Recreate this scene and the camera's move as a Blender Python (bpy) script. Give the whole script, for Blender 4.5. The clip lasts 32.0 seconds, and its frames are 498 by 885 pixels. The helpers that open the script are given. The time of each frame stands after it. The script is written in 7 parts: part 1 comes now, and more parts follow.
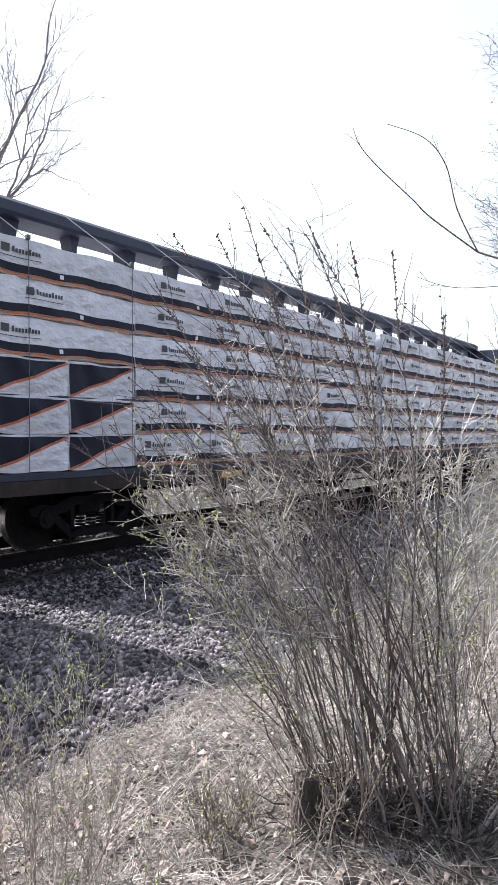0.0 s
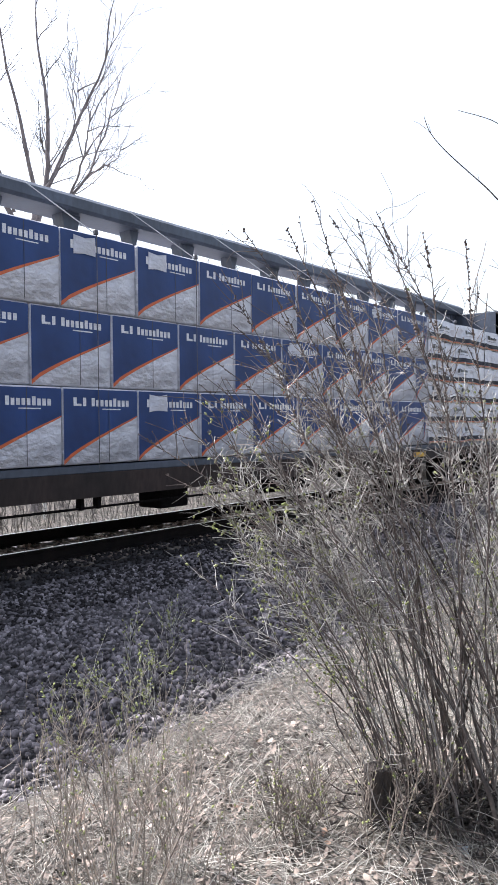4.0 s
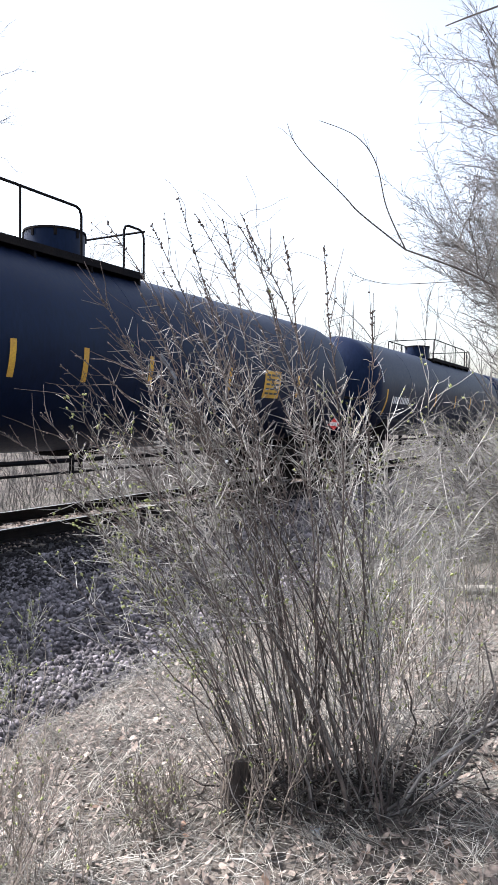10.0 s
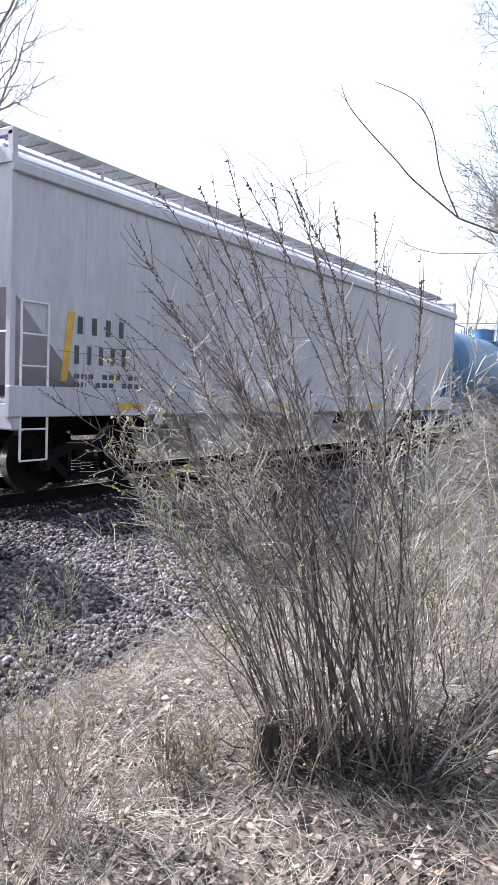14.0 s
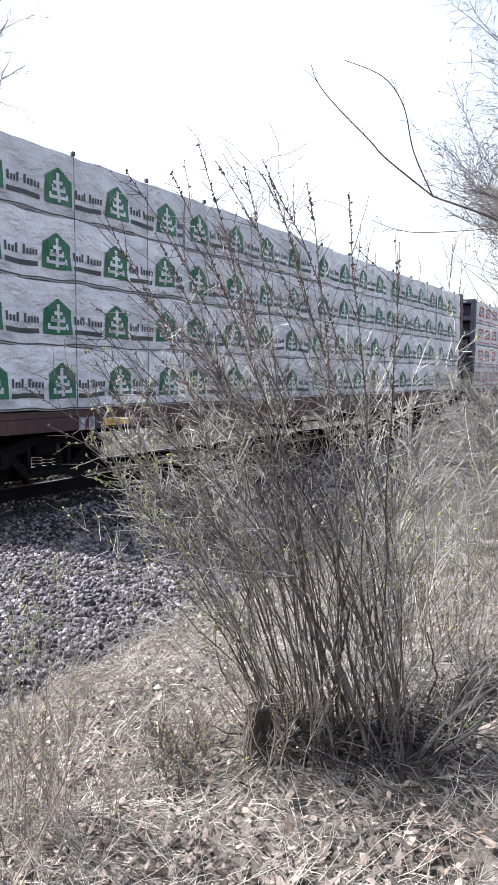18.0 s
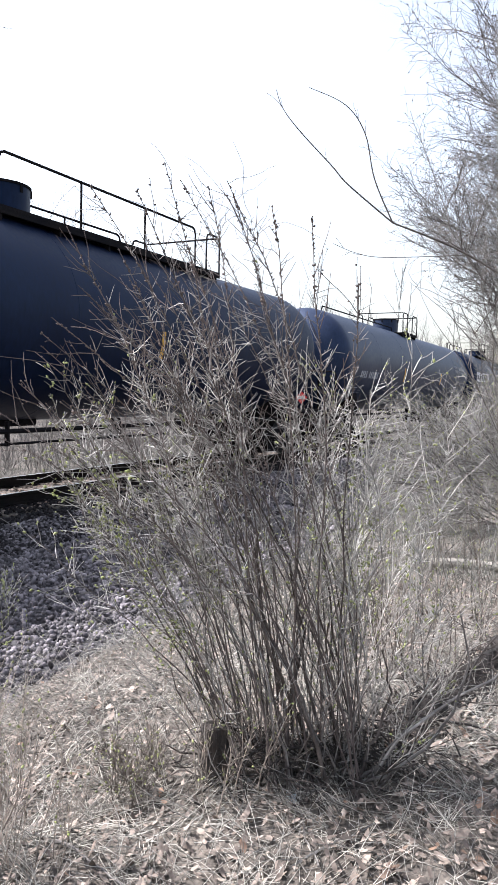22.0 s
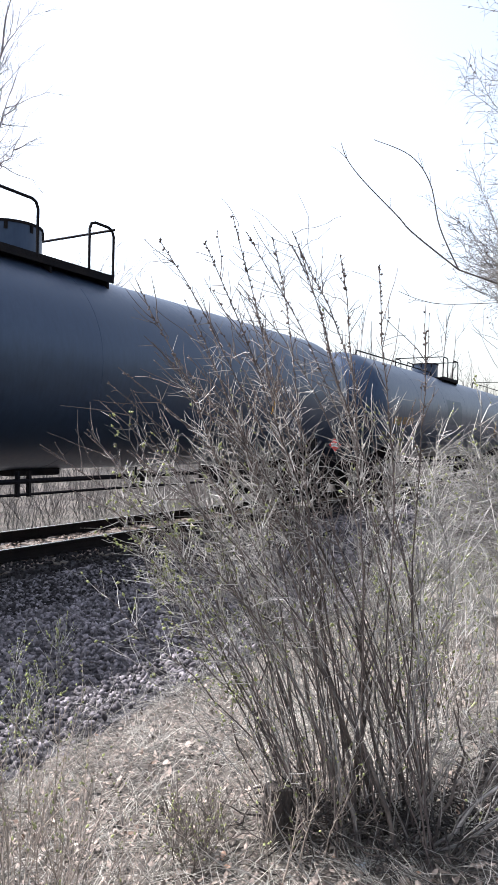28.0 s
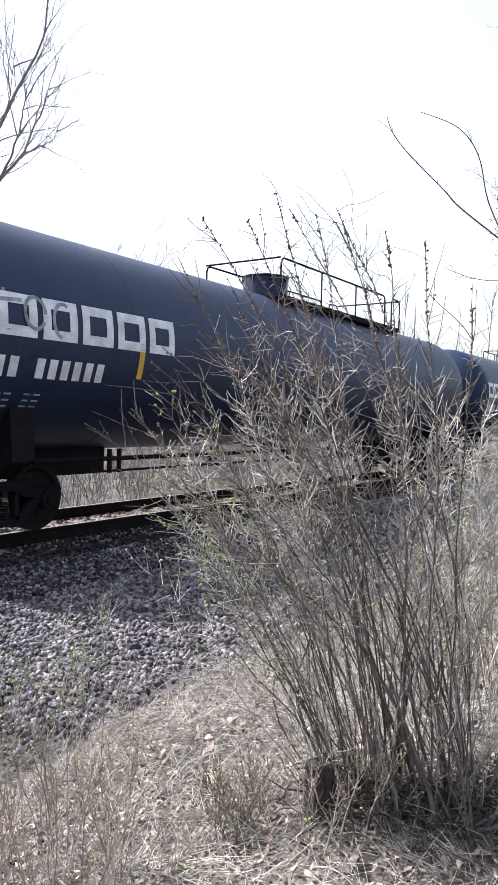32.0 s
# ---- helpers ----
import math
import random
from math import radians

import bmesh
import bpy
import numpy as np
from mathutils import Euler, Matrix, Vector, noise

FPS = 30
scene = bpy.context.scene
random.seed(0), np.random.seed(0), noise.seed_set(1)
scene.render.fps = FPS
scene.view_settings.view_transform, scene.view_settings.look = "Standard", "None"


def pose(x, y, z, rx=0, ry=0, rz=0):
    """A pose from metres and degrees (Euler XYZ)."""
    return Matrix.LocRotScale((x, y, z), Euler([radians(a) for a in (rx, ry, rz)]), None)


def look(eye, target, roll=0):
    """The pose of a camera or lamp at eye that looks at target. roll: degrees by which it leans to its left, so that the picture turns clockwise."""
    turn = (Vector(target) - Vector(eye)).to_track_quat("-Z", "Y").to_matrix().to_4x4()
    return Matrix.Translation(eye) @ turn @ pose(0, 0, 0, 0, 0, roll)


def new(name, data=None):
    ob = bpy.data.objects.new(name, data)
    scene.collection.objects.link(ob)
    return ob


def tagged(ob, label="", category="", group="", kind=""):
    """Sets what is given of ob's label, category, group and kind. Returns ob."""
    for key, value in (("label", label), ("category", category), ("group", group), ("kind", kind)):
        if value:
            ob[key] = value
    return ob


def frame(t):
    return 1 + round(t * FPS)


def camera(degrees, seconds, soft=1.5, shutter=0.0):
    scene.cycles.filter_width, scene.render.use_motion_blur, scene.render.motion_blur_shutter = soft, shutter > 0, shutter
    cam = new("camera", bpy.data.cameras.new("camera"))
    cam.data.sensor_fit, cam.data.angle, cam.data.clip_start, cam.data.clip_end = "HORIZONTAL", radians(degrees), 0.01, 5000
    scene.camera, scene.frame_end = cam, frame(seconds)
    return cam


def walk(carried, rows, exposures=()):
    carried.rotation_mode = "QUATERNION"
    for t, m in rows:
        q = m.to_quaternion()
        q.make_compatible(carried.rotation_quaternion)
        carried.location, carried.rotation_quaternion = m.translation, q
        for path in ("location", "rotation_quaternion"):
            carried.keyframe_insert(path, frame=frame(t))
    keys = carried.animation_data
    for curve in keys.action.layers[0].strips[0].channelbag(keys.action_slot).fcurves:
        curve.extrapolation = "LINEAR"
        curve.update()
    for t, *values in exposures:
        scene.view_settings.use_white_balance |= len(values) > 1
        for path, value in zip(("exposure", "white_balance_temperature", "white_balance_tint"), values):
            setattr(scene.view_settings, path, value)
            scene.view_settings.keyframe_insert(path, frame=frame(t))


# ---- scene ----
cam = camera(37.6, 32.0, soft=1.5)


def view(x, y, z, yaw, pitch, roll):
    """A hand-held pose: yaw in degrees to the left of the track's direction, pitch up, roll."""
    a, b = radians(yaw), radians(pitch)
    ahead = Vector((math.cos(a) * math.cos(b), math.sin(a) * math.cos(b), math.sin(b)))
    eye = Vector((x, y, z))
    return look(eye, eye + ahead, roll)


walk(cam, [
    (0.0, view(0.052, -8.950, 1.607, 34.63, -0.73, -0.05)),
    (0.5, view(0.018, -8.937, 1.610, 35.07, -0.44, -0.92)),
    (1.0, view(-0.011, -8.905, 1.618, 35.42, -0.72, -0.73)),
    (1.5, view(-0.029, -8.877, 1.621, 36.55, -1.68, -0.21)),
    (2.0, view(-0.017, -8.876, 1.619, 38.46, -1.52, 0.42)),
    (2.5, view(-0.004, -8.893, 1.621, 39.25, -1.19, -0.54)),
    (4.5, view(0.007, -8.931, 1.611, 39.14, -1.64, -0.44)),
    (5.0, view(0.010, -8.935, 1.601, 36.99, -1.99, -0.78)),
    (5.5, view(0.017, -8.943, 1.605, 36.79, -2.75, -1.60)),
    (6.0, view(0.018, -8.944, 1.608, 36.36, -1.66, -0.97)),
    (6.5, view(0.020, -8.942, 1.610, 34.68, -1.47, -0.04)),
    (7.0, view(0.023, -8.948, 1.614, 31.06, -1.62, 1.00)),
    (7.5, view(0.019, -8.947, 1.617, 28.96, -1.84, 0.50)),
    (8.0, view(0.024, -8.953, 1.611, 28.42, -1.71, 0.24)),
    (8.5, view(0.023, -8.961, 1.616, 26.61, -2.12, 0.10)),
    (9.0, view(0.032, -8.955, 1.606, 24.53, -2.76, 0.17)),
    (9.5, view(0.032, -8.961, 1.622, 26.26, -2.49, -1.02)),
    (10.0, view(0.016, -8.968, 1.623, 29.28, -1.82, 0.52)),
    (10.5, view(0.004, -8.952, 1.628, 37.48, -2.57, 0.18)),
    (11.0, view(-0.002, -8.938, 1.623, 40.82, -3.75, -0.36)),
    (11.5, view(-0.001, -8.943, 1.621, 41.58, -3.43, -0.76)),
    (12.0, view(0.007, -8.938, 1.633, 41.32, -3.39, -0.70)),
    (12.5, view(0.010, -8.940, 1.623, 37.90, -2.75, 0.05)),
    (13.0, view(0.012, -8.944, 1.624, 36.06, -3.25, 0.09)),
    (13.5, view(0.012, -8.945, 1.619, 34.40, -3.84, 0.84)),
    (14.0, view(0.015, -8.944, 1.621, 32.00, -4.35, 2.26)),
    (14.5, view(0.021, -8.943, 1.620, 29.73, -3.73, 1.91)),
    (15.0, view(0.026, -8.942, 1.612, 28.60, -4.57, 1.19)),
    (15.5, view(0.029, -8.948, 1.616, 28.46, -5.12, 1.81)),
    (17.5, view(0.027, -8.945, 1.611, 27.63, -5.72, -0.12)),
    (18.0, view(0.032, -8.951, 1.613, 30.86, -5.26, 0.33)),
    (18.5, view(0.016, -8.953, 1.614, 32.42, -4.48, 1.01)),
    (19.0, view(0.005, -8.940, 1.603, 31.10, -3.31, 1.70)),
    (19.5, view(0.022, -8.956, 1.607, 27.53, -4.50, 1.30)),
    (20.0, view(0.023, -8.959, 1.617, 27.90, -3.74, 1.56)),
    (20.5, view(0.034, -8.960, 1.618, 27.70, -3.95, 1.01)),
    (21.0, view(0.026, -8.946, 1.621, 25.94, -3.55, 1.78)),
    (21.5, view(0.023, -8.933, 1.618, 24.77, -4.67, 1.27)),
    (22.0, view(0.004, -8.924, 1.620, 27.03, -3.94, 1.47)),
    (22.5, view(-0.008, -8.910, 1.617, 27.76, -4.01, 1.45)),
    (23.0, view(-0.023, -8.901, 1.609, 27.67, -3.82, 2.58)),
    (23.5, view(-0.036, -8.894, 1.608, 27.33, -4.46, 2.39)),
    (24.0, view(-0.061, -8.884, 1.610, 25.52, -4.03, 2.40)),
    (24.5, view(-0.084, -8.876, 1.614, 23.93, -4.51, 1.43)),
    (25.0, view(-0.093, -8.863, 1.620, 27.57, -4.50, 2.49)),
    (25.5, view(-0.056, -8.839, 1.611, 31.83, -4.62, 1.60)),
    (26.0, view(-0.024, -8.813, 1.626, 30.87, -4.31, 1.81)),
    (26.5, view(-0.015, -8.812, 1.623, 29.96, -2.99, 1.71)),
    (28.5, view(-0.010, -8.848, 1.620, 30.66, -0.09, 1.29)),
    (29.0, view(-0.009, -8.861, 1.615, 30.28, -0.62, 1.16)),
    (29.5, view(-0.018, -8.863, 1.613, 32.71, -1.20, 0.88)),
    (30.0, view(-0.028, -8.849, 1.613, 34.37, -0.95, -0.08)),
    (30.5, view(-0.023, -8.836, 1.622, 34.38, -0.85, -0.33)),
    (31.0, view(-0.015, -8.836, 1.618, 34.97, -2.00, -0.26)),
    (31.5, view(-0.013, -8.827, 1.612, 34.59, -2.31, 0.36)),
    (32.0, view(-0.014, -8.829, 1.617, 33.68, -1.91, 1.34)),
], exposures=[(0.0, 1.23, 6040, 14), (32.0, 1.23, 6040, 14)])

# ---- light: high hazy sun behind the train ----
SUN_TO = Vector((-0.18, 1.0, 1.11)).normalized()
sky_world = bpy.data.worlds.new("sky_world")
scene.world = sky_world
sky_world.use_nodes = True
wn = sky_world.node_tree
sky = wn.nodes.new("ShaderNodeTexSky")
sky.sky_type = "NISHITA"
sky.sun_disc = False
sky.sun_elevation = math.asin(SUN_TO.z)
sky.sun_rotation = math.atan2(SUN_TO.x, SUN_TO.y)
sky.air_density, sky.dust_density, sky.ozone_density = 1.5, 3.0, 1.0
haze = wn.nodes.new("ShaderNodeHueSaturation")
haze.inputs["Saturation"].default_value = 0.5
wn.links.new(sky.outputs[0], haze.inputs["Color"])
wn.links.new(haze.outputs[0], wn.nodes["Background"].inputs[0])
wn.nodes["Background"].inputs[1].default_value = 0.135
sun_data = bpy.data.lights.new("sun", "SUN")
sun_data.energy, sun_data.angle, sun_data.color = 5.0, radians(0.55), (1.0, 0.965, 0.92)
sun = new("sun", sun_data)
sun.matrix_world = look(SUN_TO * 60, (0, 0, 0))

# ---- materials ----
def mat(name, c1, c2=None, rough=0.7, metal=0.0, s1=2.0, s2=40.0, bump=0.25, grain=0.25, stretch=(1, 1, 1), per=0.0, depth=0.01, lo=0.35, hi=0.65, spec=0.5, sheen=None):
    """A procedural surface: two colours in large patches, fine grain and relief, and optional change from piece to piece."""
    m = bpy.data.materials.new(name)
    m.use_nodes = True
    n, ln = m.node_tree.nodes, m.node_tree.links
    b = n["Principled BSDF"]
    b.inputs["Metallic"].default_value = metal
    b.inputs["Specular IOR Level"].default_value = spec
    if sheen:
        b.inputs["Specular Tint"].default_value = (*sheen, 1)
    tc, mp = n.new("ShaderNodeTexCoord"), n.new("ShaderNodeMapping")
    mp.inputs["Scale"].default_value = stretch
    ln.new(tc.outputs["Object"], mp.inputs["Vector"])
    big, fine = n.new("ShaderNodeTexNoise"), n.new("ShaderNodeTexNoise")
    for node, sc, det in ((big, s1, 6.0), (fine, s2, 5.0)):
        node.inputs["Scale"].default_value, node.inputs["Detail"].default_value = sc, det
        ln.new(mp.outputs[0], node.inputs["Vector"])
    ramp = n.new("ShaderNodeMapRange")
    ramp.inputs[1].default_value, ramp.inputs[2].default_value = lo, hi
    ln.new(big.outputs[0], ramp.inputs[0])
    mix = n.new("ShaderNodeMix")
    mix.data_type = "RGBA"
    mix.inputs[6].default_value, mix.inputs[7].default_value = (*c1, 1), (*(c2 or [k * 0.8 for k in c1]), 1)
    ln.new(ramp.outputs[0], mix.inputs[0])
    gr = n.new("ShaderNodeMapRange")
    gr.inputs[1].default_value, gr.inputs[2].default_value = 0.25, 0.75
    gr.inputs[3].default_value, gr.inputs[4].default_value = 1 - grain, 1 + grain
    ln.new(fine.outputs[0], gr.inputs[0])
    hsv = n.new("ShaderNodeHueSaturation")
    ln.new(mix.outputs[2], hsv.inputs["Color"])
    val = gr.outputs[0]
    if per:
        both, wrap = n.new("ShaderNodeMath"), n.new("ShaderNodeMath")
        wrap.operation = "FRACT"
        ln.new(n.new("ShaderNodeNewGeometry").outputs["Random Per Island"], both.inputs[0])
        ln.new(n.new("ShaderNodeObjectInfo").outputs["Random"], both.inputs[1])
        ln.new(both.outputs[0], wrap.inputs[0])
        src = wrap.outputs[0]
        pr = n.new("ShaderNodeMapRange")
        pr.inputs[3].default_value, pr.inputs[4].default_value = 1 - per, 1 + per
        ln.new(src, pr.inputs[0])
        mul = n.new("ShaderNodeMath")
        mul.operation = "MULTIPLY"
        ln.new(pr.outputs[0], mul.inputs[0])
        ln.new(val, mul.inputs[1])
        val = mul.outputs[0]
    ln.new(val, hsv.inputs["Value"])
    ln.new(hsv.outputs[0], b.inputs["Base Color"])
    rr = n.new("ShaderNodeMapRange")
    rr.inputs[3].default_value, rr.inputs[4].default_value = max(rough - 0.12, 0.05), min(rough + 0.12, 1)
    ln.new(fine.outputs[0], rr.inputs[0])
    ln.new(rr.outputs[0], b.inputs["Roughness"])
    if bump:
        bp = n.new("ShaderNodeBump")
        bp.inputs["Strength"].default_value, bp.inputs["Distance"].default_value = bump, depth
        ln.new(fine.outputs[0], bp.inputs["Height"])
        ln.new(bp.outputs[0], b.inputs["Normal"])
    return m


M_soil = mat("dry_soil", (0.15, 0.128, 0.106), (0.06, 0.05, 0.041), 0.95, s1=1.3, s2=26, bump=0.8, grain=0.6, depth=0.04)
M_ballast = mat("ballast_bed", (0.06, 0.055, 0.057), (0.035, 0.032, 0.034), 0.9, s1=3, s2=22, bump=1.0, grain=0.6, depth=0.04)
M_ruststone = mat("rust_dusted_stone", (0.30, 0.25, 0.215), (0.20, 0.135, 0.10), 0.85, s1=3, s2=50, bump=0.4, grain=0.3, per=0.5)
M_stone = mat("crushed_stone", (0.205, 0.184, 0.19), (0.07, 0.062, 0.066), 0.85, s1=6, s2=60, bump=0.4, grain=0.3, per=0.75, spec=0.3)
M_tie = mat("tie_wood", (0.10, 0.075, 0.055), (0.16, 0.14, 0.12), 0.9, s1=3, s2=50, bump=0.5, grain=0.4, stretch=(6, 1, 6))
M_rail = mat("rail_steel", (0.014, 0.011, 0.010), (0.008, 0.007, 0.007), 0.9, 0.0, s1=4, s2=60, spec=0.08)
# near-black stone: the shade under the train put into the colour
M_shadestone = mat("shade_black_stone", (0.035, 0.031, 0.031), (0.016, 0.014, 0.015), 0.9, s1=6, s2=60, bump=0.4, grain=0.3, per=0.5, spec=0.15)
M_railtop = mat("worn_rail_head", (0.55, 0.54, 0.52), (0.45, 0.43, 0.4), 0.28, 1.0, s1=5, s2=80, bump=0.05, grain=0.1)
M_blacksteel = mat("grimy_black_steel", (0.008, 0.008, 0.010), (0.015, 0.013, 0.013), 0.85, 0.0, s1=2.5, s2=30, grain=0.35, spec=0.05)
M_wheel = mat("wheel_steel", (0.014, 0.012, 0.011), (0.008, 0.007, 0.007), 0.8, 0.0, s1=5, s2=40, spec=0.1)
M_tread = mat("bright_wheel_tread", (0.5, 0.5, 0.5), (0.4, 0.4, 0.4), 0.3, 1.0, s1=5, s2=80, bump=0.05, grain=0.1)
# black tanks: reflected sky blue is put into base colours and specular tints
M_tankblack = mat("black_tank_paint", (0.0045, 0.008, 0.025), (0.0065, 0.0115, 0.031), 0.5, s1=1.2, s2=18, bump=0.04, grain=0.3, stretch=(1, 1, 0.35), spec=0.19, sheen=(0.4, 0.6, 1.0))
M_tankskyblue = mat("black_paint_with_sky_blue", (0.009, 0.015, 0.036), (0.014, 0.020, 0.042), 0.5, s1=1.2, s2=18, bump=0.04, grain=0.3, stretch=(1, 1, 0.35), spec=0.45, sheen=(0.5, 0.65, 1.0))
M_tankgrey = mat("weathered_grey_tank_paint", (0.015, 0.024, 0.042), (0.024, 0.034, 0.052), 0.4, s1=0.9, s2=14, bump=0.05, grain=0.25, stretch=(1, 1, 0.3), spec=0.62, sheen=(0.5, 0.66, 1.0))
M_tankpatch = mat("repainted_tank_patch", (0.022, 0.032, 0.046), (0.03, 0.038, 0.05), 0.5, s1=2, s2=18, bump=0.03, grain=0.2, spec=0.6, sheen=(0.6, 0.78, 1.0))
M_tankblue = mat("blue_tank_paint", (0.05, 0.13, 0.26), (0.08, 0.17, 0.29), 0.42, s1=1.0, s2=16, bump=0.06, grain=0.2, stretch=(1, 1, 0.3))
M_tanktan = mat("rust_tan_tank_paint", (0.46, 0.31, 0.23), (0.32, 0.17, 0.11), 0.6, s1=0.8, s2=14, bump=0.1, grain=0.25, stretch=(1, 1, 0.5))
M_hopper = mat("grey_hopper_paint", (0.37, 0.365, 0.37), (0.31, 0.305, 0.30), 0.5, s1=0.8, s2=12, bump=0.05, grain=0.12, stretch=(1, 1, 0.25))
M_hopperlight = mat("light_hopper_paint", (0.46, 0.47, 0.53), (0.38, 0.385, 0.42), 0.5, s1=0.8, s2=12, bump=0.05, grain=0.12, stretch=(1, 1, 0.25))
M_whitepaint = mat("white_steel_paint", (0.75, 0.76, 0.78), (0.62, 0.62, 0.6), 0.5, s1=2, s2=25, bump=0.05, grain=0.12)
M_galv = mat("galvanised_grating", (0.36, 0.37, 0.38), (0.28, 0.28, 0.29), 0.5, 0.6, s1=3, s2=60, bump=0.1)
M_maroon = mat("oxide_red_car_paint", (0.075, 0.032, 0.03), (0.045, 0.022, 0.021), 0.6, s1=1.4, s2=16, grain=0.3, stretch=(1, 1, 0.4))
M_brown = mat("brown_car_paint", (0.165, 0.078, 0.066), (0.105, 0.052, 0.046), 0.6, s1=1.4, s2=16, grain=0.3, stretch=(1, 1, 0.4))
M_navy = mat("navy_car_paint", (0.014, 0.019, 0.04), (0.022, 0.027, 0.045), 0.6, s1=1.4, s2=16, grain=0.3, stretch=(1, 1, 0.4))
M_slate = mat("slate_grey_car_paint", (0.065, 0.08, 0.11), (0.045, 0.055, 0.075), 0.55, s1=1.4, s2=16, grain=0.25, stretch=(1, 1, 0.4))
M_wrap = mat("white_plastic_wrap", (0.66, 0.66, 0.70), (0.50, 0.505, 0.56), 0.33, s1=1.6, s2=5.5, bump=1.0, grain=0.12, stretch=(0.7, 1, 1.1), depth=0.09, per=0.1)
M_wrapblue = mat("printed_blue", (0.016, 0.048, 0.17), (0.012, 0.034, 0.12), 0.45, s1=2, s2=8, bump=0.4, grain=0.15, spec=0.35)
M_wrapnavy = mat("printed_navy", (0.013, 0.016, 0.032), (0.009, 0.011, 0.022), 0.55, s1=2, s2=8, bump=0.4, grain=0.2, spec=0.22)
M_orange = mat("printed_orange", (0.55, 0.12, 0.03), (0.42, 0.09, 0.03), 0.5, s1=3, s2=12, bump=0.2, grain=0.15)
M_green = mat("printed_green", (0.012, 0.13, 0.065), (0.01, 0.10, 0.05), 0.5, s1=3, s2=12, bump=0.2, grain=0.12)
M_red = mat("printed_red", (0.42, 0.03, 0.035), (0.32, 0.025, 0.03), 0.5, s1=3, s2=12, bump=0.2, grain=0.12)
M_ink = mat("printed_dark_ink", (0.04, 0.045, 0.05), (0.06, 0.065, 0.07), 0.6, s1=3, s2=30, bump=0.05, grain=0.2)
M_letter = mat("worn_white_lettering", (0.72, 0.73, 0.75), (0.5, 0.5, 0.52), 0.6, s1=5, s2=40, bump=0.05, grain=0.2)
M_faint = mat("faded_white_spray", (0.30, 0.31, 0.34), (0.12, 0.125, 0.14), 0.6, s1=7, s2=40, bump=0.05, grain=0.25)
M_yellow = mat("yellow_reflective_strip", (0.62, 0.36, 0.03), (0.48, 0.26, 0.03), 0.5, s1=4, s2=40, bump=0.05, grain=0.2)
M_oldyellow = mat("faded_yellow_paint", (0.34, 0.19, 0.035), (0.10, 0.065, 0.03), 0.6, s1=9, s2=50, bump=0.05, grain=0.3)
M_placardred = mat("placard_red", (0.5, 0.03, 0.03), (0.4, 0.03, 0.03), 0.5, s1=6, s2=40, bump=0.05, grain=0.15)
M_strap = mat("grey_tie_strap", (0.10, 0.10, 0.11), (0.05, 0.05, 0.055), 0.6, s1=5, s2=60, bump=0.1, grain=0.2)
# pale blue-grey: the sky's reflection painted onto the gusset sheet
M_gusset = mat("sky_reflection_sheet", (0.24, 0.27, 0.31), (0.16, 0.18, 0.21), 0.45, s1=1.4, s2=16, grain=0.2)
# brown car paint with shade darkened into its colour
M_sill = mat("shade_dark_brown_paint", (0.04, 0.028, 0.025), (0.02, 0.016, 0.015), 0.7, s1=1.4, s2=16, grain=0.35, stretch=(1, 1, 0.4), spec=0.25)
M_lumber = mat("sawn_lumber_ends", (0.45, 0.32, 0.19), (0.36, 0.25, 0.14), 0.85, s1=6, s2=60, bump=0.3, grain=0.3)
M_bark = mat("grey_brown_bark", (0.15, 0.13, 0.115), (0.085, 0.072, 0.065), 0.75, s1=10, s2=90, bump=0.5, grain=0.35, per=0.35)
M_twig = mat("pale_dry_twig", (0.46, 0.44, 0.405), (0.29, 0.273, 0.25), 0.48, s1=10, s2=90, bump=0.2, grain=0.25, per=0.6)
M_shoot = mat("brown_shoot", (0.27, 0.247, 0.225), (0.10, 0.088, 0.08), 0.5, s1=10, s2=90, bump=0.3, grain=0.3, per=0.6)
M_palestem = mat("pale_dry_stem", (0.37, 0.34, 0.305), (0.19, 0.17, 0.152), 0.6, s1=10, s2=90, bump=0.3, grain=0.3, per=0.4)
M_stem = mat("dark_old_stem_bark", (0.13, 0.105, 0.088), (0.06, 0.048, 0.042), 0.8, s1=12, s2=90, bump=0.5, grain=0.35, per=0.3)
M_darktwig = mat("dark_budded_twig", (0.145, 0.112, 0.097), (0.07, 0.055, 0.05), 0.75, s1=10, s2=90, bump=0.3, grain=0.25, per=0.3)
M_farwood = mat("far_grey_twigs", (0.135, 0.122, 0.112), (0.075, 0.068, 0.063), 0.95, s1=3, s2=20, bump=0.0, grain=0.2, per=0.45)
M_bud = mat("young_bud_leaf", (0.27, 0.30, 0.10), (0.19, 0.20, 0.09), 0.7, s1=10, s2=60, bump=0.1, grain=0.2, per=0.5)
M_straw = mat("dry_straw_grass", (0.45, 0.425, 0.375), (0.23, 0.212, 0.182), 0.85, s1=4, s2=60, bump=0.1, grain=0.2, per=0.6)
M_leaf = mat("fallen_brown_leaf", (0.23, 0.185, 0.15), (0.09, 0.07, 0.058), 0.75, s1=9, s2=60, bump=0.3, grain=0.3, per=0.7)
M_stump = mat("weathered_stump", (0.075, 0.06, 0.05), (0.028, 0.023, 0.02), 0.9, s1=6, s2=50, bump=0.8, grain=0.4, stretch=(3, 3, 0.6), depth=0.02)
M_birch = mat("pale_birch_bark", (0.62, 0.6, 0.56), (0.3, 0.28, 0.26), 0.8, s1=6, s2=40, bump=0.3, grain=0.2, stretch=(1, 1, 4), lo=0.5, hi=0.7)
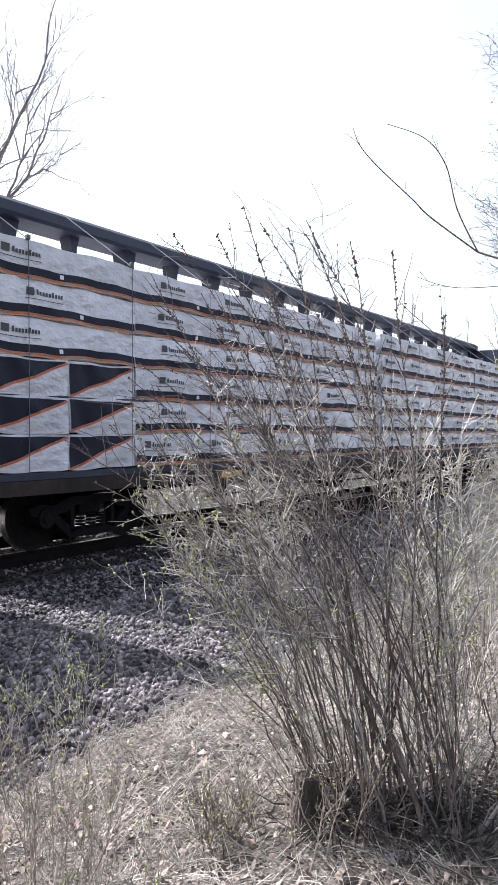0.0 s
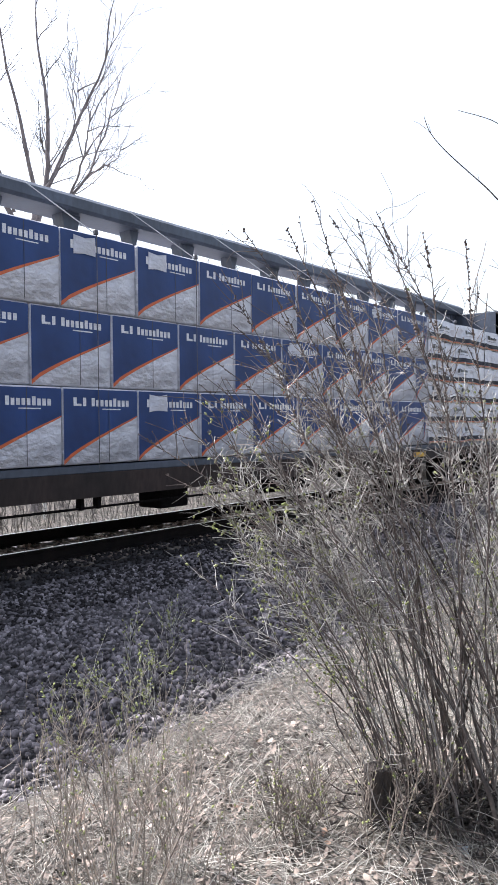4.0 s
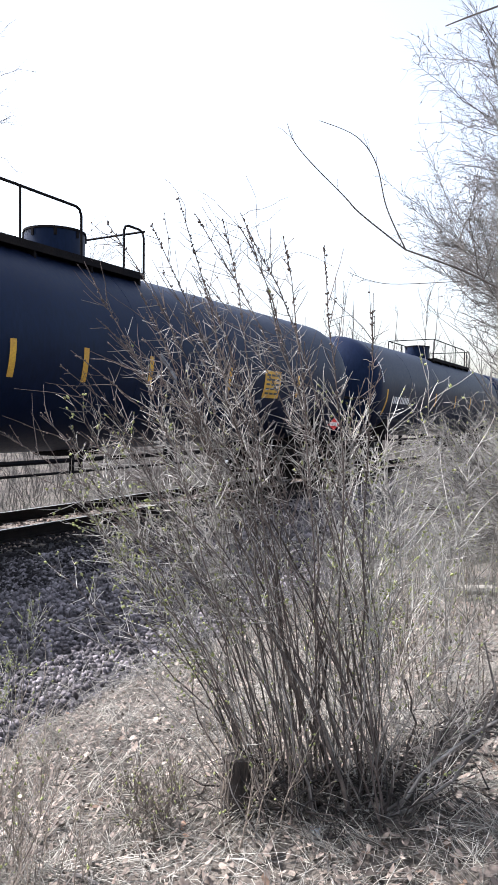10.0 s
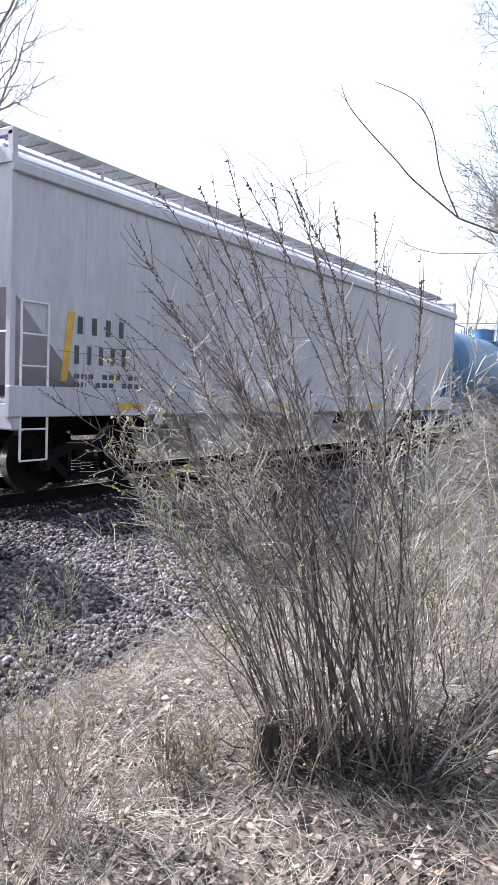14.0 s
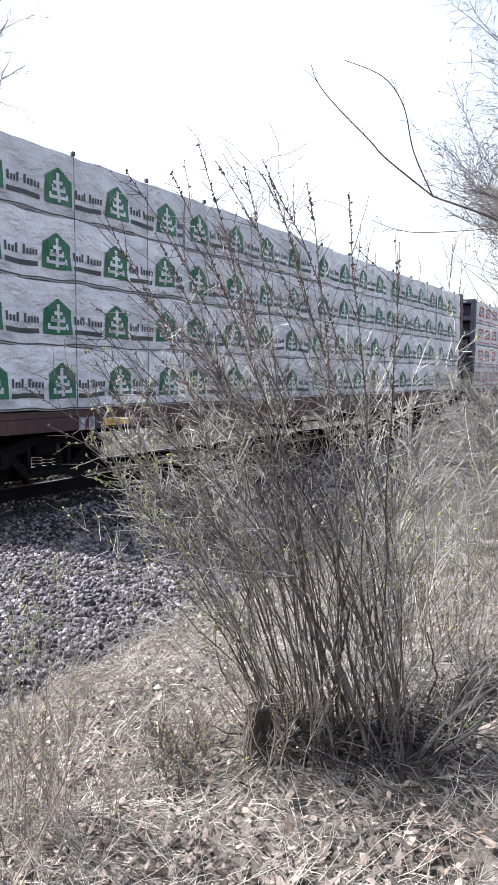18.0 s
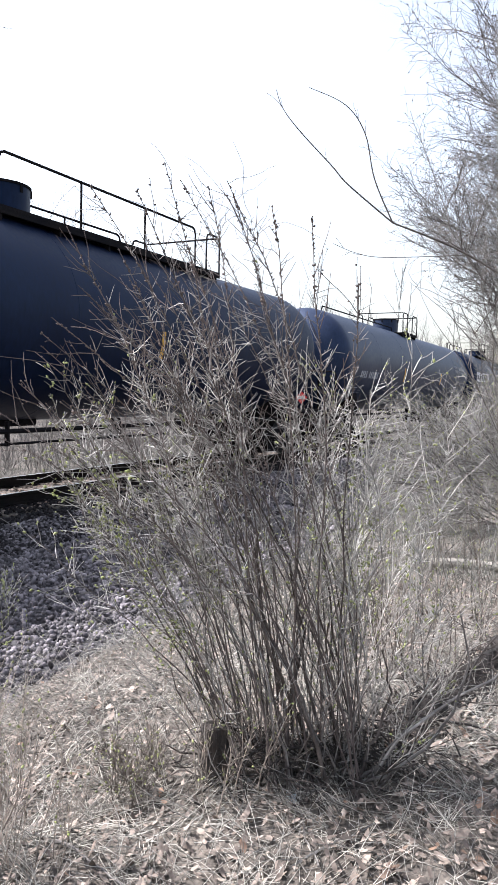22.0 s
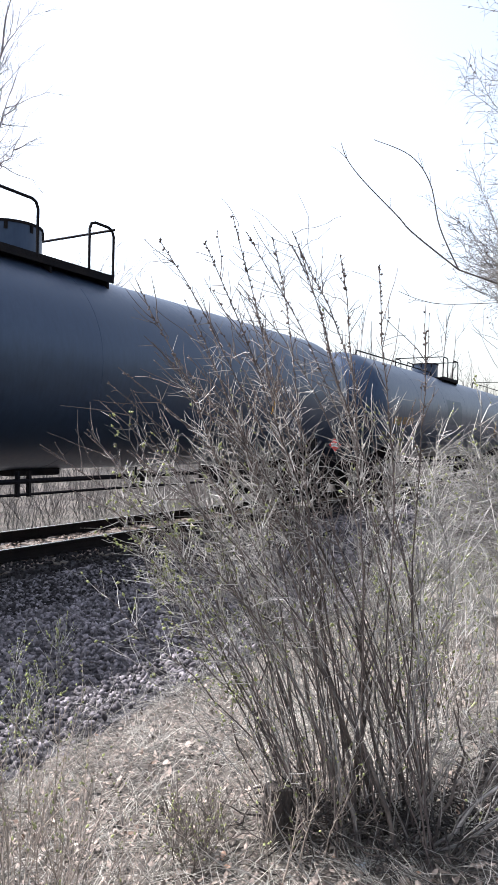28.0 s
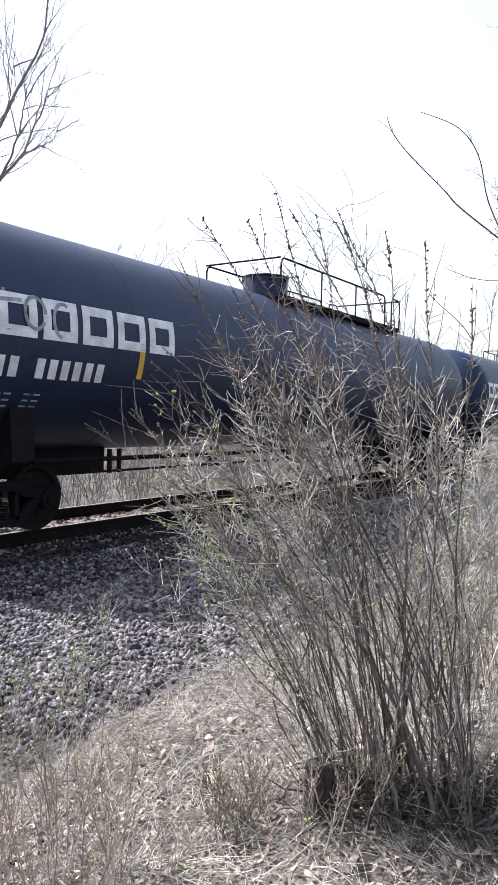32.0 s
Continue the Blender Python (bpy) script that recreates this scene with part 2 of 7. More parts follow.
M_log = mat("bleached_log", (0.36, 0.33, 0.28), (0.22, 0.2, 0.17), 0.9, s1=5, s2=50, bump=0.5, grain=0.3, stretch=(0.4, 4, 4))
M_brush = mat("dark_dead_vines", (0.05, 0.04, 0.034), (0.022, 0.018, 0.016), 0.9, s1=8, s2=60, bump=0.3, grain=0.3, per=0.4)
M_litter = mat("white_plastic_scrap", (0.75, 0.78, 0.8), (0.6, 0.66, 0.7), 0.35, s1=10, s2=50, bump=0.4, grain=0.1)
M_paleleaf = mat("bleached_leaf", (0.38, 0.31, 0.255), (0.24, 0.185, 0.15), 0.7, s1=9, s2=60, bump=0.3, grain=0.25, per=0.45)
M_rustleaf = mat("rust_brown_leaf", (0.24, 0.15, 0.10), (0.15, 0.10, 0.07), 0.7, s1=9, s2=60, bump=0.3, grain=0.25, per=0.5)
M_paletwig = mat("pale_grey_twig", (0.20, 0.187, 0.172), (0.11, 0.10, 0.093), 0.5, s1=10, s2=90, bump=0.2, grain=0.25, per=0.5)
M_brightwig = mat("bleached_brush_twig", (0.32, 0.305, 0.28), (0.17, 0.16, 0.148), 0.55, s1=10, s2=90, bump=0.2, grain=0.25, per=0.5)
M_fadedbrown = mat("faded_brown_stencil", (0.14, 0.10, 0.06), (0.08, 0.06, 0.04), 0.6, s1=8, s2=50, bump=0.05, grain=0.3)
# grey bark lightened to put distance haze into the colour
M_treebark = mat("haze_pale_bark", (0.21, 0.185, 0.185), (0.13, 0.115, 0.115), 0.85, s1=5, s2=40, bump=0.3, grain=0.3, per=0.2)
M_worn = mat("worn_stencil_white", (0.40, 0.42, 0.46), (0.16, 0.17, 0.2), 0.6, s1=14, s2=60, bump=0.05, grain=0.3)
M_weed = mat("dry_weed_stalk", (0.34, 0.285, 0.235), (0.20, 0.165, 0.135), 0.65, s1=10, s2=90, bump=0.2, grain=0.25, per=0.5)
M_greyweed = mat("grey_weed_stalk", (0.27, 0.26, 0.235), (0.14, 0.135, 0.118), 0.7, s1=10, s2=90, bump=0.2, grain=0.25, per=0.5)
M_darkweed = mat("dark_dead_weed", (0.13, 0.105, 0.085), (0.06, 0.048, 0.04), 0.8, s1=10, s2=90, bump=0.2, grain=0.25, per=0.5)
M_fargrass = mat("grey_dead_grass", (0.225, 0.215, 0.185), (0.115, 0.112, 0.095), 0.9, s1=4, s2=60, bump=0.1, grain=0.2, per=0.5)


# ---- mesh helpers ----
class Geo:
    """Collects simple solids and turns them into one mesh."""

    def __init__(self):
        self.v, self.f, self.m, self.slot = [], [], [], 0

    def add(self, verts, faces):
        k = len(self.v)
        self.v += [tuple(p) for p in verts]
        self.f += [tuple(i + k for i in f) for f in faces]
        self.m += [self.slot] * len(faces)
        return self

    def box(self, x0, x1, y0, y1, z0, z1, c=0.0):
        """A box; c chamfers its edges."""
        lo, hi = (x0, y0, z0), (x1, y1, z1)
        if c <= 0:
            vs = [(hi[0] if i & 1 else lo[0], hi[1] if i & 2 else lo[1], hi[2] if i & 4 else lo[2]) for i in range(8)]
            return self.add(vs, [(0, 2, 3, 1), (4, 5, 7, 6), (0, 1, 5, 4), (2, 6, 7, 3), (0, 4, 6, 2), (1, 3, 7, 5)])
        vs = []
        for i in range(8):
            s = [1 if i >> a & 1 else 0 for a in range(3)]
            for a in range(3):
                p = [(hi[b] - (0 if b == a else c)) if s[b] else (lo[b] + (0 if b == a else c)) for b in range(3)]
                vs.append(p)
        fs = []
        for a in range(3):
            for side in (0, 1):
                q = [i for i in range(8) if (i >> a & 1) == side]
                b, d = [k for k in range(3) if k != a]
                q.sort(key=lambda i: ((i >> b & 1), (i >> d & 1) ^ (i >> b & 1)))
                fs.append([3 * i + a for i in q])
        for i in range(8):
            for a in range(3):
                j = i | 1 << a
                if j != i:
                    b, d = [k for k in range(3) if k != a]
                    fs.append([3 * i + b, 3 * j + b, 3 * j + d, 3 * i + d])
            fs.append([3 * i, 3 * i + 1, 3 * i + 2])
        mid = Vector([(lo[k] + hi[k]) / 2 for k in range(3)])
        out = []
        for f in fs:
            p = [Vector(vs[i]) for i in f]
            nrm = (p[1] - p[0]).cross(p[2] - p[0])
            cen = sum(p, Vector()) / len(p)
            out.append(f if nrm.dot(cen - mid) > 0 else f[::-1])
        return self.add(vs, out)

    def cyl(self, p, q, r, n=10, r2=None, caps=True):
        return self.tube([p, q], [r, r if r2 is None else r2], n, caps)

    def tube(self, pts, r, n=6, caps=True):
        pts = [Vector(p) for p in pts]
        rs = r if isinstance(r, (list, tuple)) else [r] * len(pts)
        vs, fs = [], []
        side = None
        for i, p in enumerate(pts):
            t = ((pts[min(i + 1, len(pts) - 1)] - p).normalized() + (p - pts[max(i - 1, 0)]).normalized()).normalized()
            if side is None:
                side = t.cross(Vector((0, 0, 1)) if abs(t.z) < 0.9 else Vector((1, 0, 0))).normalized()
            side = (side - t * side.dot(t)).normalized()
            up = t.cross(side)
            for k in range(n):
                a = 2 * math.pi * k / n
                vs.append(p + (side * math.cos(a) + up * math.sin(a)) * rs[i])
        for i in range(len(pts) - 1):
            for k in range(n):
                j = (k + 1) % n
                fs.append((i * n + k, i * n + j, (i + 1) * n + j, (i + 1) * n + k))
        if caps:
            fs += [tuple(range(n))[::-1], tuple((len(pts) - 1) * n + k for k in range(n))]
        return self.add(vs, fs)

    def prism(self, prof, axis, lo, hi):
        """A closed outline swept along x or y. Outline pairs are (y, z) for x and (x, z) for y."""
        n = len(prof)
        at = (lambda a, p: (a, p[0], p[1])) if axis == "x" else (lambda a, p: (p[0], a, p[1]))
        vs = [at(lo, p) for p in prof] + [at(hi, p) for p in prof]
        fs = [(k, (k + 1) % n, n + (k + 1) % n, n + k) for k in range(n)] + [tuple(range(n))[::-1], tuple(range(n, 2 * n))]
        return self.add(vs, fs)

    def lathe_x(self, rings, zc, n=48):
        """A body of revolution about a lengthwise axis, rings of (x, r)."""
        vs, fs = [], []
        for x, r in rings:
            vs += [(x, r * math.cos(2 * math.pi * k / n), zc + r * math.sin(2 * math.pi * k / n)) for k in range(n)]
        for i in range(len(rings) - 1):
            fs += [(i * n + k, i * n + (k + 1) % n, (i + 1) * n + (k + 1) % n, (i + 1) * n + k) for k in range(n)]
        fs += [tuple(range(n))[::-1], tuple((len(rings) - 1) * n + k for k in range(n))]
        return self.add(vs, fs)

    def mesh(self, name, *mats, smooth=30):
        me = bpy.data.meshes.new(name)
        me.from_pydata(self.v, [], self.f)
        for m in mats:
            me.materials.append(m)
        me.polygons.foreach_set("material_index", self.m)
        bm = bmesh.new()
        bm.from_mesh(me)
        bmesh.ops.recalc_face_normals(bm, faces=bm.faces)
        bm.to_mesh(me)
        bm.free()
        if smooth:
            me.polygons.foreach_set("use_smooth", [True] * len(me.polygons))
            me.set_sharp_from_angle(angle=radians(smooth))
        me.update()
        return me


def place(name, mesh, parent=None, at=(0, 0, 0), turn=(0, 0, 0), label=""):
    """One object on a mesh; alike pieces share the mesh."""
    ob = new(name, mesh)
    ob.parent = parent
    ob.matrix_basis = pose(*at, *turn)
    return tagged(ob, label)


def part(name, geo, material, parent, label="", smooth=30):
    """One mesh part under a thing or under a part."""
    mats = material if isinstance(material, (list, tuple)) else [material]
    return place(name, geo.mesh(name, *mats, smooth=smooth), parent, label=label)


def letters(name, text, size, material, parent, at, turn, label=""):
    cu = bpy.data.curves.new(name, "FONT")
    cu.body, cu.size, cu.extrude = text, size, 0.002
    cu.materials.append(material)
    ob = new(name, cu)
    ob.parent = parent
    ob.matrix_basis = pose(*at, *turn)
    return tagged(ob, label)


def raw_mesh(name, verts, faces, material, smooth=False):
    """A mesh from arrays of points and of triangles or quads."""
    me = bpy.data.meshes.new(name)
    verts, faces = np.asarray(verts, np.float32), np.asarray(faces, np.int32)
    k = faces.shape[1]
    me.vertices.add(len(verts))
    me.vertices.foreach_set("co", verts.ravel())
    me.loops.add(faces.size)
    me.loops.foreach_set("vertex_index", faces.ravel())
    me.polygons.add(len(faces))
    me.polygons.foreach_set("loop_start", np.arange(0, faces.size, k, dtype=np.int32))
    if smooth:
        me.polygons.foreach_set("use_smooth", np.ones(len(faces), bool))
    me.materials.append(material)
    me.update(calc_edges=True)
    return me


def rods(paths, radii, sides=3):
    """Many thin tapered rods at once: paths (B, n, 3), radii (B, n). Returns points and quads."""
    B, n, _ = paths.shape
    t = np.gradient(paths, axis=1)
    t /= np.linalg.norm(t, axis=2, keepdims=True) + 1e-9
    ref = np.where(np.abs(t[:, :1, 2:3]) < 0.9, np.array([0, 0, 1.0]), np.array([1.0, 0, 0]))
    s = np.cross(t, np.broadcast_to(ref, t.shape))
    s /= np.linalg.norm(s, axis=2, keepdims=True) + 1e-9
    u = np.cross(t, s)
    a = np.arange(sides) * 2 * np.pi / sides
    ring = s[:, :, None, :] * np.cos(a)[None, None, :, None] + u[:, :, None, :] * np.sin(a)[None, None, :, None]
    v = paths[:, :, None, :] + ring * radii[:, :, None, None]
    idx = np.arange(B * n * sides).reshape(B, n, sides)
    nx = np.roll(idx, -1, axis=2)
    f = np.stack([idx[:, :-1], nx[:, :-1], nx[:, 1:], idx[:, 1:]], -1).reshape(-1, 4)
    return v.reshape(-1, 3), f


def join(*sets):
    """Joins point and quad arrays into one pair."""
    vs, fs, k = [], [], 0
    for v, f in sets:
        vs.append(v)
        fs.append(f + k)
        k += len(v)
    return np.concatenate(vs), np.concatenate(fs)


def unit(v):
    return v / (np.linalg.norm(v, axis=-1, keepdims=True) + 1e-9)


def grow(rng, starts, dirs, lengths, n, wiggle, lift):
    """Crooked shoots from starts along dirs; lift bends them up (or down, where negative)."""
    B = len(starts)
    p = np.zeros((B, n, 3))
    p[:, 0] = starts
    d = unit(dirs.copy())
    for i in range(1, n):
        d = unit(d + rng.normal(0, wiggle, (B, 3)) + np.array([0, 0, 1.0]) * np.asarray(lift)[..., None] / n)
        p[:, i] = p[:, i - 1] + d * (lengths / (n - 1))[:, None]
    return p


def sprout(rng, parents, count, lo, hi, angle, length, n, wiggle, lift):
    """Side shoots from random points of parent shoots, leaning off by about the angle in radians."""
    B, m, _ = parents.shape
    who = rng.integers(0, B, count)
    u = rng.uniform(lo, hi, count) * (m - 1)
    i = np.minimum(u.astype(int), m - 2)
    f = (u - i)[:, None]
    p = parents[who, i] * (1 - f) + parents[who, i + 1] * f
    d = unit(parents[who, i + 1] - parents[who, i])
    side = unit(np.cross(d, rng.normal(0, 1, (count, 3))))
    a = rng.normal(angle, angle * 0.3, count)[:, None]
    return grow(rng, p, d * np.cos(a) + side * np.sin(a), rng.uniform(*length, count), n, wiggle, np.full(count, lift))


def taper(B, n, r0, r1):
    r0 = np.broadcast_to(r0, (B,))
    return r0[:, None] + (r1 - r0)[:, None] * np.linspace(0, 1, n)[None, :] if np.ndim(r1) else r0[:, None] * (1 - np.linspace(0, 1, n)[None, :]) + r1 * np.linspace(0, 1, n)[None, :]


# ---- ground, ballast and track ----
def lerp_table(y, table):
    return np.interp(y, [a for a, _ in table], [b for _, b in table])


PROFILE = [(-2000, 0.3), (-60, 0.25), (-20, 0.12), (-9.0, 0.0), (-7.7, -0.05), (-6.4, -0.19), (-5.6, -0.33), (-4.4, -0.31), (-2.6, -0.25), (-1.7, -0.235),
           (1.7, -0.235), (2.4, -0.3), (4.2, -0.75), (7.0, -0.95), (9.5, -0.9), (17, 0.9), (32, 3.6), (60, 4.6), (2000, 4.6)]


def wob(x, y):
    """Small unevenness of natural ground."""
    return 0.035 * np.sin(1.7 * x + 0.6 * y) * np.sin(1.3 * y - 0.7 * x + 1) + 0.02 * np.sin(4.1 * x + 2.2 * y) * np.sin(3.3 * y - 1.9 * x)


def ground_z(x, y):
    soft = np.clip((np.abs(y + 1.9) - 3.6) / 0.8, 0, 1)
    return lerp_table(y, PROFILE) + wob(x, y) * soft


def axis_steps(near, lo, hi, fine, grow_by=1.35):
    a = list(np.arange(near[0], near[1] + 1e-6, fine))
    s = fine
    while a[-1] < hi:
        s *= grow_by
        a.append(min(a[-1] + s, hi))
    s = fine
    while a[0] > lo:
        s *= grow_by
        a.insert(0, max(a[0] - s, lo))
    return np.array(a)


def sheet(name, xs, ys, zf, material, drop=0.0):
    X, Y = np.meshgrid(xs, ys)
    v = np.stack([X, Y, zf(X, Y) - drop], -1).reshape(-1, 3)
    n, m = len(xs), len(ys)
    i = np.arange(n * m).reshape(m, n)
    f = np.stack([i[:-1, :-1], i[:-1, 1:], i[1:, 1:], i[1:, :-1]], -1).reshape(-1, 4)
    return raw_mesh(name, v, f, material, True)


ground = tagged(place("ground", sheet("ground", axis_steps((-4, 16), -1800, 1800, 0.16), axis_steps((-12, 4), -1800, 1800, 0.16), ground_z, M_soil)),
                "dry earth covered with dead grass and leaf litter", "ground", kind="structure")


def bed_z(x, y):
    return lerp_table(y, PROFILE) + 0.012 - 0.08 * np.clip((np.abs(y + 1.75) - 3.75) / 0.35, 0, 1)


def toe(x):
    """The uneven near edge of the stone bed."""
    return -5.62 - 0.22 * np.sin(0.9 * x + 0.4) - 0.1 * np.sin(2.7 * x)


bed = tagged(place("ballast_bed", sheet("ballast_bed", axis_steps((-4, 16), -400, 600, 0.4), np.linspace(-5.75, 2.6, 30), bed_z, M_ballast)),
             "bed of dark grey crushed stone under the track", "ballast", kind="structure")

# single stones: a few cut shapes, scattered
rng = np.random.default_rng(11)
ICO = (1 + 5 ** 0.5) / 2
ico_v = unit(np.array([(-1, ICO, 0), (1, ICO, 0), (-1, -ICO, 0), (1, -ICO, 0), (0, -1, ICO), (0, 1, ICO), (0, -1, -ICO), (0, 1, -ICO), (ICO, 0, -1), (ICO, 0, 1), (-ICO, 0, -1), (-ICO, 0, 1)]))
ico_f = np.array([tuple(map(int, t.split("."))) for t in "0.11.5 0.5.1 0.1.7 0.7.10 0.10.11 1.5.9 5.11.4 11.10.2 10.7.6 7.1.8 3.9.4 3.4.2 3.2.6 3.6.8 3.8.9 4.9.5 2.4.11 6.2.10 8.6.7 9.8.1".split()])


def turn_random(count):
    q = unit(rng.normal(0, 1, (count, 4)))
    w, x, y, z = q.T
    return np.stack([1 - 2 * (y * y + z * z), 2 * (x * y - z * w), 2 * (x * z + y * w), 2 * (x * y + z * w), 1 - 2 * (x * x + z * z), 2 * (y * z - x * w),
                     2 * (x * z - y * w), 2 * (y * z + x * w), 1 - 2 * (x * x + y * y)], -1).reshape(-1, 3, 3)


def scatter_stones(count, x0, x1, y0, y1, size):
    x, y = rng.uniform(x0, x1, count), rng.uniform(y0, y1, count)
    keep = (y > toe(x) - np.abs(rng.normal(0, 0.16, count))) & (np.abs(np.abs(y) - 0.75) > 0.1)
    x, y = x[keep], y[keep]
    n = len(x)
    s = rng.uniform(*size, n)
    v = ico_v[None] * rng.uniform(0.62, 1.15, (n, 12, 1)) * (s[:, None] * np.stack([np.ones(n), rng.uniform(0.6, 0.95, n), rng.uniform(0.5, 0.8, n)], -1))[:, None, :]
    for _ in range(5):
        d = unit(rng.normal(0, 1, (n, 1, 3)))
        over = np.maximum((v * d).sum(-1, keepdims=True) - s[:, None, None] * rng.uniform(0.3, 0.62, (n, 1, 1)), 0)
        v = v - over * d
    v = np.einsum("nij,nkj->nki", turn_random(n), v)
    v += np.stack([x, y, bed_z(x, y) + s * 0.2 + np.where(np.abs(y) < 1.3, 0.03, 0.0)], -1)[:, None, :]
    return v.reshape(-1, 3), (ico_f[None] + 12 * np.arange(n)[:, None, None]).reshape(-1, 3)


# a band of darker stones paints the train's shade beside the rail
shade_band = join(scatter_stones(5200, -3.0, 22.0, -1.9, -0.86, (0.03, 0.055)), scatter_stones(4200, 1.0, 14.0, -3.0, -1.9, (0.03, 0.05)))
tagged(place("oily_stones", raw_mesh("oily_stones", *shade_band, M_shadestone)), "near-black stones along the rail, train's shade put into their colour", "gravel", kind="stuff")
near_stones = join(scatter_stones(24000, 1.0, 9.0, -6.2, -1.75, (0.017, 0.046)), scatter_stones(8000, 9.0, 22.0, -6.2, -1.75, (0.035, 0.06)), scatter_stones(5000, -8.0, 1.0, -6.2, -1.75, (0.035, 0.06)))
between_rails = scatter_stones(6500, 1, 20, -1.2, 1.5, (0.02, 0.042))
tagged(place("dusty_stones", raw_mesh("dusty_stones", *between_rails, M_ruststone)), "rust-dusted stones between the rails", "gravel", kind="stuff")
shapes = []
for k in range(10):
    sv = ico_v * rng.uniform(0.62, 1.15, (12, 1)) * np.array([1.0, rng.uniform(0.6, 0.95), rng.uniform(0.5, 0.8)]) * rng.uniform(0.028, 0.046)
    for _ in range(5):
        d = unit(rng.normal(0, 1, 3))
        sv = sv - np.maximum(sv @ d - 0.037 * rng.uniform(0.3, 0.62), 0)[:, None] * d
    shapes.append(raw_mesh("stone", sv, ico_f, M_stone))
for k in range(300):
    x = rng.uniform(2.2, 7.0)
    y = rng.uniform(toe(x) - 0.1, -3.6)
    place("stone", shapes[k % 10], bed, (x, y, float(bed_z(x, y)) + 0.03), (rng.uniform(0, 360), rng.uniform(0, 360), rng.uniform(0, 360)))
tagged(place("ballast_stones", raw_mesh("ballast_stones", *near_stones, M_stone)), "loose angular grey crushed stones beside the track", "gravel", kind="stuff")


def railway_track():
    track = tagged(new("railway_track"), "steel rails on dark timber ties in stone ballast", "railway track", kind="structure")
    for side in (-0.75, 0.75):
        g = Geo()
        g.prism([(side - 0.07, -0.18), (side + 0.07, -0.18), (side + 0.07, -0.165), (side + 0.012, -0.145), (side + 0.01, -0.045), (side + 0.036, -0.035),
                 (side + 0.036, -0.012), (side + 0.028, -0.004), (side - 0.028, -0.004), (side - 0.036, -0.012), (side - 0.036, -0.035), (side - 0.01, -0.045), (side - 0.012, -0.145), (side - 0.07, -0.165)], "x", -300, 500)
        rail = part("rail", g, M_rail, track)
        part("rail_head", Geo().box(-300, 500, side - 0.026, side + 0.026, -0.004, 0.0), M_railtop, rail, "polished running surface")
    tie = Geo().box(-0.11, 0.11, -1.3, 1.3, -0.36, -0.19, 0.012).mesh("tie", M_tie)
    plate = Geo().box(-0.09, 0.09, -0.13, 0.13, -0.19, -0.178, 0.003).cyl((0.05, 0.1, -0.18), (0.05, 0.1, -0.15), 0.014, 6).cyl((-0.05, -0.1, -0.18), (-0.05, -0.1, -0.15), 0.014, 6).mesh("tie_plate", M_rail)
    for k in range(150):
        x = -8 + k * 0.52 + rng.normal(0, 0.015)
        t = place("tie", tie, track, (x, rng.normal(0, 0.03), 0), (0, 0, rng.normal(0, 0.6)))
        if 1 < x < 24:
            for side in (-0.75, 0.75):
                place("tie_plate", plate, t, (0, side, 0))
    return track


railway_track()


# ---- the train ----
SPEED = 14.205
WHEEL_R = 0.457
CARS, WHEELSETS = [], []


def make_wheelset_mesh():
    g = Geo()
    for s in (-1, 1):
        y = s * 0.75
        g.slot = 0
        prof = [(y - s * 0.07, 0.10), (y - s * 0.07, 0.15), (y - s * 0.02, 0.17), (y - s * 0.01, 0.36), (y - s * 0.06, 0.40), (y - s * 0.07, WHEEL_R - 0.006)]
        back = [(y + s * 0.07, WHEEL_R), (y + s * 0.06, 0.40), (y + s * 0.02, 0.36), (y + s * 0.01, 0.17), (y + s * 0.06, 0.15), (y + s * 0.06, 0.08)]
        n = 32
        for ring_set, slot in ((prof, 0), ([prof[-1], back[0]], 1), (back, 0)):
            g.slot = slot
            vs = [(r * math.cos(2 * math.pi * k / n), yy, r * math.sin(2 * math.pi * k / n)) for yy, r in ring_set for k in range(n)]
            fs = [(i * n + k, i * n + (k + 1) % n, (i + 1) * n + (k + 1) % n, (i + 1) * n + k) for i in range(len(ring_set) - 1) for k in range(n)]
            g.add(vs, fs)
        g.slot = 0
        for k in range(4):
            a = math.pi / 2 * k
            g.cyl((0.27 * math.cos(a), y - s * 0.03, 0.27 * math.sin(a)), (0.27 * math.cos(a), y + s * 0.03, 0.27 * math.sin(a)), 0.03, 8)
        g.cyl((0, y, 0), (0, y + s * 0.36, 0), 0.085, 12)
    g.cyl((0, -0.8, 0), (0, 0.8, 0), 0.085, 12)
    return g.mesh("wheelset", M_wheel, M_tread)


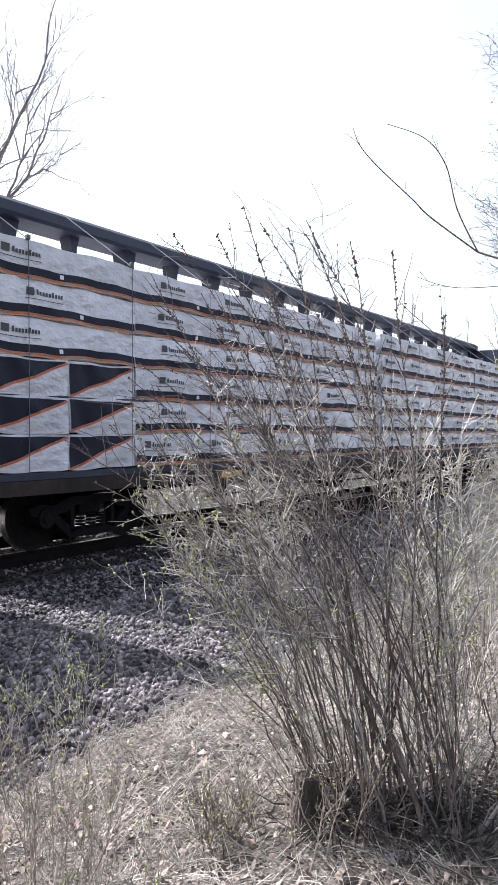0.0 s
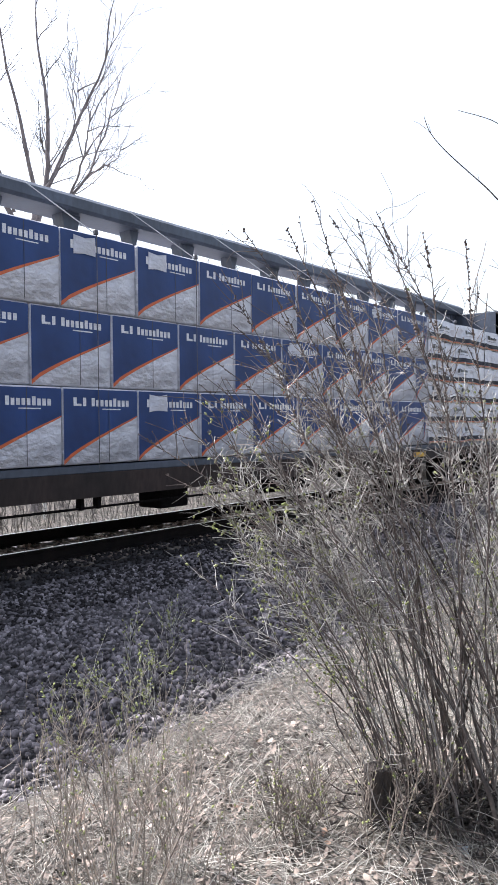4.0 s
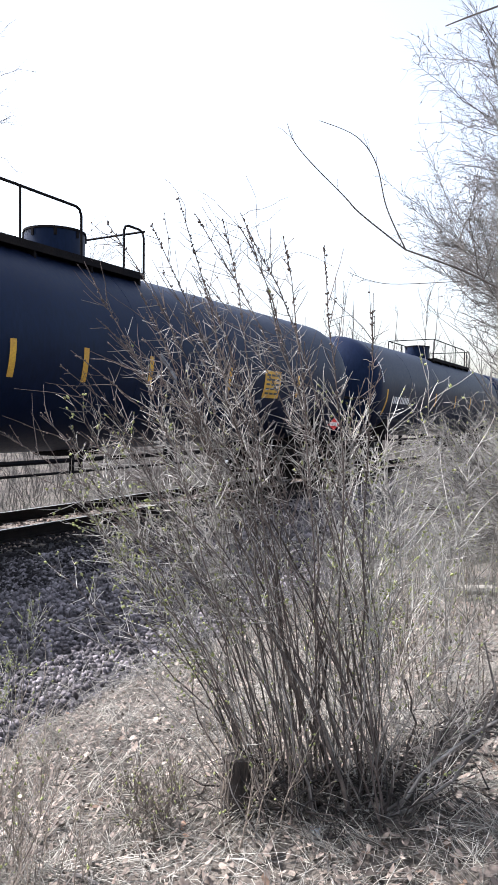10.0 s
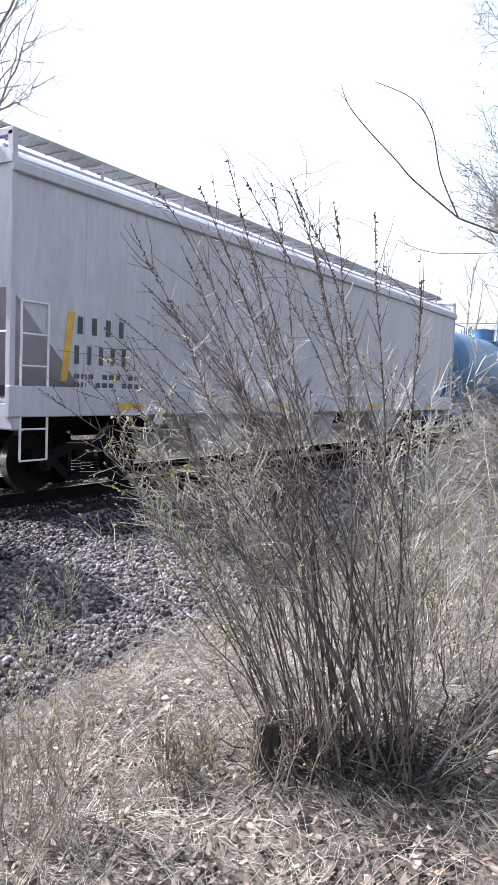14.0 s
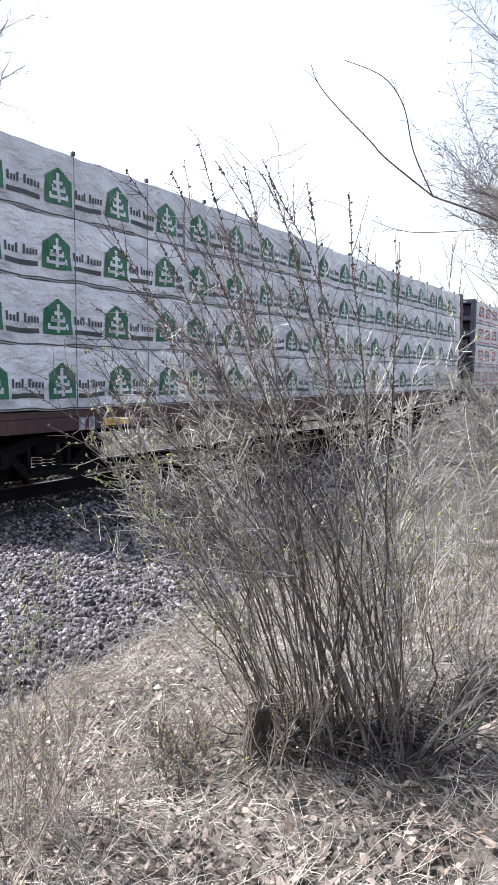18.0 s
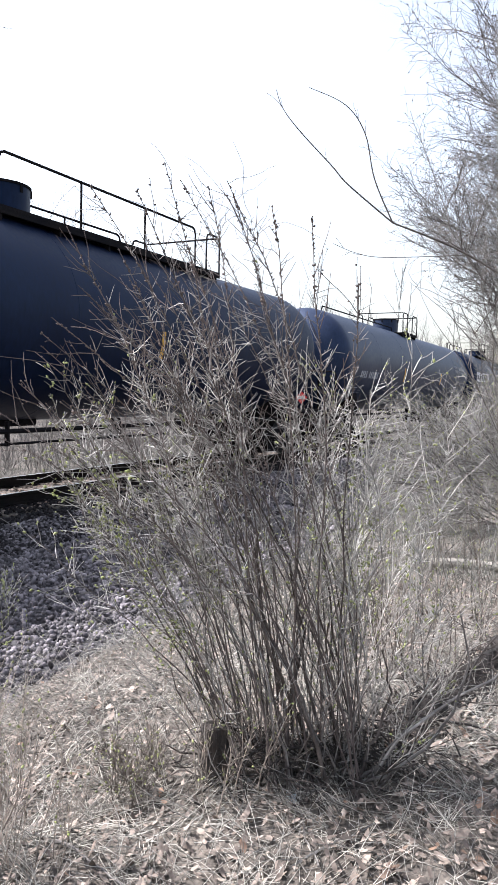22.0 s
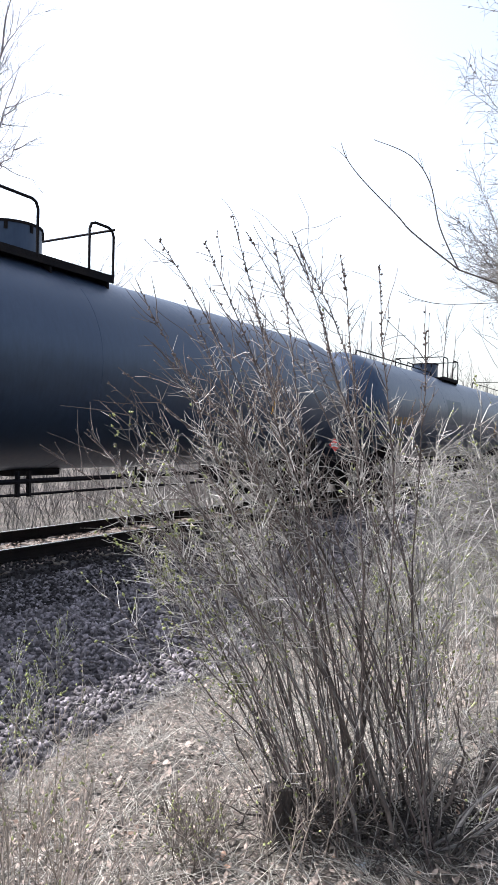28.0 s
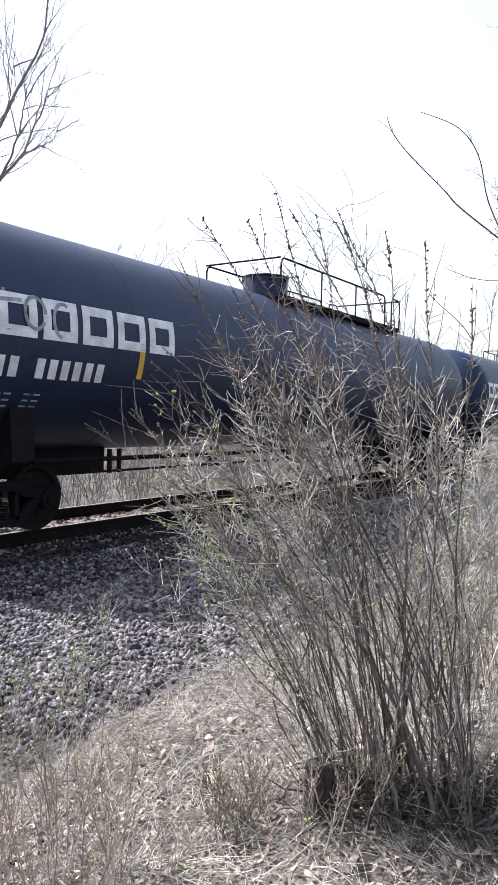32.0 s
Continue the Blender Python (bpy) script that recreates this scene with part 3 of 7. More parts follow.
def make_sideframe_mesh():
    g = Geo()
    top = [(-1.12, 0.50), (-1.12, 0.60), (-0.98, 0.64), (-0.72, 0.62), (-0.45, 0.72), (0.45, 0.72), (0.72, 0.62), (0.98, 0.64), (1.12, 0.60), (1.12, 0.50), (0.78, 0.46), (0.5, 0.52), (0.33, 0.60), (-0.33, 0.60), (-0.5, 0.52), (-0.78, 0.46)]
    g.prism(top, "y", -0.07, 0.07)
    low = [(-0.82, 0.47), (-0.68, 0.50), (-0.36, 0.24), (0.36, 0.24), (0.68, 0.50), (0.82, 0.47), (0.44, 0.14), (-0.44, 0.14)]
    g.prism(low, "y", -0.06, 0.06)
    for x in (-0.42, 0.36):
        g.box(x, x + 0.06, -0.06, 0.06, 0.22, 0.62)
    for x in (-0.2, 0.0, 0.2):
        for k in range(5):
            g.cyl((x, 0, 0.25 + k * 0.045), (x, 0, 0.275 + k * 0.045), 0.075, 10)
    for x in (-0.89, 0.89):
        g.cyl((x, -0.12, WHEEL_R), (x, 0.12, WHEEL_R), 0.135, 14)
        g.cyl((x, -0.15, WHEEL_R), (x, 0.15, WHEEL_R), 0.07, 10)
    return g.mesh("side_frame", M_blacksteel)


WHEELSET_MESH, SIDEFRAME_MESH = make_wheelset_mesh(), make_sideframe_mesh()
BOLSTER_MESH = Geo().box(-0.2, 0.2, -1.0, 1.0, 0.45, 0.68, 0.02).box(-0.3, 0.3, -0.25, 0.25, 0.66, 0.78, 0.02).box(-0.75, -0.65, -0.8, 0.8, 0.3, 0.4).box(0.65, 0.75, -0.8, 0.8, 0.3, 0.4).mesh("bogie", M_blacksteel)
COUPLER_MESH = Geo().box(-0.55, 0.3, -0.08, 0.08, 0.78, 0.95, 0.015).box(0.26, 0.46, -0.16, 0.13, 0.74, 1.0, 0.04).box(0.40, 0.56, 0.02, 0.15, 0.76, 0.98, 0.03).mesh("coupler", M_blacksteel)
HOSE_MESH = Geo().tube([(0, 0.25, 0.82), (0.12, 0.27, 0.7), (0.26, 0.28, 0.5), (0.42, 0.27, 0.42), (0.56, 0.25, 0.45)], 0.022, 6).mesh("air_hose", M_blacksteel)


def rail_car(kind, x0, x1, label):
    """The empty base of a car between two coupling points, with its bogies, couplers and hoses."""
    L = x1 - x0
    car = tagged(new(kind), label, "freight car", group="cars of the freight train")
    car.matrix_basis = pose((x0 + x1) / 2, 0, 0)
    CARS.append((car, (x0 + x1) / 2))
    return car, L


def running_gear(car, L, inset):
    for s in (-1, 1):
        b = place("bogie", BOLSTER_MESH, car, (s * (L / 2 - inset), 0, 0), label="three-piece cast steel bogie")
        for y in (-1.0, 1.0):
            place("side_frame", SIDEFRAME_MESH, b, (0, y, 0))
        for x in (-0.89, 0.89):
            WHEELSETS.append((place("wheelset", WHEELSET_MESH, b, (x, 0, WHEEL_R)), x))
        place("coupler", COUPLER_MESH, car, (s * (L / 2 - 0.5), 0, 0), (0, 0, 0 if s > 0 else 180))
        place("air_hose", HOSE_MESH, car, (s * (L / 2 - 0.5), 0, 0), (0, 0, 0 if s > 0 else 180))


def ladder(parent, x, y, z0, z1, width, material, along="x", name="ladder"):
    """Two stiles and rungs."""
    g = Geo()
    n = max(2, int((z1 - z0) / 0.36))
    for d in (-width / 2, width / 2):
        p = (x + d, y) if along == "x" else (x, y + d)
        g.tube([(*p, z0), (*p, z1)], 0.017, 6)
    for k in range(n + 1):
        z = z0 + (z1 - z0) * k / n
        a, b = ((x - width / 2, y), (x + width / 2, y)) if along == "x" else ((x, y - width / 2), (x, y + width / 2))
        g.tube([(*a, z), (*b, z)], 0.013, 6)
    return part(name, g, material, parent)


# -- wrapped packages of boards; prints lie 4 mm proud of the wrap --
DECK = 1.10
PACK = {}


def crease(x, z, var):
    """How far loose wrap stands out from the boards at a place on a package's face."""
    p = 1.7 * var
    f = 0.4 * math.sin(9.1 * x + 5.3 * z + p) + 0.3 * math.sin(4.3 * x - 11.0 * z + 2.1 * p) + 0.3 * math.sin(17.0 * x + 9.0 * z * math.sin(1.3 * x + p) + 3.3 * p)
    g = 1 - abs(math.sin(2.6 * x + 3.8 * z + 1.9 * p))
    return 0.017 * f + 0.024 * g ** 3


def droop(x, var):
    """How far a package's edges and prints wander up and down along it."""
    return 0.013 * math.sin(3.1 * x + 2.3 * var) + 0.008 * math.sin(8.7 * x + 1.1 * var)


def wrap_mesh(w, h, var=None):
    """A wrapped package; with a number, its near face is creased and its top edge sags."""
    key = ("wrap", round(w, 3), round(h, 3), var)
    if key not in PACK:
        g = Geo()
        if var is None:
            g.box(0, w, -1.40, -0.30, 0, h, 0.022)
        else:
            g.box(0.004, w - 0.004, -1.375, -0.30, 0.002, h - 0.004, 0.02)
            nx, nz = max(4, int(w / 0.085)), max(4, int(h / 0.085))
            vs = []
            for j in range(nz + 3):
                for i in range(nx + 1):
                    x, q = w * i / nx, min(max(j - 1, 0), nz) / nz
                    sag = 0.012 * math.sin(5 * x + var) * q
                    z = h * q - max(sag, -0.006) * q + droop(x, var) * (1 - 0.5 * q)
                    edge = 0.01 if q in (0, 1) else 0.0
                    vs.append((x, (-1.34 if j in (0, nz + 2) else -1.40 - crease(x, h * q, var) + edge), z))
            n = nx + 1
            g.add(vs, [(j * n + i, j * n + i + 1, (j + 1) * n + i + 1, (j + 1) * n + i) for j in range(nz + 2) for i in range(nx)])
        PACK[key] = g.mesh("lumber_package", M_wrap, smooth=50)
    return PACK[key]


def slab(g, x0, x1, z0, z1, y=-1.404, var=None):
    """A flat print; with a number it follows the creases of that package."""
    if var is None:
        g.add([(x0, y, z0), (x1, y, z0), (x1, y, z1), (x0, y, z1)], [(0, 1, 2, 3)])
        return
    nx, nz = max(1, math.ceil((x1 - x0) / 0.085)), max(1, math.ceil((z1 - z0) / 0.085))
    vs = []
    for j in range(nz + 1):
        for i in range(nx + 1):
            x, z = x0 + (x1 - x0) * i / nx, z0 + (z1 - z0) * j / nz
            vs.append((x, y - 0.004 - crease(x, z, var), z + droop(x, var) * (1 - 0.5 * min(max(z / 0.5, 0), 1))))
    n = nx + 1
    g.add(vs, [(j * n + i, j * n + i + 1, (j + 1) * n + i + 1, (j + 1) * n + i) for j in range(nz) for i in range(nx)])


def print_strip(w, h, var):
    """Dark band with an orange line under it, a small dark logo block with a bar of unreadable type."""
    key = ("strip", round(w, 3), round(h, 3), var)
    if key not in PACK:
        g = Geo()
        g.slot = 0
        slab(g, 0.01, w - 0.01, 0.05, 0.15, var=var)
        g.slot = 1
        slab(g, 0.01, w - 0.01, 0.022, 0.042, var=var)
        g.slot = 3
        slab(g, 0.01, w - 0.01, 0.0, 0.016, var=var)
        g.slot = 2
        r = random.Random(var)
        x = r.uniform(0.15, 0.6)
        while x < w - 0.8:
            slab(g, x, x + 0.115, 0.27, 0.37, var=var)
            xx = x + 0.15
            for k in range(9):
                slab(g, xx, xx + 0.034, 0.285, 0.355 if k in (0, 5) else 0.335, var=var)
                xx += 0.05
            slab(g, x - 0.02, x + 0.6, 0.225, 0.233, var=var)
            g.slot = 4
            slab(g, x + 0.9, x + 0.96, 0.075, 0.13, -1.407, var)
            g.slot = 2
            x += r.uniform(1.1, 1.7)
        PACK[key] = g.mesh("printed_band", M_wrapnavy, M_orange, M_ink, M_lumber, M_letter, smooth=50)
    return PACK[key]


def print_wedge(w, h, var):
    """A dark wedge under the package's top edge, with an orange line along its slope."""
    key = ("wedge", round(w, 3), round(h, 3), var)
    if key not in PACK:
        g = Geo()
        n = 44
        for k in range(n):
            x0, x1 = 0.02 + (w - 0.04) * k / n, 0.02 + (w - 0.04) * (k + 1) / n
            low = h * (0.06 + 0.88 * (k + 0.5) / n)
            if low < h - 0.04:
                g.slot = 0
                slab(g, x0, x1, low, h - 0.03, var=var)
            g.slot = 1
            slab(g, x0, x1, low - 0.034, low - 0.004, var=var)
        PACK[key] = g.mesh("printed_wedge", M_wrapnavy, M_orange, smooth=50)
    return PACK[key]


def print_blue(w, h):
    """Blue upper corner over white, parted by a rising orange stripe, with a white bar for the name."""
    key = ("blue", round(w, 3), round(h, 3))
    if key not in PACK:
        g = Geo()
        y = -1.404
        n = 10
        cut = [(w * k / n, h * (0.06 + 0.58 * (k / n) ** 0.82)) for k in range(n + 1)]
        vs = [(min(max(x, 0.012), w - 0.012), y, z) for x, z in cut] + [(min(max(x, 0.012), w - 0.012), y, h - 0.02) for x, _ in cut]
        g.add(vs, [(k, k + 1, n + 2 + k, n + 1 + k) for k in range(n)])
        g.slot = 1
        t = 0.055 * h
        vs = [(min(max(x, 0.012), w - 0.012), y, z - t * (0.35 + 0.65 * (1 - k / n))) for k, (x, z) in enumerate(cut)] + [(min(max(x, 0.012), w - 0.012), y, z) for x, z in cut]
        g.add(vs, [(k, k + 1, n + 2 + k, n + 1 + k) for k in range(n)])
        g.slot = 2
        z = h * 0.76
        slab(g, 0.13 * w, 0.17 * w, z, z + 0.11 * h, -1.407)
        slab(g, 0.17 * w, 0.23 * w, z, z + 0.03 * h, -1.407)
        slab(g, 0.25 * w, 0.29 * w, z, z + 0.11 * h, -1.407)
        for k in range(9):
            slab(g, (0.36 + 0.058 * k) * w, (0.40 + 0.058 * k) * w, z, z + (0.11 if k in (0, 5) else 0.085) * h, -1.407)
        slab(g, 0.5 * w, 0.75 * w, z - 0.045 * h, z - 0.03 * h, -1.407)
        g.slot = 3
        slab(g, 0.585 * w, 0.592 * w, 0.02, h - 0.02, -1.4085)
        PACK[key] = g.mesh("printed_panel", M_wrapblue, M_orange, M_letter, M_ink, smooth=0)
    return PACK[key]


def print_green(w, h, var):
    """Green house emblems with a dark bar for the name and a thin dark band beneath."""
    key = ("green", round(w, 3), round(h, 3), var)
    if key not in PACK:
        g = Geo()
        r = random.Random(var)
        x = r.uniform(0.05, 0.5)
        y = -1.404
        while x < w - 0.5:
            e, b, t, m = 0.52, 0.16, 0.50, 0.66

            def roof(q):
                return t + (m - t) * (1 - abs(2 * q - 1))
            g.slot = 0
            for k in range(14):
                slab(g, x + e * k / 14, x + e * (k + 1) / 14, b, roof((k + 0.5) / 14), var=var)
            # a stepped tree left white inside the house
            g.slot = 2
            for wide, z0, z1 in ((0.055, b + 0.03, m - 0.08), (0.36, b + 0.07, b + 0.115), (0.27, b + 0.17, b + 0.215), (0.17, b + 0.27, b + 0.315)):
                slab(g, x + e / 2 - wide / 2, x + e / 2 + wide / 2, z0, z1, -1.409, var)
            for sd in (-1, 1):
                for off, z0, z1 in ((0.16, b + 0.115, b + 0.15), (0.115, b + 0.215, b + 0.25)):
                    slab(g, x + e / 2 + sd * off - 0.02, x + e / 2 + sd * off + 0.02, z0, z1, -1.409, var)
            g.slot = 1
            xx = x + e + 0.06
            for k in range(10):
                if k != 4 and xx + 0.05 < w:
                    slab(g, xx, xx + 0.036, b + 0.14, b + (0.26 if k in (0, 3, 5) else 0.22), var=var)
                xx += 0.058
            slab(g, min(x + e + 0.05, w - 0.06), min(x + e + 0.62, w - 0.02), b + 0.0, b + 0.065, var=var)
            x += 1.22
        slab(g, 0.01, w - 0.01, 0.012, 0.03, var=var)
        PACK[key] = g.mesh("printed_emblem", M_green, M_ink, M_wrap, smooth=50)
    return PACK[key]


def print_red(w, h, var):
    """Red frames round a pale oval with a dark bar for the name, and a red line along the foot."""
    key = ("red", round(w, 3), round(h, 3), var)
    if key not in PACK:
        g = Geo()
        r = random.Random(var)
        x = r.uniform(0.08, 0.5)
        y = -1.404
        while x < w - 0.8:
            g.slot = 0
            b, t, e = 0.30, 0.68, 0.80
            cx, cz = x + e / 2, (b + t) / 2
            m = 20
            for k in range(m):
                u = (2 * (k + 0.5) / m - 1) * e / 2
                half = 0.135 * math.sqrt(max(0.0, 1 - (u / 0.36) ** 2))
                xa, xb = cx + u - e / 2 / m, cx + u + e / 2 / m
                slab(g, xa, xb, b, cz - half, var=var)
                slab(g, xa, xb, cz + half, t, var=var)
            g.slot = 1
            for k in range(6):
                xa = cx - 0.27 + k * 0.092
                slab(g, xa, xa + 0.022, cz - 0.055, cz + 0.055, var=var)
                slab(g, xa + 0.022, xa + 0.066, cz + 0.033, cz + 0.055, var=var)
                if k % 2:
                    slab(g, xa + 0.022, xa + 0.066, cz - 0.055, cz - 0.033, var=var)
                    slab(g, xa + 0.05, xa + 0.066, cz - 0.033, cz + 0.033, var=var)
            x += 1.22
        g.slot = 0
        slab(g, 0.01, w - 0.01, 0.11, 0.145, var=var)
        g.slot = 1
        slab(g, 0.01, w - 0.01, 0.008, 0.03, var=var)
        PACK[key] = g.mesh("printed_frame", M_red, M_ink, smooth=50)
    return PACK[key]


def stack(car, x0, x1, tiers, h, style, w, z0=None, shift=0.0):
    """Tiers of packages between two lengthwise places, on both sides of the centre beam."""
    z0 = DECK + 0.02 if z0 is None else z0
    r = random.Random(int(x0 * 10) + tiers)
    for i in range(tiers):
        x = x0
        first = True
        while x < x1 - 0.15:
            ww = min(w, x1 - x)
            if first and shift and i % 2:
                ww = min(w * (0.35 + 0.3 * (i % 3)), x1 - x)
            first = False
            z = z0 + i * (h + 0.012)
            var = r.randrange(5)
            p = place("lumber_package", wrap_mesh(ww - 0.012, h, None if style == "blue" else var), car, (x, r.uniform(-0.02, 0.012), z), (0, r.uniform(-0.2, 0.2), r.uniform(-0.2, 0.2)), label="white plastic-wrapped package of boards")
            far = place("lumber_package", wrap_mesh(ww - 0.012, h), car, (x + ww - 0.012, 0, z), (0, 0, 180), label="white plastic-wrapped package of boards")
            if style == "strip":
                place("printed_band", print_strip(ww - 0.012, h, var), p)
            elif style == "wedge":
                place("printed_wedge", print_wedge(ww - 0.012, h, var), p)
            elif style == "blue":
                place("printed_panel", print_blue(ww - 0.012, h), p)
                if r.random() < 0.35 and ww > 0.7:
                    part("paper_tag", Geo().add([(0.2, -1.416, h - 0.06), (0.2, -1.412, h - 0.3), (0.36, -1.42, h - 0.28), (0.55, -1.411, h - 0.29), (0.54, -1.42, h - 0.05), (0.38, -1.413, h - 0.08)], [(0, 1, 2, 5), (5, 2, 3, 4)]), M_wrap, p, "crumpled white paper tag", smooth=0)
            elif style == "green":
                place("printed_emblem", print_green(ww - 0.012, h, var), p)
            elif style == "red":
                place("printed_frame", print_red(ww - 0.012, h, var), p)
            x += ww
    return z0 + tiers * (h + 0.012)


def bulkhead(car, s, xo, paint, number_bar=True):
    """An end wall of posts and ribs; xo is its outer face, s the end's sign."""
    t = 0.34
    xi = xo - s * t
    a, b = min(xo, xi), max(xo, xi)
    skin0, skin1 = (a, a + 0.03) if s > 0 else (b - 0.03, b)
    wall = part("bulkhead", Geo().box(skin0, skin1, -1.36, 1.36, 1.0, 4.66), paint, car)
    for y in (-1.42, 1.28):
        part("corner_post", Geo().box(a, b, y, y + 0.14, 0.95, 4.72, 0.012), paint, wall)
    part("top_rail", Geo().box(a + 0.02, b + 0.01, -1.27, 1.27, 4.55, 4.72, 0.012), paint, wall)
    part("post", Geo().box(a + 0.04, b - 0.01, -0.11, 0.11, 1.0, 4.54, 0.01), paint, wall)
    for k, z in enumerate((1.25, 1.9, 2.55, 3.2, 3.85)):
        for y0, y1 in ((-1.27, -0.12), (0.12, 1.27)):
            part("rib", Geo().prism([(a + 0.04, z - 0.02), (a + 0.04, z + 0.27), (b - 0.07, z + 0.22), (b - 0.07, z + 0.03)] if s > 0 else [(b - 0.04, z - 0.02), (b - 0.04, z + 0.27), (a + 0.07, z + 0.22), (a + 0.07, z + 0.03)], "y", y0, y1), paint, wall)
    part("roof_stripe", Geo().box(xo - 0.004 + s * 0.012, xo + 0.004 + s * 0.012, -1.1, 0.1, 4.6, 4.66), M_worn, wall, "worn white stencilled stripe")
    ladder(car, xo + s * 0.06, -0.9, 1.1, 2.9, 0.4, paint, "y")
    g = Geo()
    g.tube([(xo + s * 0.05, -1.38, 2.62), (xo + s * 0.09, -0.4, 2.60), (xo + s * 0.05, 0.8, 2.62)], 0.014, 6)
    part("hand_rail", g, M_whitepaint, car)
    if number_bar:
        pl = part("number_panel", Geo().box(xo - s * 0.3 - 0.004, xo - s * 0.3 + 0.004, -1.1, -0.5, 2.88, 3.12), M_worn, car, "white data panel")
        for z in (2.91, 2.98, 3.05):
            part("dark_bar", Geo().box(xo - s * 0.295 - 0.003, xo - s * 0.295 + 0.003, -1.06, -0.56, z, z + 0.03), M_ink, pl)
    bars = Geo()
    for k in range(6):
        bars.box(xo - s * 0.3 - 0.004, xo - s * 0.3 + 0.004, -0.9 + 0.11 * k, -0.83 + 0.11 * k, 4.2, 4.36)
    part("stencil_bar", bars, M_faint, car, "faded pale stencilled bars")


def lumber_car(x0, x1, paint, label, loads, end=0.86, beam=True, strips=(-6.1, 6.2), plates=(), bars=()):
    car, L = rail_car("lumber_car", x0, x1, label)
    half = L / 2 - end
    running_gear(car, L, 3.3)
    part("deck", Geo().box(-half, half, -1.40, 1.40, 1.0, DECK, 0.01), paint, car)
    for s in (-1, 1):
        g = Geo()
        y = s * 1.34
        g.prism([(-half, 1.0), (half, 1.0), (half, 0.82), (half - 4.2, 0.80), (half - 6.0, 0.68), (-half + 6.0, 0.68), (-half + 4.2, 0.80), (-half, 0.82)], "y", y - 0.06, y + 0.06)
        # sills take the darker paint that holds the shade under the load
        part("side_sill", g, paint if paint is M_maroon else M_sill, car)
    part("centre_sill", Geo().box(-L / 2 + 0.9, L / 2 - 0.9, -0.3, 0.3, 0.62, 1.0, 0.02), M_blacksteel, car)
    g = Geo().tube([(-half + 5, -1.15, 0.52), (half - 5, -1.15, 0.52)], 0.018, 6)
    part("brake_pipe", g, M_blacksteel, car)
    for k in range(5):
        x = -half + 5.2 + k * (2 * half - 10.4) / 4
        for d in (0, 0.28):
            part("hanger", Geo().box(x + d - 0.03, x + d + 0.03, -1.2, -1.1, 0.5, 0.82), M_blacksteel, car)
    part("brake_reservoir", Geo().cyl((1.2, -0.7, 0.55), (2.6, -0.7, 0.55), 0.2, 14), M_blacksteel, car)
    part("brake_valve", Geo().box(-1.5, -0.9, -0.95, -0.45, 0.35, 0.68, 0.02), M_blacksteel, car)
    # centre beam
    if beam:
        chord = Geo().prism([(-0.34, 4.74), (-0.28, 4.70), (0.28, 4.70), (0.34, 4.74), (0.34, 4.88), (0.22, 4.96), (-0.22, 4.96), (-0.34, 4.88)], "x", -half + 0.33, half - 0.33)
        part("top_chord", chord, M_sill if paint is M_brown else paint, car)
    n = 18
    for k in range(n + 1):
        x = -half + 0.5 + k * (2 * half - 1.0) / n
        w = 0.24 if k % 2 else 0.1
        part("beam_post", Geo().prism([(x - w / 2 - 0.08, DECK), (x + w / 2 + 0.08, DECK), (x + w / 2, 1.5), (x + w / 2, 4.5), (x + w / 2 + 0.05, 4.71), (x - w / 2 - 0.05, 4.71), (x - w / 2, 4.5), (x - w / 2, 1.5)], "y", -0.12, 0.12), M_sill if paint is M_brown else paint, car)
    for s in (-1, 1):
        bulkhead(car, s, s * half, paint)
        # gusset between end wall and beam
        g = Geo()
        xi = s * (half - 0.34)
        g.prism([(xi, 4.70), (xi - s * 1.1, 4.66), (xi - s * 1.1, 3.6), (xi, 2.2)], "y", -0.05, 0.05)
        # dark cars get the pale gusset colour in place of reflected sky
        part("end_gusset", g, M_gusset if paint in (M_navy, M_slate) else paint, car)
        part("end_reflector", Geo().box(s * (half - 0.17) - 0.05, s * (half - 0.17) + 0.05, -1.426, -1.421, 1.15, 1.62), M_yellow, car, "yellow reflective strip")
        ladder(car, s * (half - 0.2), -1.46, 0.5, 1.0, 0.36, M_blacksteel, name="step")
    for x in strips:
        part("reflector", Geo().box(x - 0.3, x + 0.3, -1.406, -1.402, 0.84, 0.95), M_yellow, car, "yellow reflective strip")
    for x in plates:
        pl = part("number_plate", Geo().box(x - 0.46, x + 0.46, -1.408, -1.402, 0.79, 1.02), M_letter, car, "white number plate")
        for k in range(6):
            part("dark_bar", Geo().box(x - 0.39 + 0.135 * k, x - 0.31 + 0.135 * k, -1.4105, -1.4075, 0.83, 0.98), M_ink, pl)
    for x, n in bars:
        for k in range(n):
            part("number_bar", Geo().box(x - 0.1 * n + 0.2 * k, x - 0.1 * n + 0.2 * k + 0.12, -1.407, -1.4015, 0.80, 0.99), M_worn, car, "pale bar where the number stands")
    top = DECK
    for la in loads:
        top = max(top, stack(car, *la))
    # straps over the load, with cables up to the beam
    k, x = 0, -half + 1.0
    while x < half - 0.6:
        part("strap", Geo().box(x - 0.005, x + 0.005, -1.445, -1.441, DECK - 0.05, top + 0.01).box(x - 0.03, x + 0.03, -1.455, -1.40, top - 0.02, top + 0.045, 0.01), M_strap, car)
        if beam and top < 4.4:
            part("tie_cable", Geo().tube([(x, -1.41, top), (x - 0.35, -0.36, 4.9)], 0.008, 5), M_galv, car)
        k += 1
        x += 1.86 if top < 4.4 else 1.62
    return car


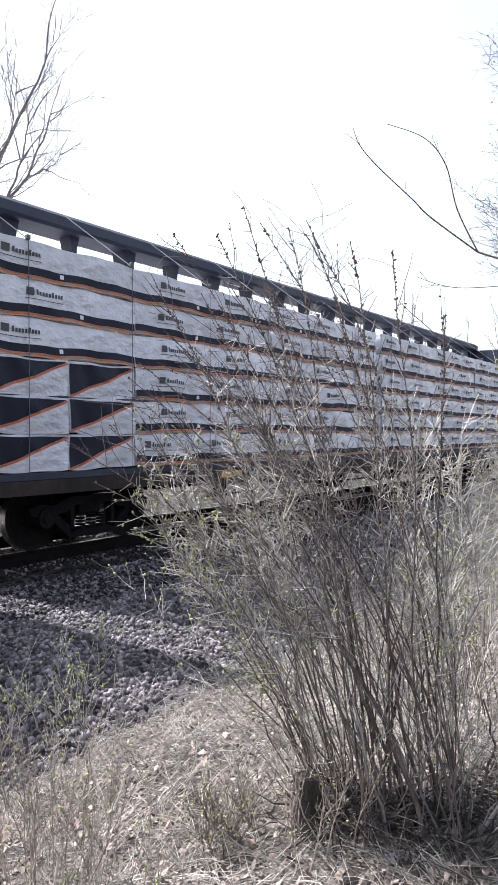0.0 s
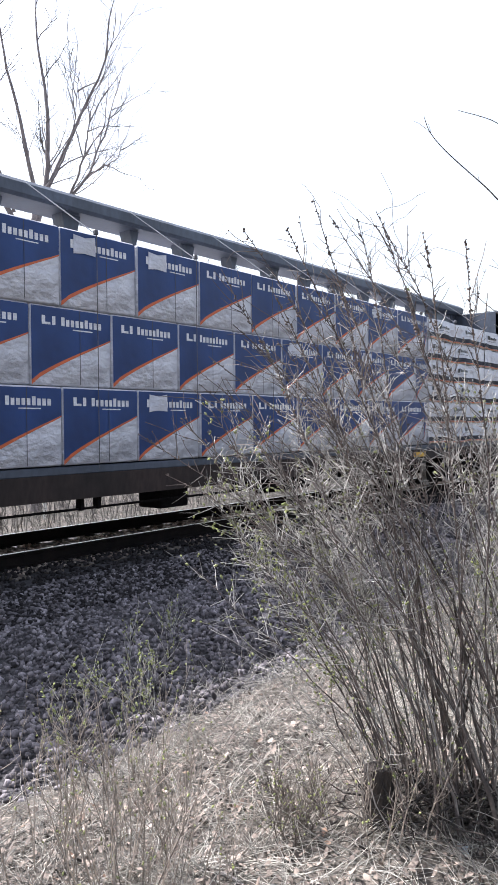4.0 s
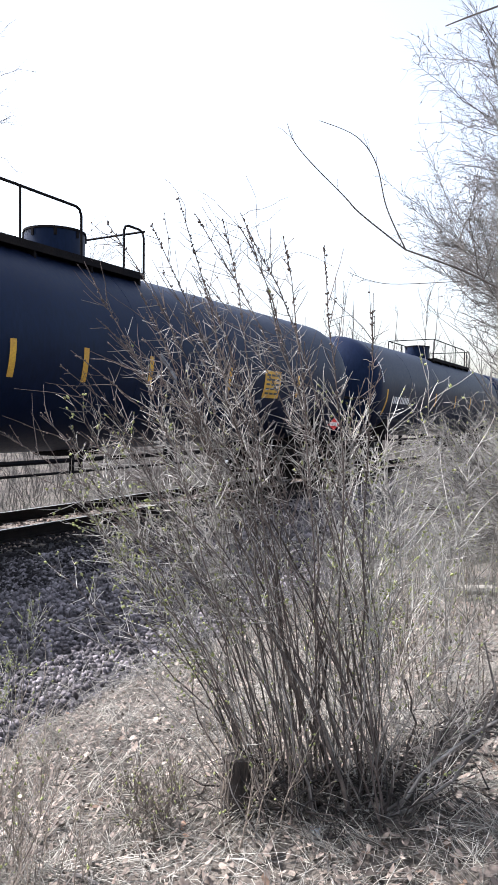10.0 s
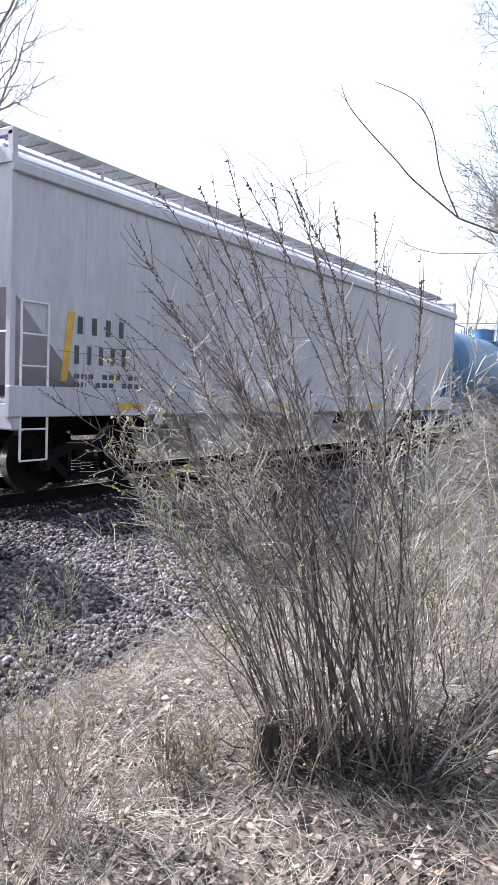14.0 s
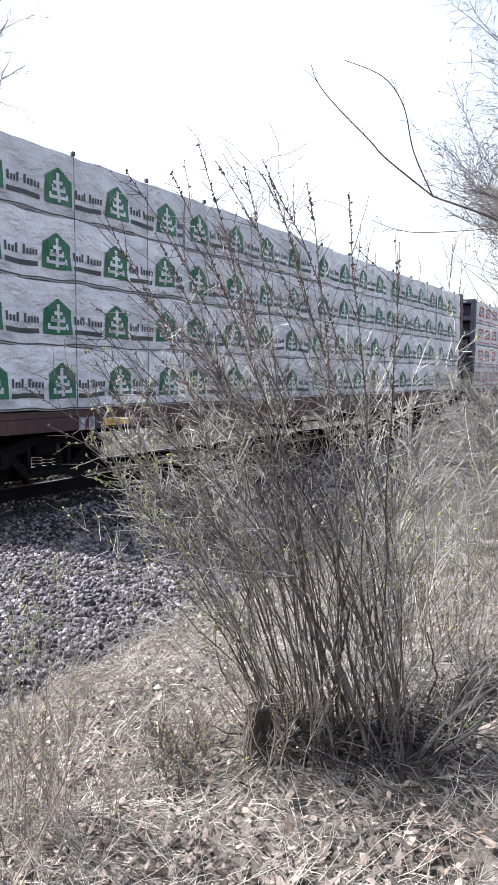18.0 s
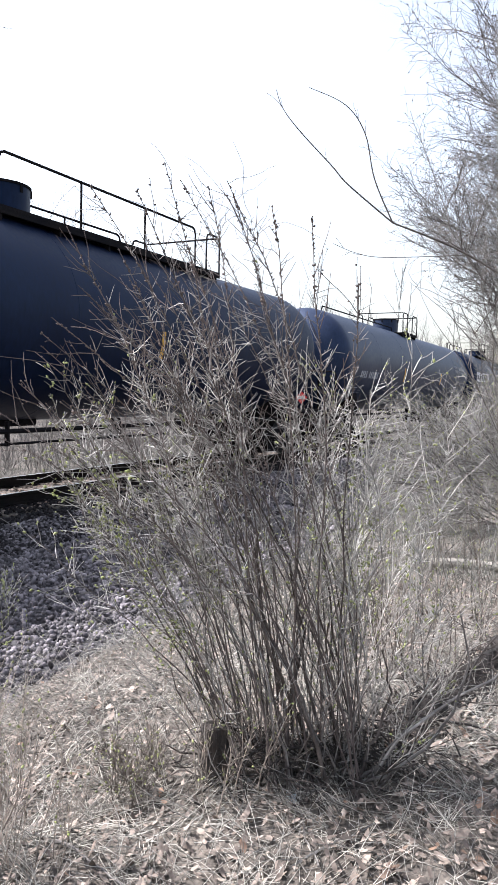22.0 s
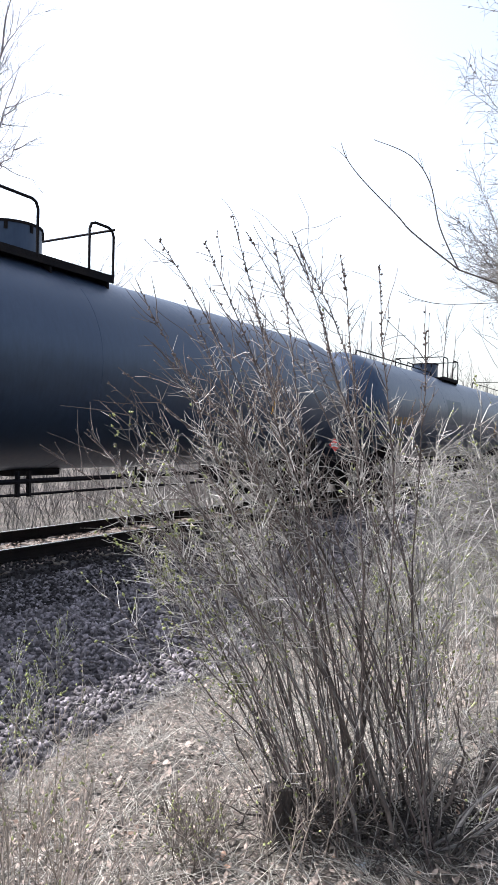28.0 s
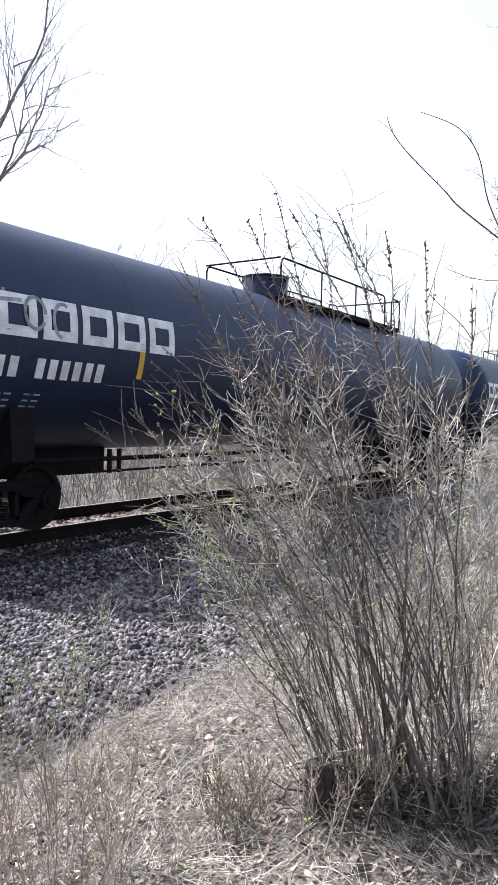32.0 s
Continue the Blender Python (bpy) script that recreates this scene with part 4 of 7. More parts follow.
# -- tank cars --
def bar_row(g, x, z, n, w, gap, h, y, skip=()):
    for k in range(n):
        if k not in skip:
            g.add([(x + k * (w + gap), y, z), (x + k * (w + gap) + w, y, z), (x + k * (w + gap) + w, y, z + h), (x + k * (w + gap), y, z + h)], [(0, 1, 2, 3)])


def on_shell(geo, R, zc, proud=0.006):
    """Lays flat lettering pieces (y ignored) round the near side of a tank shell."""
    out = []
    for x, y, z in geo.v:
        a = (z - zc) / R
        out.append((x, -(R + proud) * math.cos(a), zc + (R + proud) * math.sin(a)))
    geo.v = out
    return geo


def block_frame(g, x, z, w, h, t):
    """A plain blocky frame in place of one large painted sign."""
    parts = [(0, w, 0, t), (0, w, h - t, h), (0, t, t, h - t), (w - t, w, t, h - t)]
    for a, b, lo, hi in parts:
        m = 3
        for i in range(m):
            z0, z1 = z + lo + (hi - lo) * i / m, z + lo + (hi - lo) * (i + 1) / m
            g.add([(x + a, 0, z0), (x + b, 0, z0), (x + b, 0, z1), (x + a, 0, z1)], [(0, 1, 2, 3)])


# lengthwise spans of railing on the top platform
LONG_TOP = ((-1.0, 4.3), (4.75, 5.3))
FRONT_TOP = ((-5.45, -5.12), (-4.5, -0.7), (0.35, 0.9))
SHORT_TOP = ((-1.2, -0.55), (0.2, 0.95))
FULL_TOP = ((-9.6, -0.6), (0.0, 9.1))
BLUE_TOP = ((-2.5, -0.86), (-0.2, 1.1))


def tank_car(x0, x1, paint, label, R=1.60, zc=2.66, man=-0.1, brand=None, gap=0.75, mark=M_letter, rails=LONG_TOP, strips=(-6.2, 2.2), frames=M_blacksteel, extra=()):
    car, L = rail_car("tank_car", x0, x1, label)
    a = L / 2 - gap
    hd = R * 0.5
    rings = [(-a + hd * (1 - math.sin(t)), R * math.cos(t)) for t in np.linspace(math.pi / 2 * 0.97, 0, 12)]
    rings = rings + [(x, R) for x in np.linspace(-a + hd + 0.3, a - hd - 0.3, 9)] + [(-x, r) for x, r in rings[::-1]]
    shell = part("tank_shell", Geo().lathe_x(rings, zc, 64), paint, car, smooth=40)
    for k in range(1, 6):
        x = -a + hd + (2 * a - 2 * hd) * k / 6
        part("weld_seam", Geo().lathe_x([(x - 0.014, R - 0.002), (x - 0.01, R + 0.003), (x + 0.01, R + 0.003), (x + 0.014, R - 0.002)], zc, 64), paint, shell)
    running_gear(car, L, 2.5)
    for s in (-1, 1):
        part("stub_sill", Geo().box(min(s * (L / 2 - 5.2), s * (L / 2 - 0.6)), max(s * (L / 2 - 5.2), s * (L / 2 - 0.6)), -0.33, 0.33, 0.68, 1.1, 0.02), frames, car)
        xb = s * (L / 2 - 2.75)
        part("saddle", Geo().prism([(-1.35, 1.0), (1.35, 1.0), (1.3, zc - R * 0.62), (0.95, zc - R * 0.80), (0.0, zc - R * 1.0), (-0.95, zc - R * 0.80), (-1.3, zc - R * 0.62)], "x", xb - 0.18, xb + 0.18), frames, car)
        e0, e1 = sorted((s * (L / 2 - 0.62), s * (L / 2 - 1.75)))
        part("end_platform", Geo().box(e0, e1, -1.46, 1.46, 1.10, 1.15, 0.008).box(e0, e0 + 0.06, -1.46, 1.46, 0.95, 1.10).box(e1 - 0.06, e1, -1.46, 1.46, 0.95, 1.10), frames, car)
        xe = s * (L / 2 - 0.68)
        rail = [(xe, 1.42, 1.15), (xe, 1.42, 2.16), (xe, 1.39, 2.24), (xe, 1.3, 2.28), (xe, -1.3, 2.28), (xe, -1.39, 2.24), (xe, -1.42, 2.16), (xe, -1.42, 1.15)]
        part("end_handrail", Geo().tube(rail, 0.024, 6).tube([(xe, 0.0, 1.15), (xe, 0.0, 2.28)], 0.02, 6), frames, car)
        for y in (-1.5, 1.5):
            xs = s * (L / 2 - 1.55)
            part("sill_step", Geo().tube([(xs - 0.22, y, 1.1), (xs - 0.22, y, 0.42), (xs + 0.22, y, 0.42), (xs + 0.22, y, 1.1)], 0.018, 6), frames, car)
        # diamond warning placards on the platform
        w = 0.19
        xp = xe - s * 0.03
        for y in (-0.35,):
            pl = part("placard", Geo().add([(xp + s * 0.03, y - w, 1.5), (xp + s * 0.03, y, 1.5 - w), (xp + s * 0.03, y + w, 1.5), (xp + s * 0.03, y, 1.5 + w),
                                           (xp + s * 0.036, y - w, 1.5), (xp + s * 0.036, y, 1.5 - w), (xp + s * 0.036, y + w, 1.5), (xp + s * 0.036, y, 1.5 + w)],
                                          [(0, 1, 2, 3), (4, 5, 6, 7), (0, 1, 5, 4), (1, 2, 6, 5), (2, 3, 7, 6), (3, 0, 4, 7)]), M_placardred, car, "red and white diamond hazard placard", smooth=0)
            part("white_band", Geo().box(xp + s * 0.033 - 0.007, xp + s * 0.033 + 0.007, y - 0.12, y + 0.12, 1.45, 1.55), M_letter, pl)
            letters("placard_number", "1075", 0.1, M_ink, pl, (xp + s * 0.042, y + 0.115 if s < 0 else y - 0.115, 1.465), (90, 0, -90 if s < 0 else 90))
    # side pipes under the shell
    xl = L / 2 - 4.0
    part("side_pipe", Geo().tube([(-xl - 1, -1.22, 0.98), (xl + 1, -1.22, 0.98)], 0.035, 8), frames, car)
    part("side_pipe", Geo().tube([(-xl, -1.22, 0.80), (xl, -1.22, 0.80)], 0.02, 6), frames, car)
    for k in range(6):
        x = -xl + 0.4 + k * (2 * xl - 0.8) / 5
        for d in (0, 0.2):
            part("pipe_hanger", Geo().box(x + d - 0.02, x + d + 0.02, -1.25, -1.19, 0.77, 1.12), frames, car)
    part("bottom_fitting", Geo().box(-0.5, 0.5, -0.3, 0.3, zc - R - 0.08, zc - R + 0.1, 0.03), frames, car)
    part("brake_gear", Geo().box(xl - 0.9, xl - 0.3, -1.0, -0.5, 0.66, 0.95, 0.02), frames, car)
    # top platform, railing and manway
    p0, p1 = rails[0][0] - 0.02, rails[-1][1] + 0.02
    zt = zc + R
    zpl = zt - 0.14
    for s in (-1, 1):
        g = Geo()
        g.box(p0, p1, min(s * 0.45, s * 0.95), max(s * 0.45, s * 0.95), zpl, zpl + 0.03, 0.004)
        g.box(p0, p1, s * 0.95 - 0.012, s * 0.95 + 0.012, zpl - 0.06, zpl + 0.06)
        for k in range(int((p1 - p0) / 1.1) + 1):
            x = p0 + 0.1 + k * (p1 - p0 - 0.2) / max(1, int((p1 - p0) / 1.1))
            g.box(x - 0.02, x + 0.02, min(s * 0.5, s * 0.93), max(s * 0.5, s * 0.93), zpl - 0.18, zpl)
        part("top_walkway", g, frames, car)
        zr = zpl + 0.80
        y = s * 0.95
        for b0, b1 in rails:
            g = Geo()
            g.tube([(b0, y, zpl), (b0, y, zr - 0.12), (b0 + 0.04, y, zr - 0.03), (b0 + 0.12, y, zr), (b1 - 0.12, y, zr), (b1 - 0.04, y, zr - 0.03), (b1, y, zr - 0.12), (b1, y, zpl)], 0.022, 6)
            n = max(0, int((b1 - b0) / 1.9))
            for k in range(1, n + 1):
                x = b0 + (b1 - b0) * k / (n + 1)
                g.tube([(x, y, zpl), (x, y, zr)], 0.02, 6)
            part("railing", g, frames, car)
    for x in (p0, p1):
        part("end_railing", Geo().tube([(x, -0.95, zpl + 0.8), (x, 0.95, zpl + 0.8)], 0.02, 6), frames, car)
    mw = part("manway", Geo().cyl((man, 0, zt - 0.12), (man, 0, zt + 0.44), 0.50, 28), paint, car, "round housing over the valves")
    part("manway_lid", Geo().cyl((man, 0, zt + 0.44), (man, 0, zt + 0.475), 0.52, 28).cyl((man, 0, zt + 0.475), (man, 0, zt + 0.50), 0.4, 28), frames, mw)
    g = Geo()
    for k in range(8):
        t = math.pi * k / 4
        g.box(man + 0.5 * math.cos(t) - 0.02, man + 0.5 * math.cos(t) + 0.02, 0.5 * math.sin(t) - 0.02, 0.5 * math.sin(t) + 0.02, zt + 0.33, zt + 0.45)
    part("clamp_ring", g, frames, mw)
    # painted marks on the near side
    for x in strips:
        g = Geo()
        step = 0.14 if x < -8 else 0.085
        for k in range(6):
            z = zc - (0.9 if x < -8 else 0.52) + k * step
            g.add([(x, 0, z), (x + 0.11, 0, z), (x + 0.11, 0, z + step), (x, 0, z + step)], [(0, 1, 2, 3)])
        part("reflective_strip", on_shell(g, R, zc), M_yellow, car, "yellow reflective strip", smooth=0)
    xl = -a + (0.75 if brand == "blocks" else 0.6 if mark in (M_yellow, M_oldyellow) else 0.95)

    def number_bars(g):
        on_shell(g, R, zc)
        for k in range(0, len(g.v), 4):
            part("number_bar", Geo().add(g.v[k:k + 4], [(0, 1, 2, 3)]), mark, car, "painted bar where the number stands", smooth=0)

    if brand == "blocks":
        for k in range(6):
            g = Geo()
            block_frame(g, xl + 0.66 * k, zc - 0.12, 0.57, 0.52, 0.13)
            part("painted_block", on_shell(g, R, zc), mark, car, "blocky white painted frame", smooth=0)
        g = Geo()
        bar_row(g, xl + 0.25, zc - 0.62, 11, 0.13, 0.075, 0.26, 0, (4,))
        number_bars(g)
    elif brand == "plain":
        if paint is M_tankblack and mark is M_letter:
            # the number again, running down the shell beside the tank's end
            g = Geo()
            for k in range(11):
                if k != 4:
                    z = zc + 0.74 - 0.06 * k
                    g.add([(-a + hd, 0, z), (-a + hd + 0.11, 0, z), (-a + hd + 0.11, 0, z + 0.042), (-a + hd, 0, z + 0.042)], [(0, 1, 2, 3)])
            number_bars(g)
        g = Geo()
        bar_row(g, xl + 0.85, zc - 0.5, 11, 0.11, 0.055, 0.22, 0, (4,))
        number_bars(g)
    g = Geo()
    for k in range(3):
        bar_row(g, xl + 0.15, zc - 0.86 - k * 0.09, 9, 0.11, 0.04, 0.026, 0, (3, 6))
    tagged(part("stencil_block", on_shell(g, R, zc), M_worn if mark is M_letter else mark, car, "small stencilled lines", smooth=0), kind="stuff")
    def ribbon(points, w):
        g = Geo()
        vs = []
        for k, (x, z) in enumerate(points):
            x1, z1 = points[max(k - 1, 0)]
            x2, z2 = points[min(k + 1, len(points) - 1)]
            q = math.hypot(x2 - x1, z2 - z1)
            nx, nz = -(z2 - z1) / q * w / 2, (x2 - x1) / q * w / 2
            vs += [(x - nx, 0, z - nz), (x + nx, 0, z + nz)]
        g.add(vs, [(2 * k, 2 * k + 2, 2 * k + 3, 2 * k + 1) for k in range(len(points) - 1)])
        return on_shell(g, R, zc, 0.008)

    def panel(name, x, x2, z, z2, material, label, proud=0.006):
        g = Geo()
        vs, n = [], 8
        for k in range(n + 1):
            vs += [(x, 0, z + (z2 - z) * k / n), (x2, 0, z + (z2 - z) * k / n)]
        g.add(vs, [(2 * k, 2 * k + 1, 2 * k + 3, 2 * k + 2) for k in range(n)])
        return part(name, on_shell(g, R, zc, proud), material, car, label, smooth=0)

    def arc(x, z, rx, rz, a0, a1, n=14):
        return [(x + rx * math.cos(radians(a0 + (a1 - a0) * k / n)), z + rz * math.sin(radians(a0 + (a1 - a0) * k / n))) for k in range(n + 1)]

    if "pale_lines" in extra:
        for x, x2, z in ((5.33, 6.08, 2.06), (5.3, 6.1, 1.78)):
            panel("stencil_line", x, x2, z, z + 0.05, M_worn, "faded pale stencilled line")
    if "notice" in extra:
        g = Geo()
        for k in range(6):
            g.add([(4.3, 0, 2.08 + k * 0.1), (5.05, 0, 2.08 + k * 0.1), (5.05, 0, 2.18 + k * 0.1), (4.3, 0, 2.18 + k * 0.1)], [(0, 1, 2, 3)])
        pl = part("notice_panel", on_shell(g, R, zc), M_yellow, car, "yellow notice panel with small dark lines", smooth=0)
        g = Geo()
        for k in range(5):
            bar_row(g, 4.38, 2.16 + k * 0.1, 3, 0.17, 0.04, 0.045, 0)
        part("notice_lines", on_shell(g, R, zc, 0.01), M_ink, pl, smooth=0)
    scrawls = {"scrawl": (([(0.5, 2.7), (1.0, 2.35), (1.1, 1.95), (0.8, 1.5)], 0.1), ([(1.3, 2.6), (1.5, 2.2), (1.8, 2.7), (2.0, 2.2)], 0.1), ([(1.95, 2.3), (1.75, 1.8), (1.6, 1.3)], 0.06),
                          ([(2.0, 1.85), (2.3, 2.1), (2.9, 2.45), (2.7, 1.8), (2.3, 1.05)], 0.07), ([(2.9, 1.5), (3.5, 2.0), (4.0, 2.55), (3.9, 2.0)], 0.08), (arc(3.2, 1.35, 0.4, 0.3, 120, -20), 0.06), (arc(4.2, 1.7, 0.3, 0.3, 180, 30), 0.06)),
               "scrawl2": (([(-1.0, 3.12), (-0.8, 2.6), (-0.7, 2.1)], 0.12), (arc(-0.75, 2.05, 0.25, 0.22, 60, 270), 0.06), (arc(-0.6, 1.68, 0.36, 0.2, 80, -130), 0.06), (arc(2.0, 2.05, 0.22, 0.28, 0, 350), 0.04), ([(1.8, 1.8), (2.05, 2.4), (2.25, 1.8)], 0.035),
                           (arc(2.7, 2.1, 0.16, 0.3, 180, 360), 0.04), (arc(3.2, 2.1, 0.2, 0.35, 90, -60), 0.04)),
               "scrawl4": ((arc(-8.6, 2.85, 0.22, 0.22, 60, 330), 0.05), ([(-8.25, 3.1), (-8.2, 2.6)], 0.05), ([(-8.4, 2.95), (-8.0, 2.98)], 0.05), (arc(-7.8, 2.85, 0.16, 0.2, 0, 330), 0.05), (arc(-7.35, 2.8, 0.16, 0.22, 60, 260), 0.05)),
               "faint": tuple((arc(5.35 + 0.24 * k, 1.9 + 0.03 * (k % 3), 0.11 + 0.03 * (k % 2), 0.1 + 0.03 * ((k * 2) % 3), 40 * k, 40 * k + 150 + 60 * (k % 3)), 0.035) for k in range(8)) + (([(5.2, 1.84), (5.9, 1.74), (7.2, 1.8)], 0.03),)}
    for name in extra:
        for pts, w in scrawls.get(name, ()):
            part("paint_scrawl", ribbon(pts, w), M_faint, car, "faded white spray-painted stroke", smooth=0)
    if "gas" in extra:
        letters("lettering", "LIQUEFIED PETROLEUM GAS", 0.165, M_letter, car, (4.75, -R - 0.004 + 0.07, zc - 0.42), (100, 0, 0), "white stencilled words")
        letters("lettering", "NON-ODORIZED", 0.165, M_letter, car, (4.85, -R - 0.004 + 0.115, zc - 0.62), (104, 0, 0), "white stencilled words")
        g = Geo()
        for k in range(3):
            g.add([(4.3, 0, zc - 1.0 + k * 0.08), (5.3, 0, zc - 1.0 + k * 0.08), (5.3, 0, zc - 0.92 + k * 0.08), (4.3, 0, zc - 0.92 + k * 0.08)], [(0, 1, 2, 3)])
        part("yellow_block", on_shell(g, R, zc), M_yellow, car, "yellow painted block", smooth=0)
    if "patch" in extra:
        panel("repainted_patch", -1.35, 0.62, 2.24, 3.14, M_tankpatch, "dull repainted rectangle", 0.003)
        panel("worn_label", 2.9, 4.35, 1.68, 1.96, M_yellow, "worn yellow lettering block")
    if "grid" in extra:
        panel("repainted_patch", -2.7, -0.72, 2.3, 3.2, M_tankpatch, "dull repainted rectangle", 0.003)
        panel("faded_label", 5.2, 6.3, 2.02, 2.18, M_fadedbrown, "faded brown stencil block")
        panel("faded_label", 5.1, 6.0, 1.86, 1.99, M_fadedbrown, "faded brown stencil block")
        panel("data_panel", 7.06, 8.35, 2.16, 2.62, M_ink, "dark data panel with pale ruled lines")
        for k in range(5):
            panel("ruled_line", 7.1, 8.3, 2.2 + 0.085 * k, 2.225 + 0.085 * k, M_faint, "pale ruled line", 0.01)
    if "gas" in extra:
        for k in range(7):
            panel("ruled_line", 6.9, 8.25, 2.5 + 0.085 * k, 2.53 + 0.085 * k, M_worn, "pale ruled line of small print", 0.006)
    if "gas_tail" in extra:
        for words, x, z, tip in (("LIQUEFIED", 5.9, zc + 0.36, 76), ("PETROLEUM", 5.9, zc + 0.17, 84), ("NON-ODORIZED", 6.95, zc + 0.27, 80)):
            letters("lettering", words, 0.145, M_worn, car, (x, -math.sqrt((R + 0.012) ** 2 - (z - zc) ** 2) - 0.012, z), (tip, 0, 0), "white stencilled words")
    if "square" in extra or "gas" in extra:
        g = Geo()
        for x, z, w, h in ((6.3, zc - 0.85, 0.42, 0.03), (6.3, zc - 0.58, 0.42, 0.03), (6.3, zc - 0.82, 0.03, 0.24), (6.69, zc - 0.82, 0.03, 0.24), (6.5, zc - 0.78, 0.03, 0.16), (6.36, zc - 0.78, 0.03, 0.16)):
            g.add([(x, 0, z), (x + w, 0, z), (x + w, 0, z + h), (x, 0, z + h)], [(0, 1, 2, 3)])
        part("test_panel", on_shell(g, R, zc), M_letter, car, "white outlined inspection panel", smooth=0)
    if "panels" in extra:
        for x, w in ((3.6, 0.75), (4.6, 0.8)):
            g = Geo()
            for k in range(4):
                g.add([(x, 0, zc - 0.1 + k * 0.09), (x + w, 0, zc - 0.1 + k * 0.09), (x + w, 0, zc - 0.01 + k * 0.09), (x, 0, zc - 0.01 + k * 0.09)], [(0, 1, 2, 3)])
            part("white_panel", on_shell(g, R, zc), M_letter, car, "white painted panel with dark bars", smooth=0)
            g = Geo()
            bar_row(g, x + 0.06, zc + 0.02, 4, 0.1, 0.05, 0.12, 0)
            part("dark_bar", on_shell(g, R, zc, 0.01), M_ink, car, smooth=0)
    if "ridge" in extra:
        part("ridge_rail", Geo().tube([(-a + 0.9, -0.5, zc + R - 0.12), (-a + 1.0, -0.5, zc + R + 0.06), (-1.3, -0.5, zc + R + 0.06), (-1.2, -0.5, zc + R - 0.1)], 0.025, 6), frames, car)
    # marks on the leading head
    g = Geo()
    def head(x_ignored, y, z):
        rr = math.hypot(y, z - zc) / R
        return -a + hd * (1 - math.sqrt(max(0.0, 1 - rr * rr))) - 0.008
    def hbar(y0, y1, z0, z1):
        g.add([(head(0, y, z), y, z) for y, z in ((y0, z0), (y1, z0), (y1, z1), (y0, z1))], [(0, 1, 2, 3)])
    for k in range(11):
        if k != 4:
            hbar(-0.45 + k * 0.085, -0.45 + k * 0.085 + 0.055, zc + 0.70, zc + 0.82)
    for k in range(5):
        hbar(-0.4, 0.25 - 0.1 * (k % 3), zc + 0.60 - 0.1 * k, zc + 0.63 - 0.1 * k)
    part("end_stencil", g, mark, car, "white stencilled bars on the tank end", smooth=0)
    g = Geo()
    g.cyl((-L / 2 + 0.8, 0.62, 1.95), (-L / 2 + 0.8, 0.62, 1.2), 0.03, 8)
    for k in range(20):
        t0, t1 = 2 * math.pi * k / 20, 2 * math.pi * (k + 1) / 20
        g.tube([(-L / 2 + 0.74, 0.62 + 0.27 * math.cos(t0), 1.95 + 0.27 * math.sin(t0)), (-L / 2 + 0.74, 0.62 + 0.27 * math.cos(t1), 1.95 + 0.27 * math.sin(t1))], 0.018, 5, False)
    for t0 in (0, 2.1, 4.2):
        g.tube([(-L / 2 + 0.76, 0.62, 1.95), (-L / 2 + 0.74, 0.62 + 0.27 * math.cos(t0), 1.95 + 0.27 * math.sin(t0))], 0.012, 5)
    part("brake_wheel", g, frames, car)
    return car


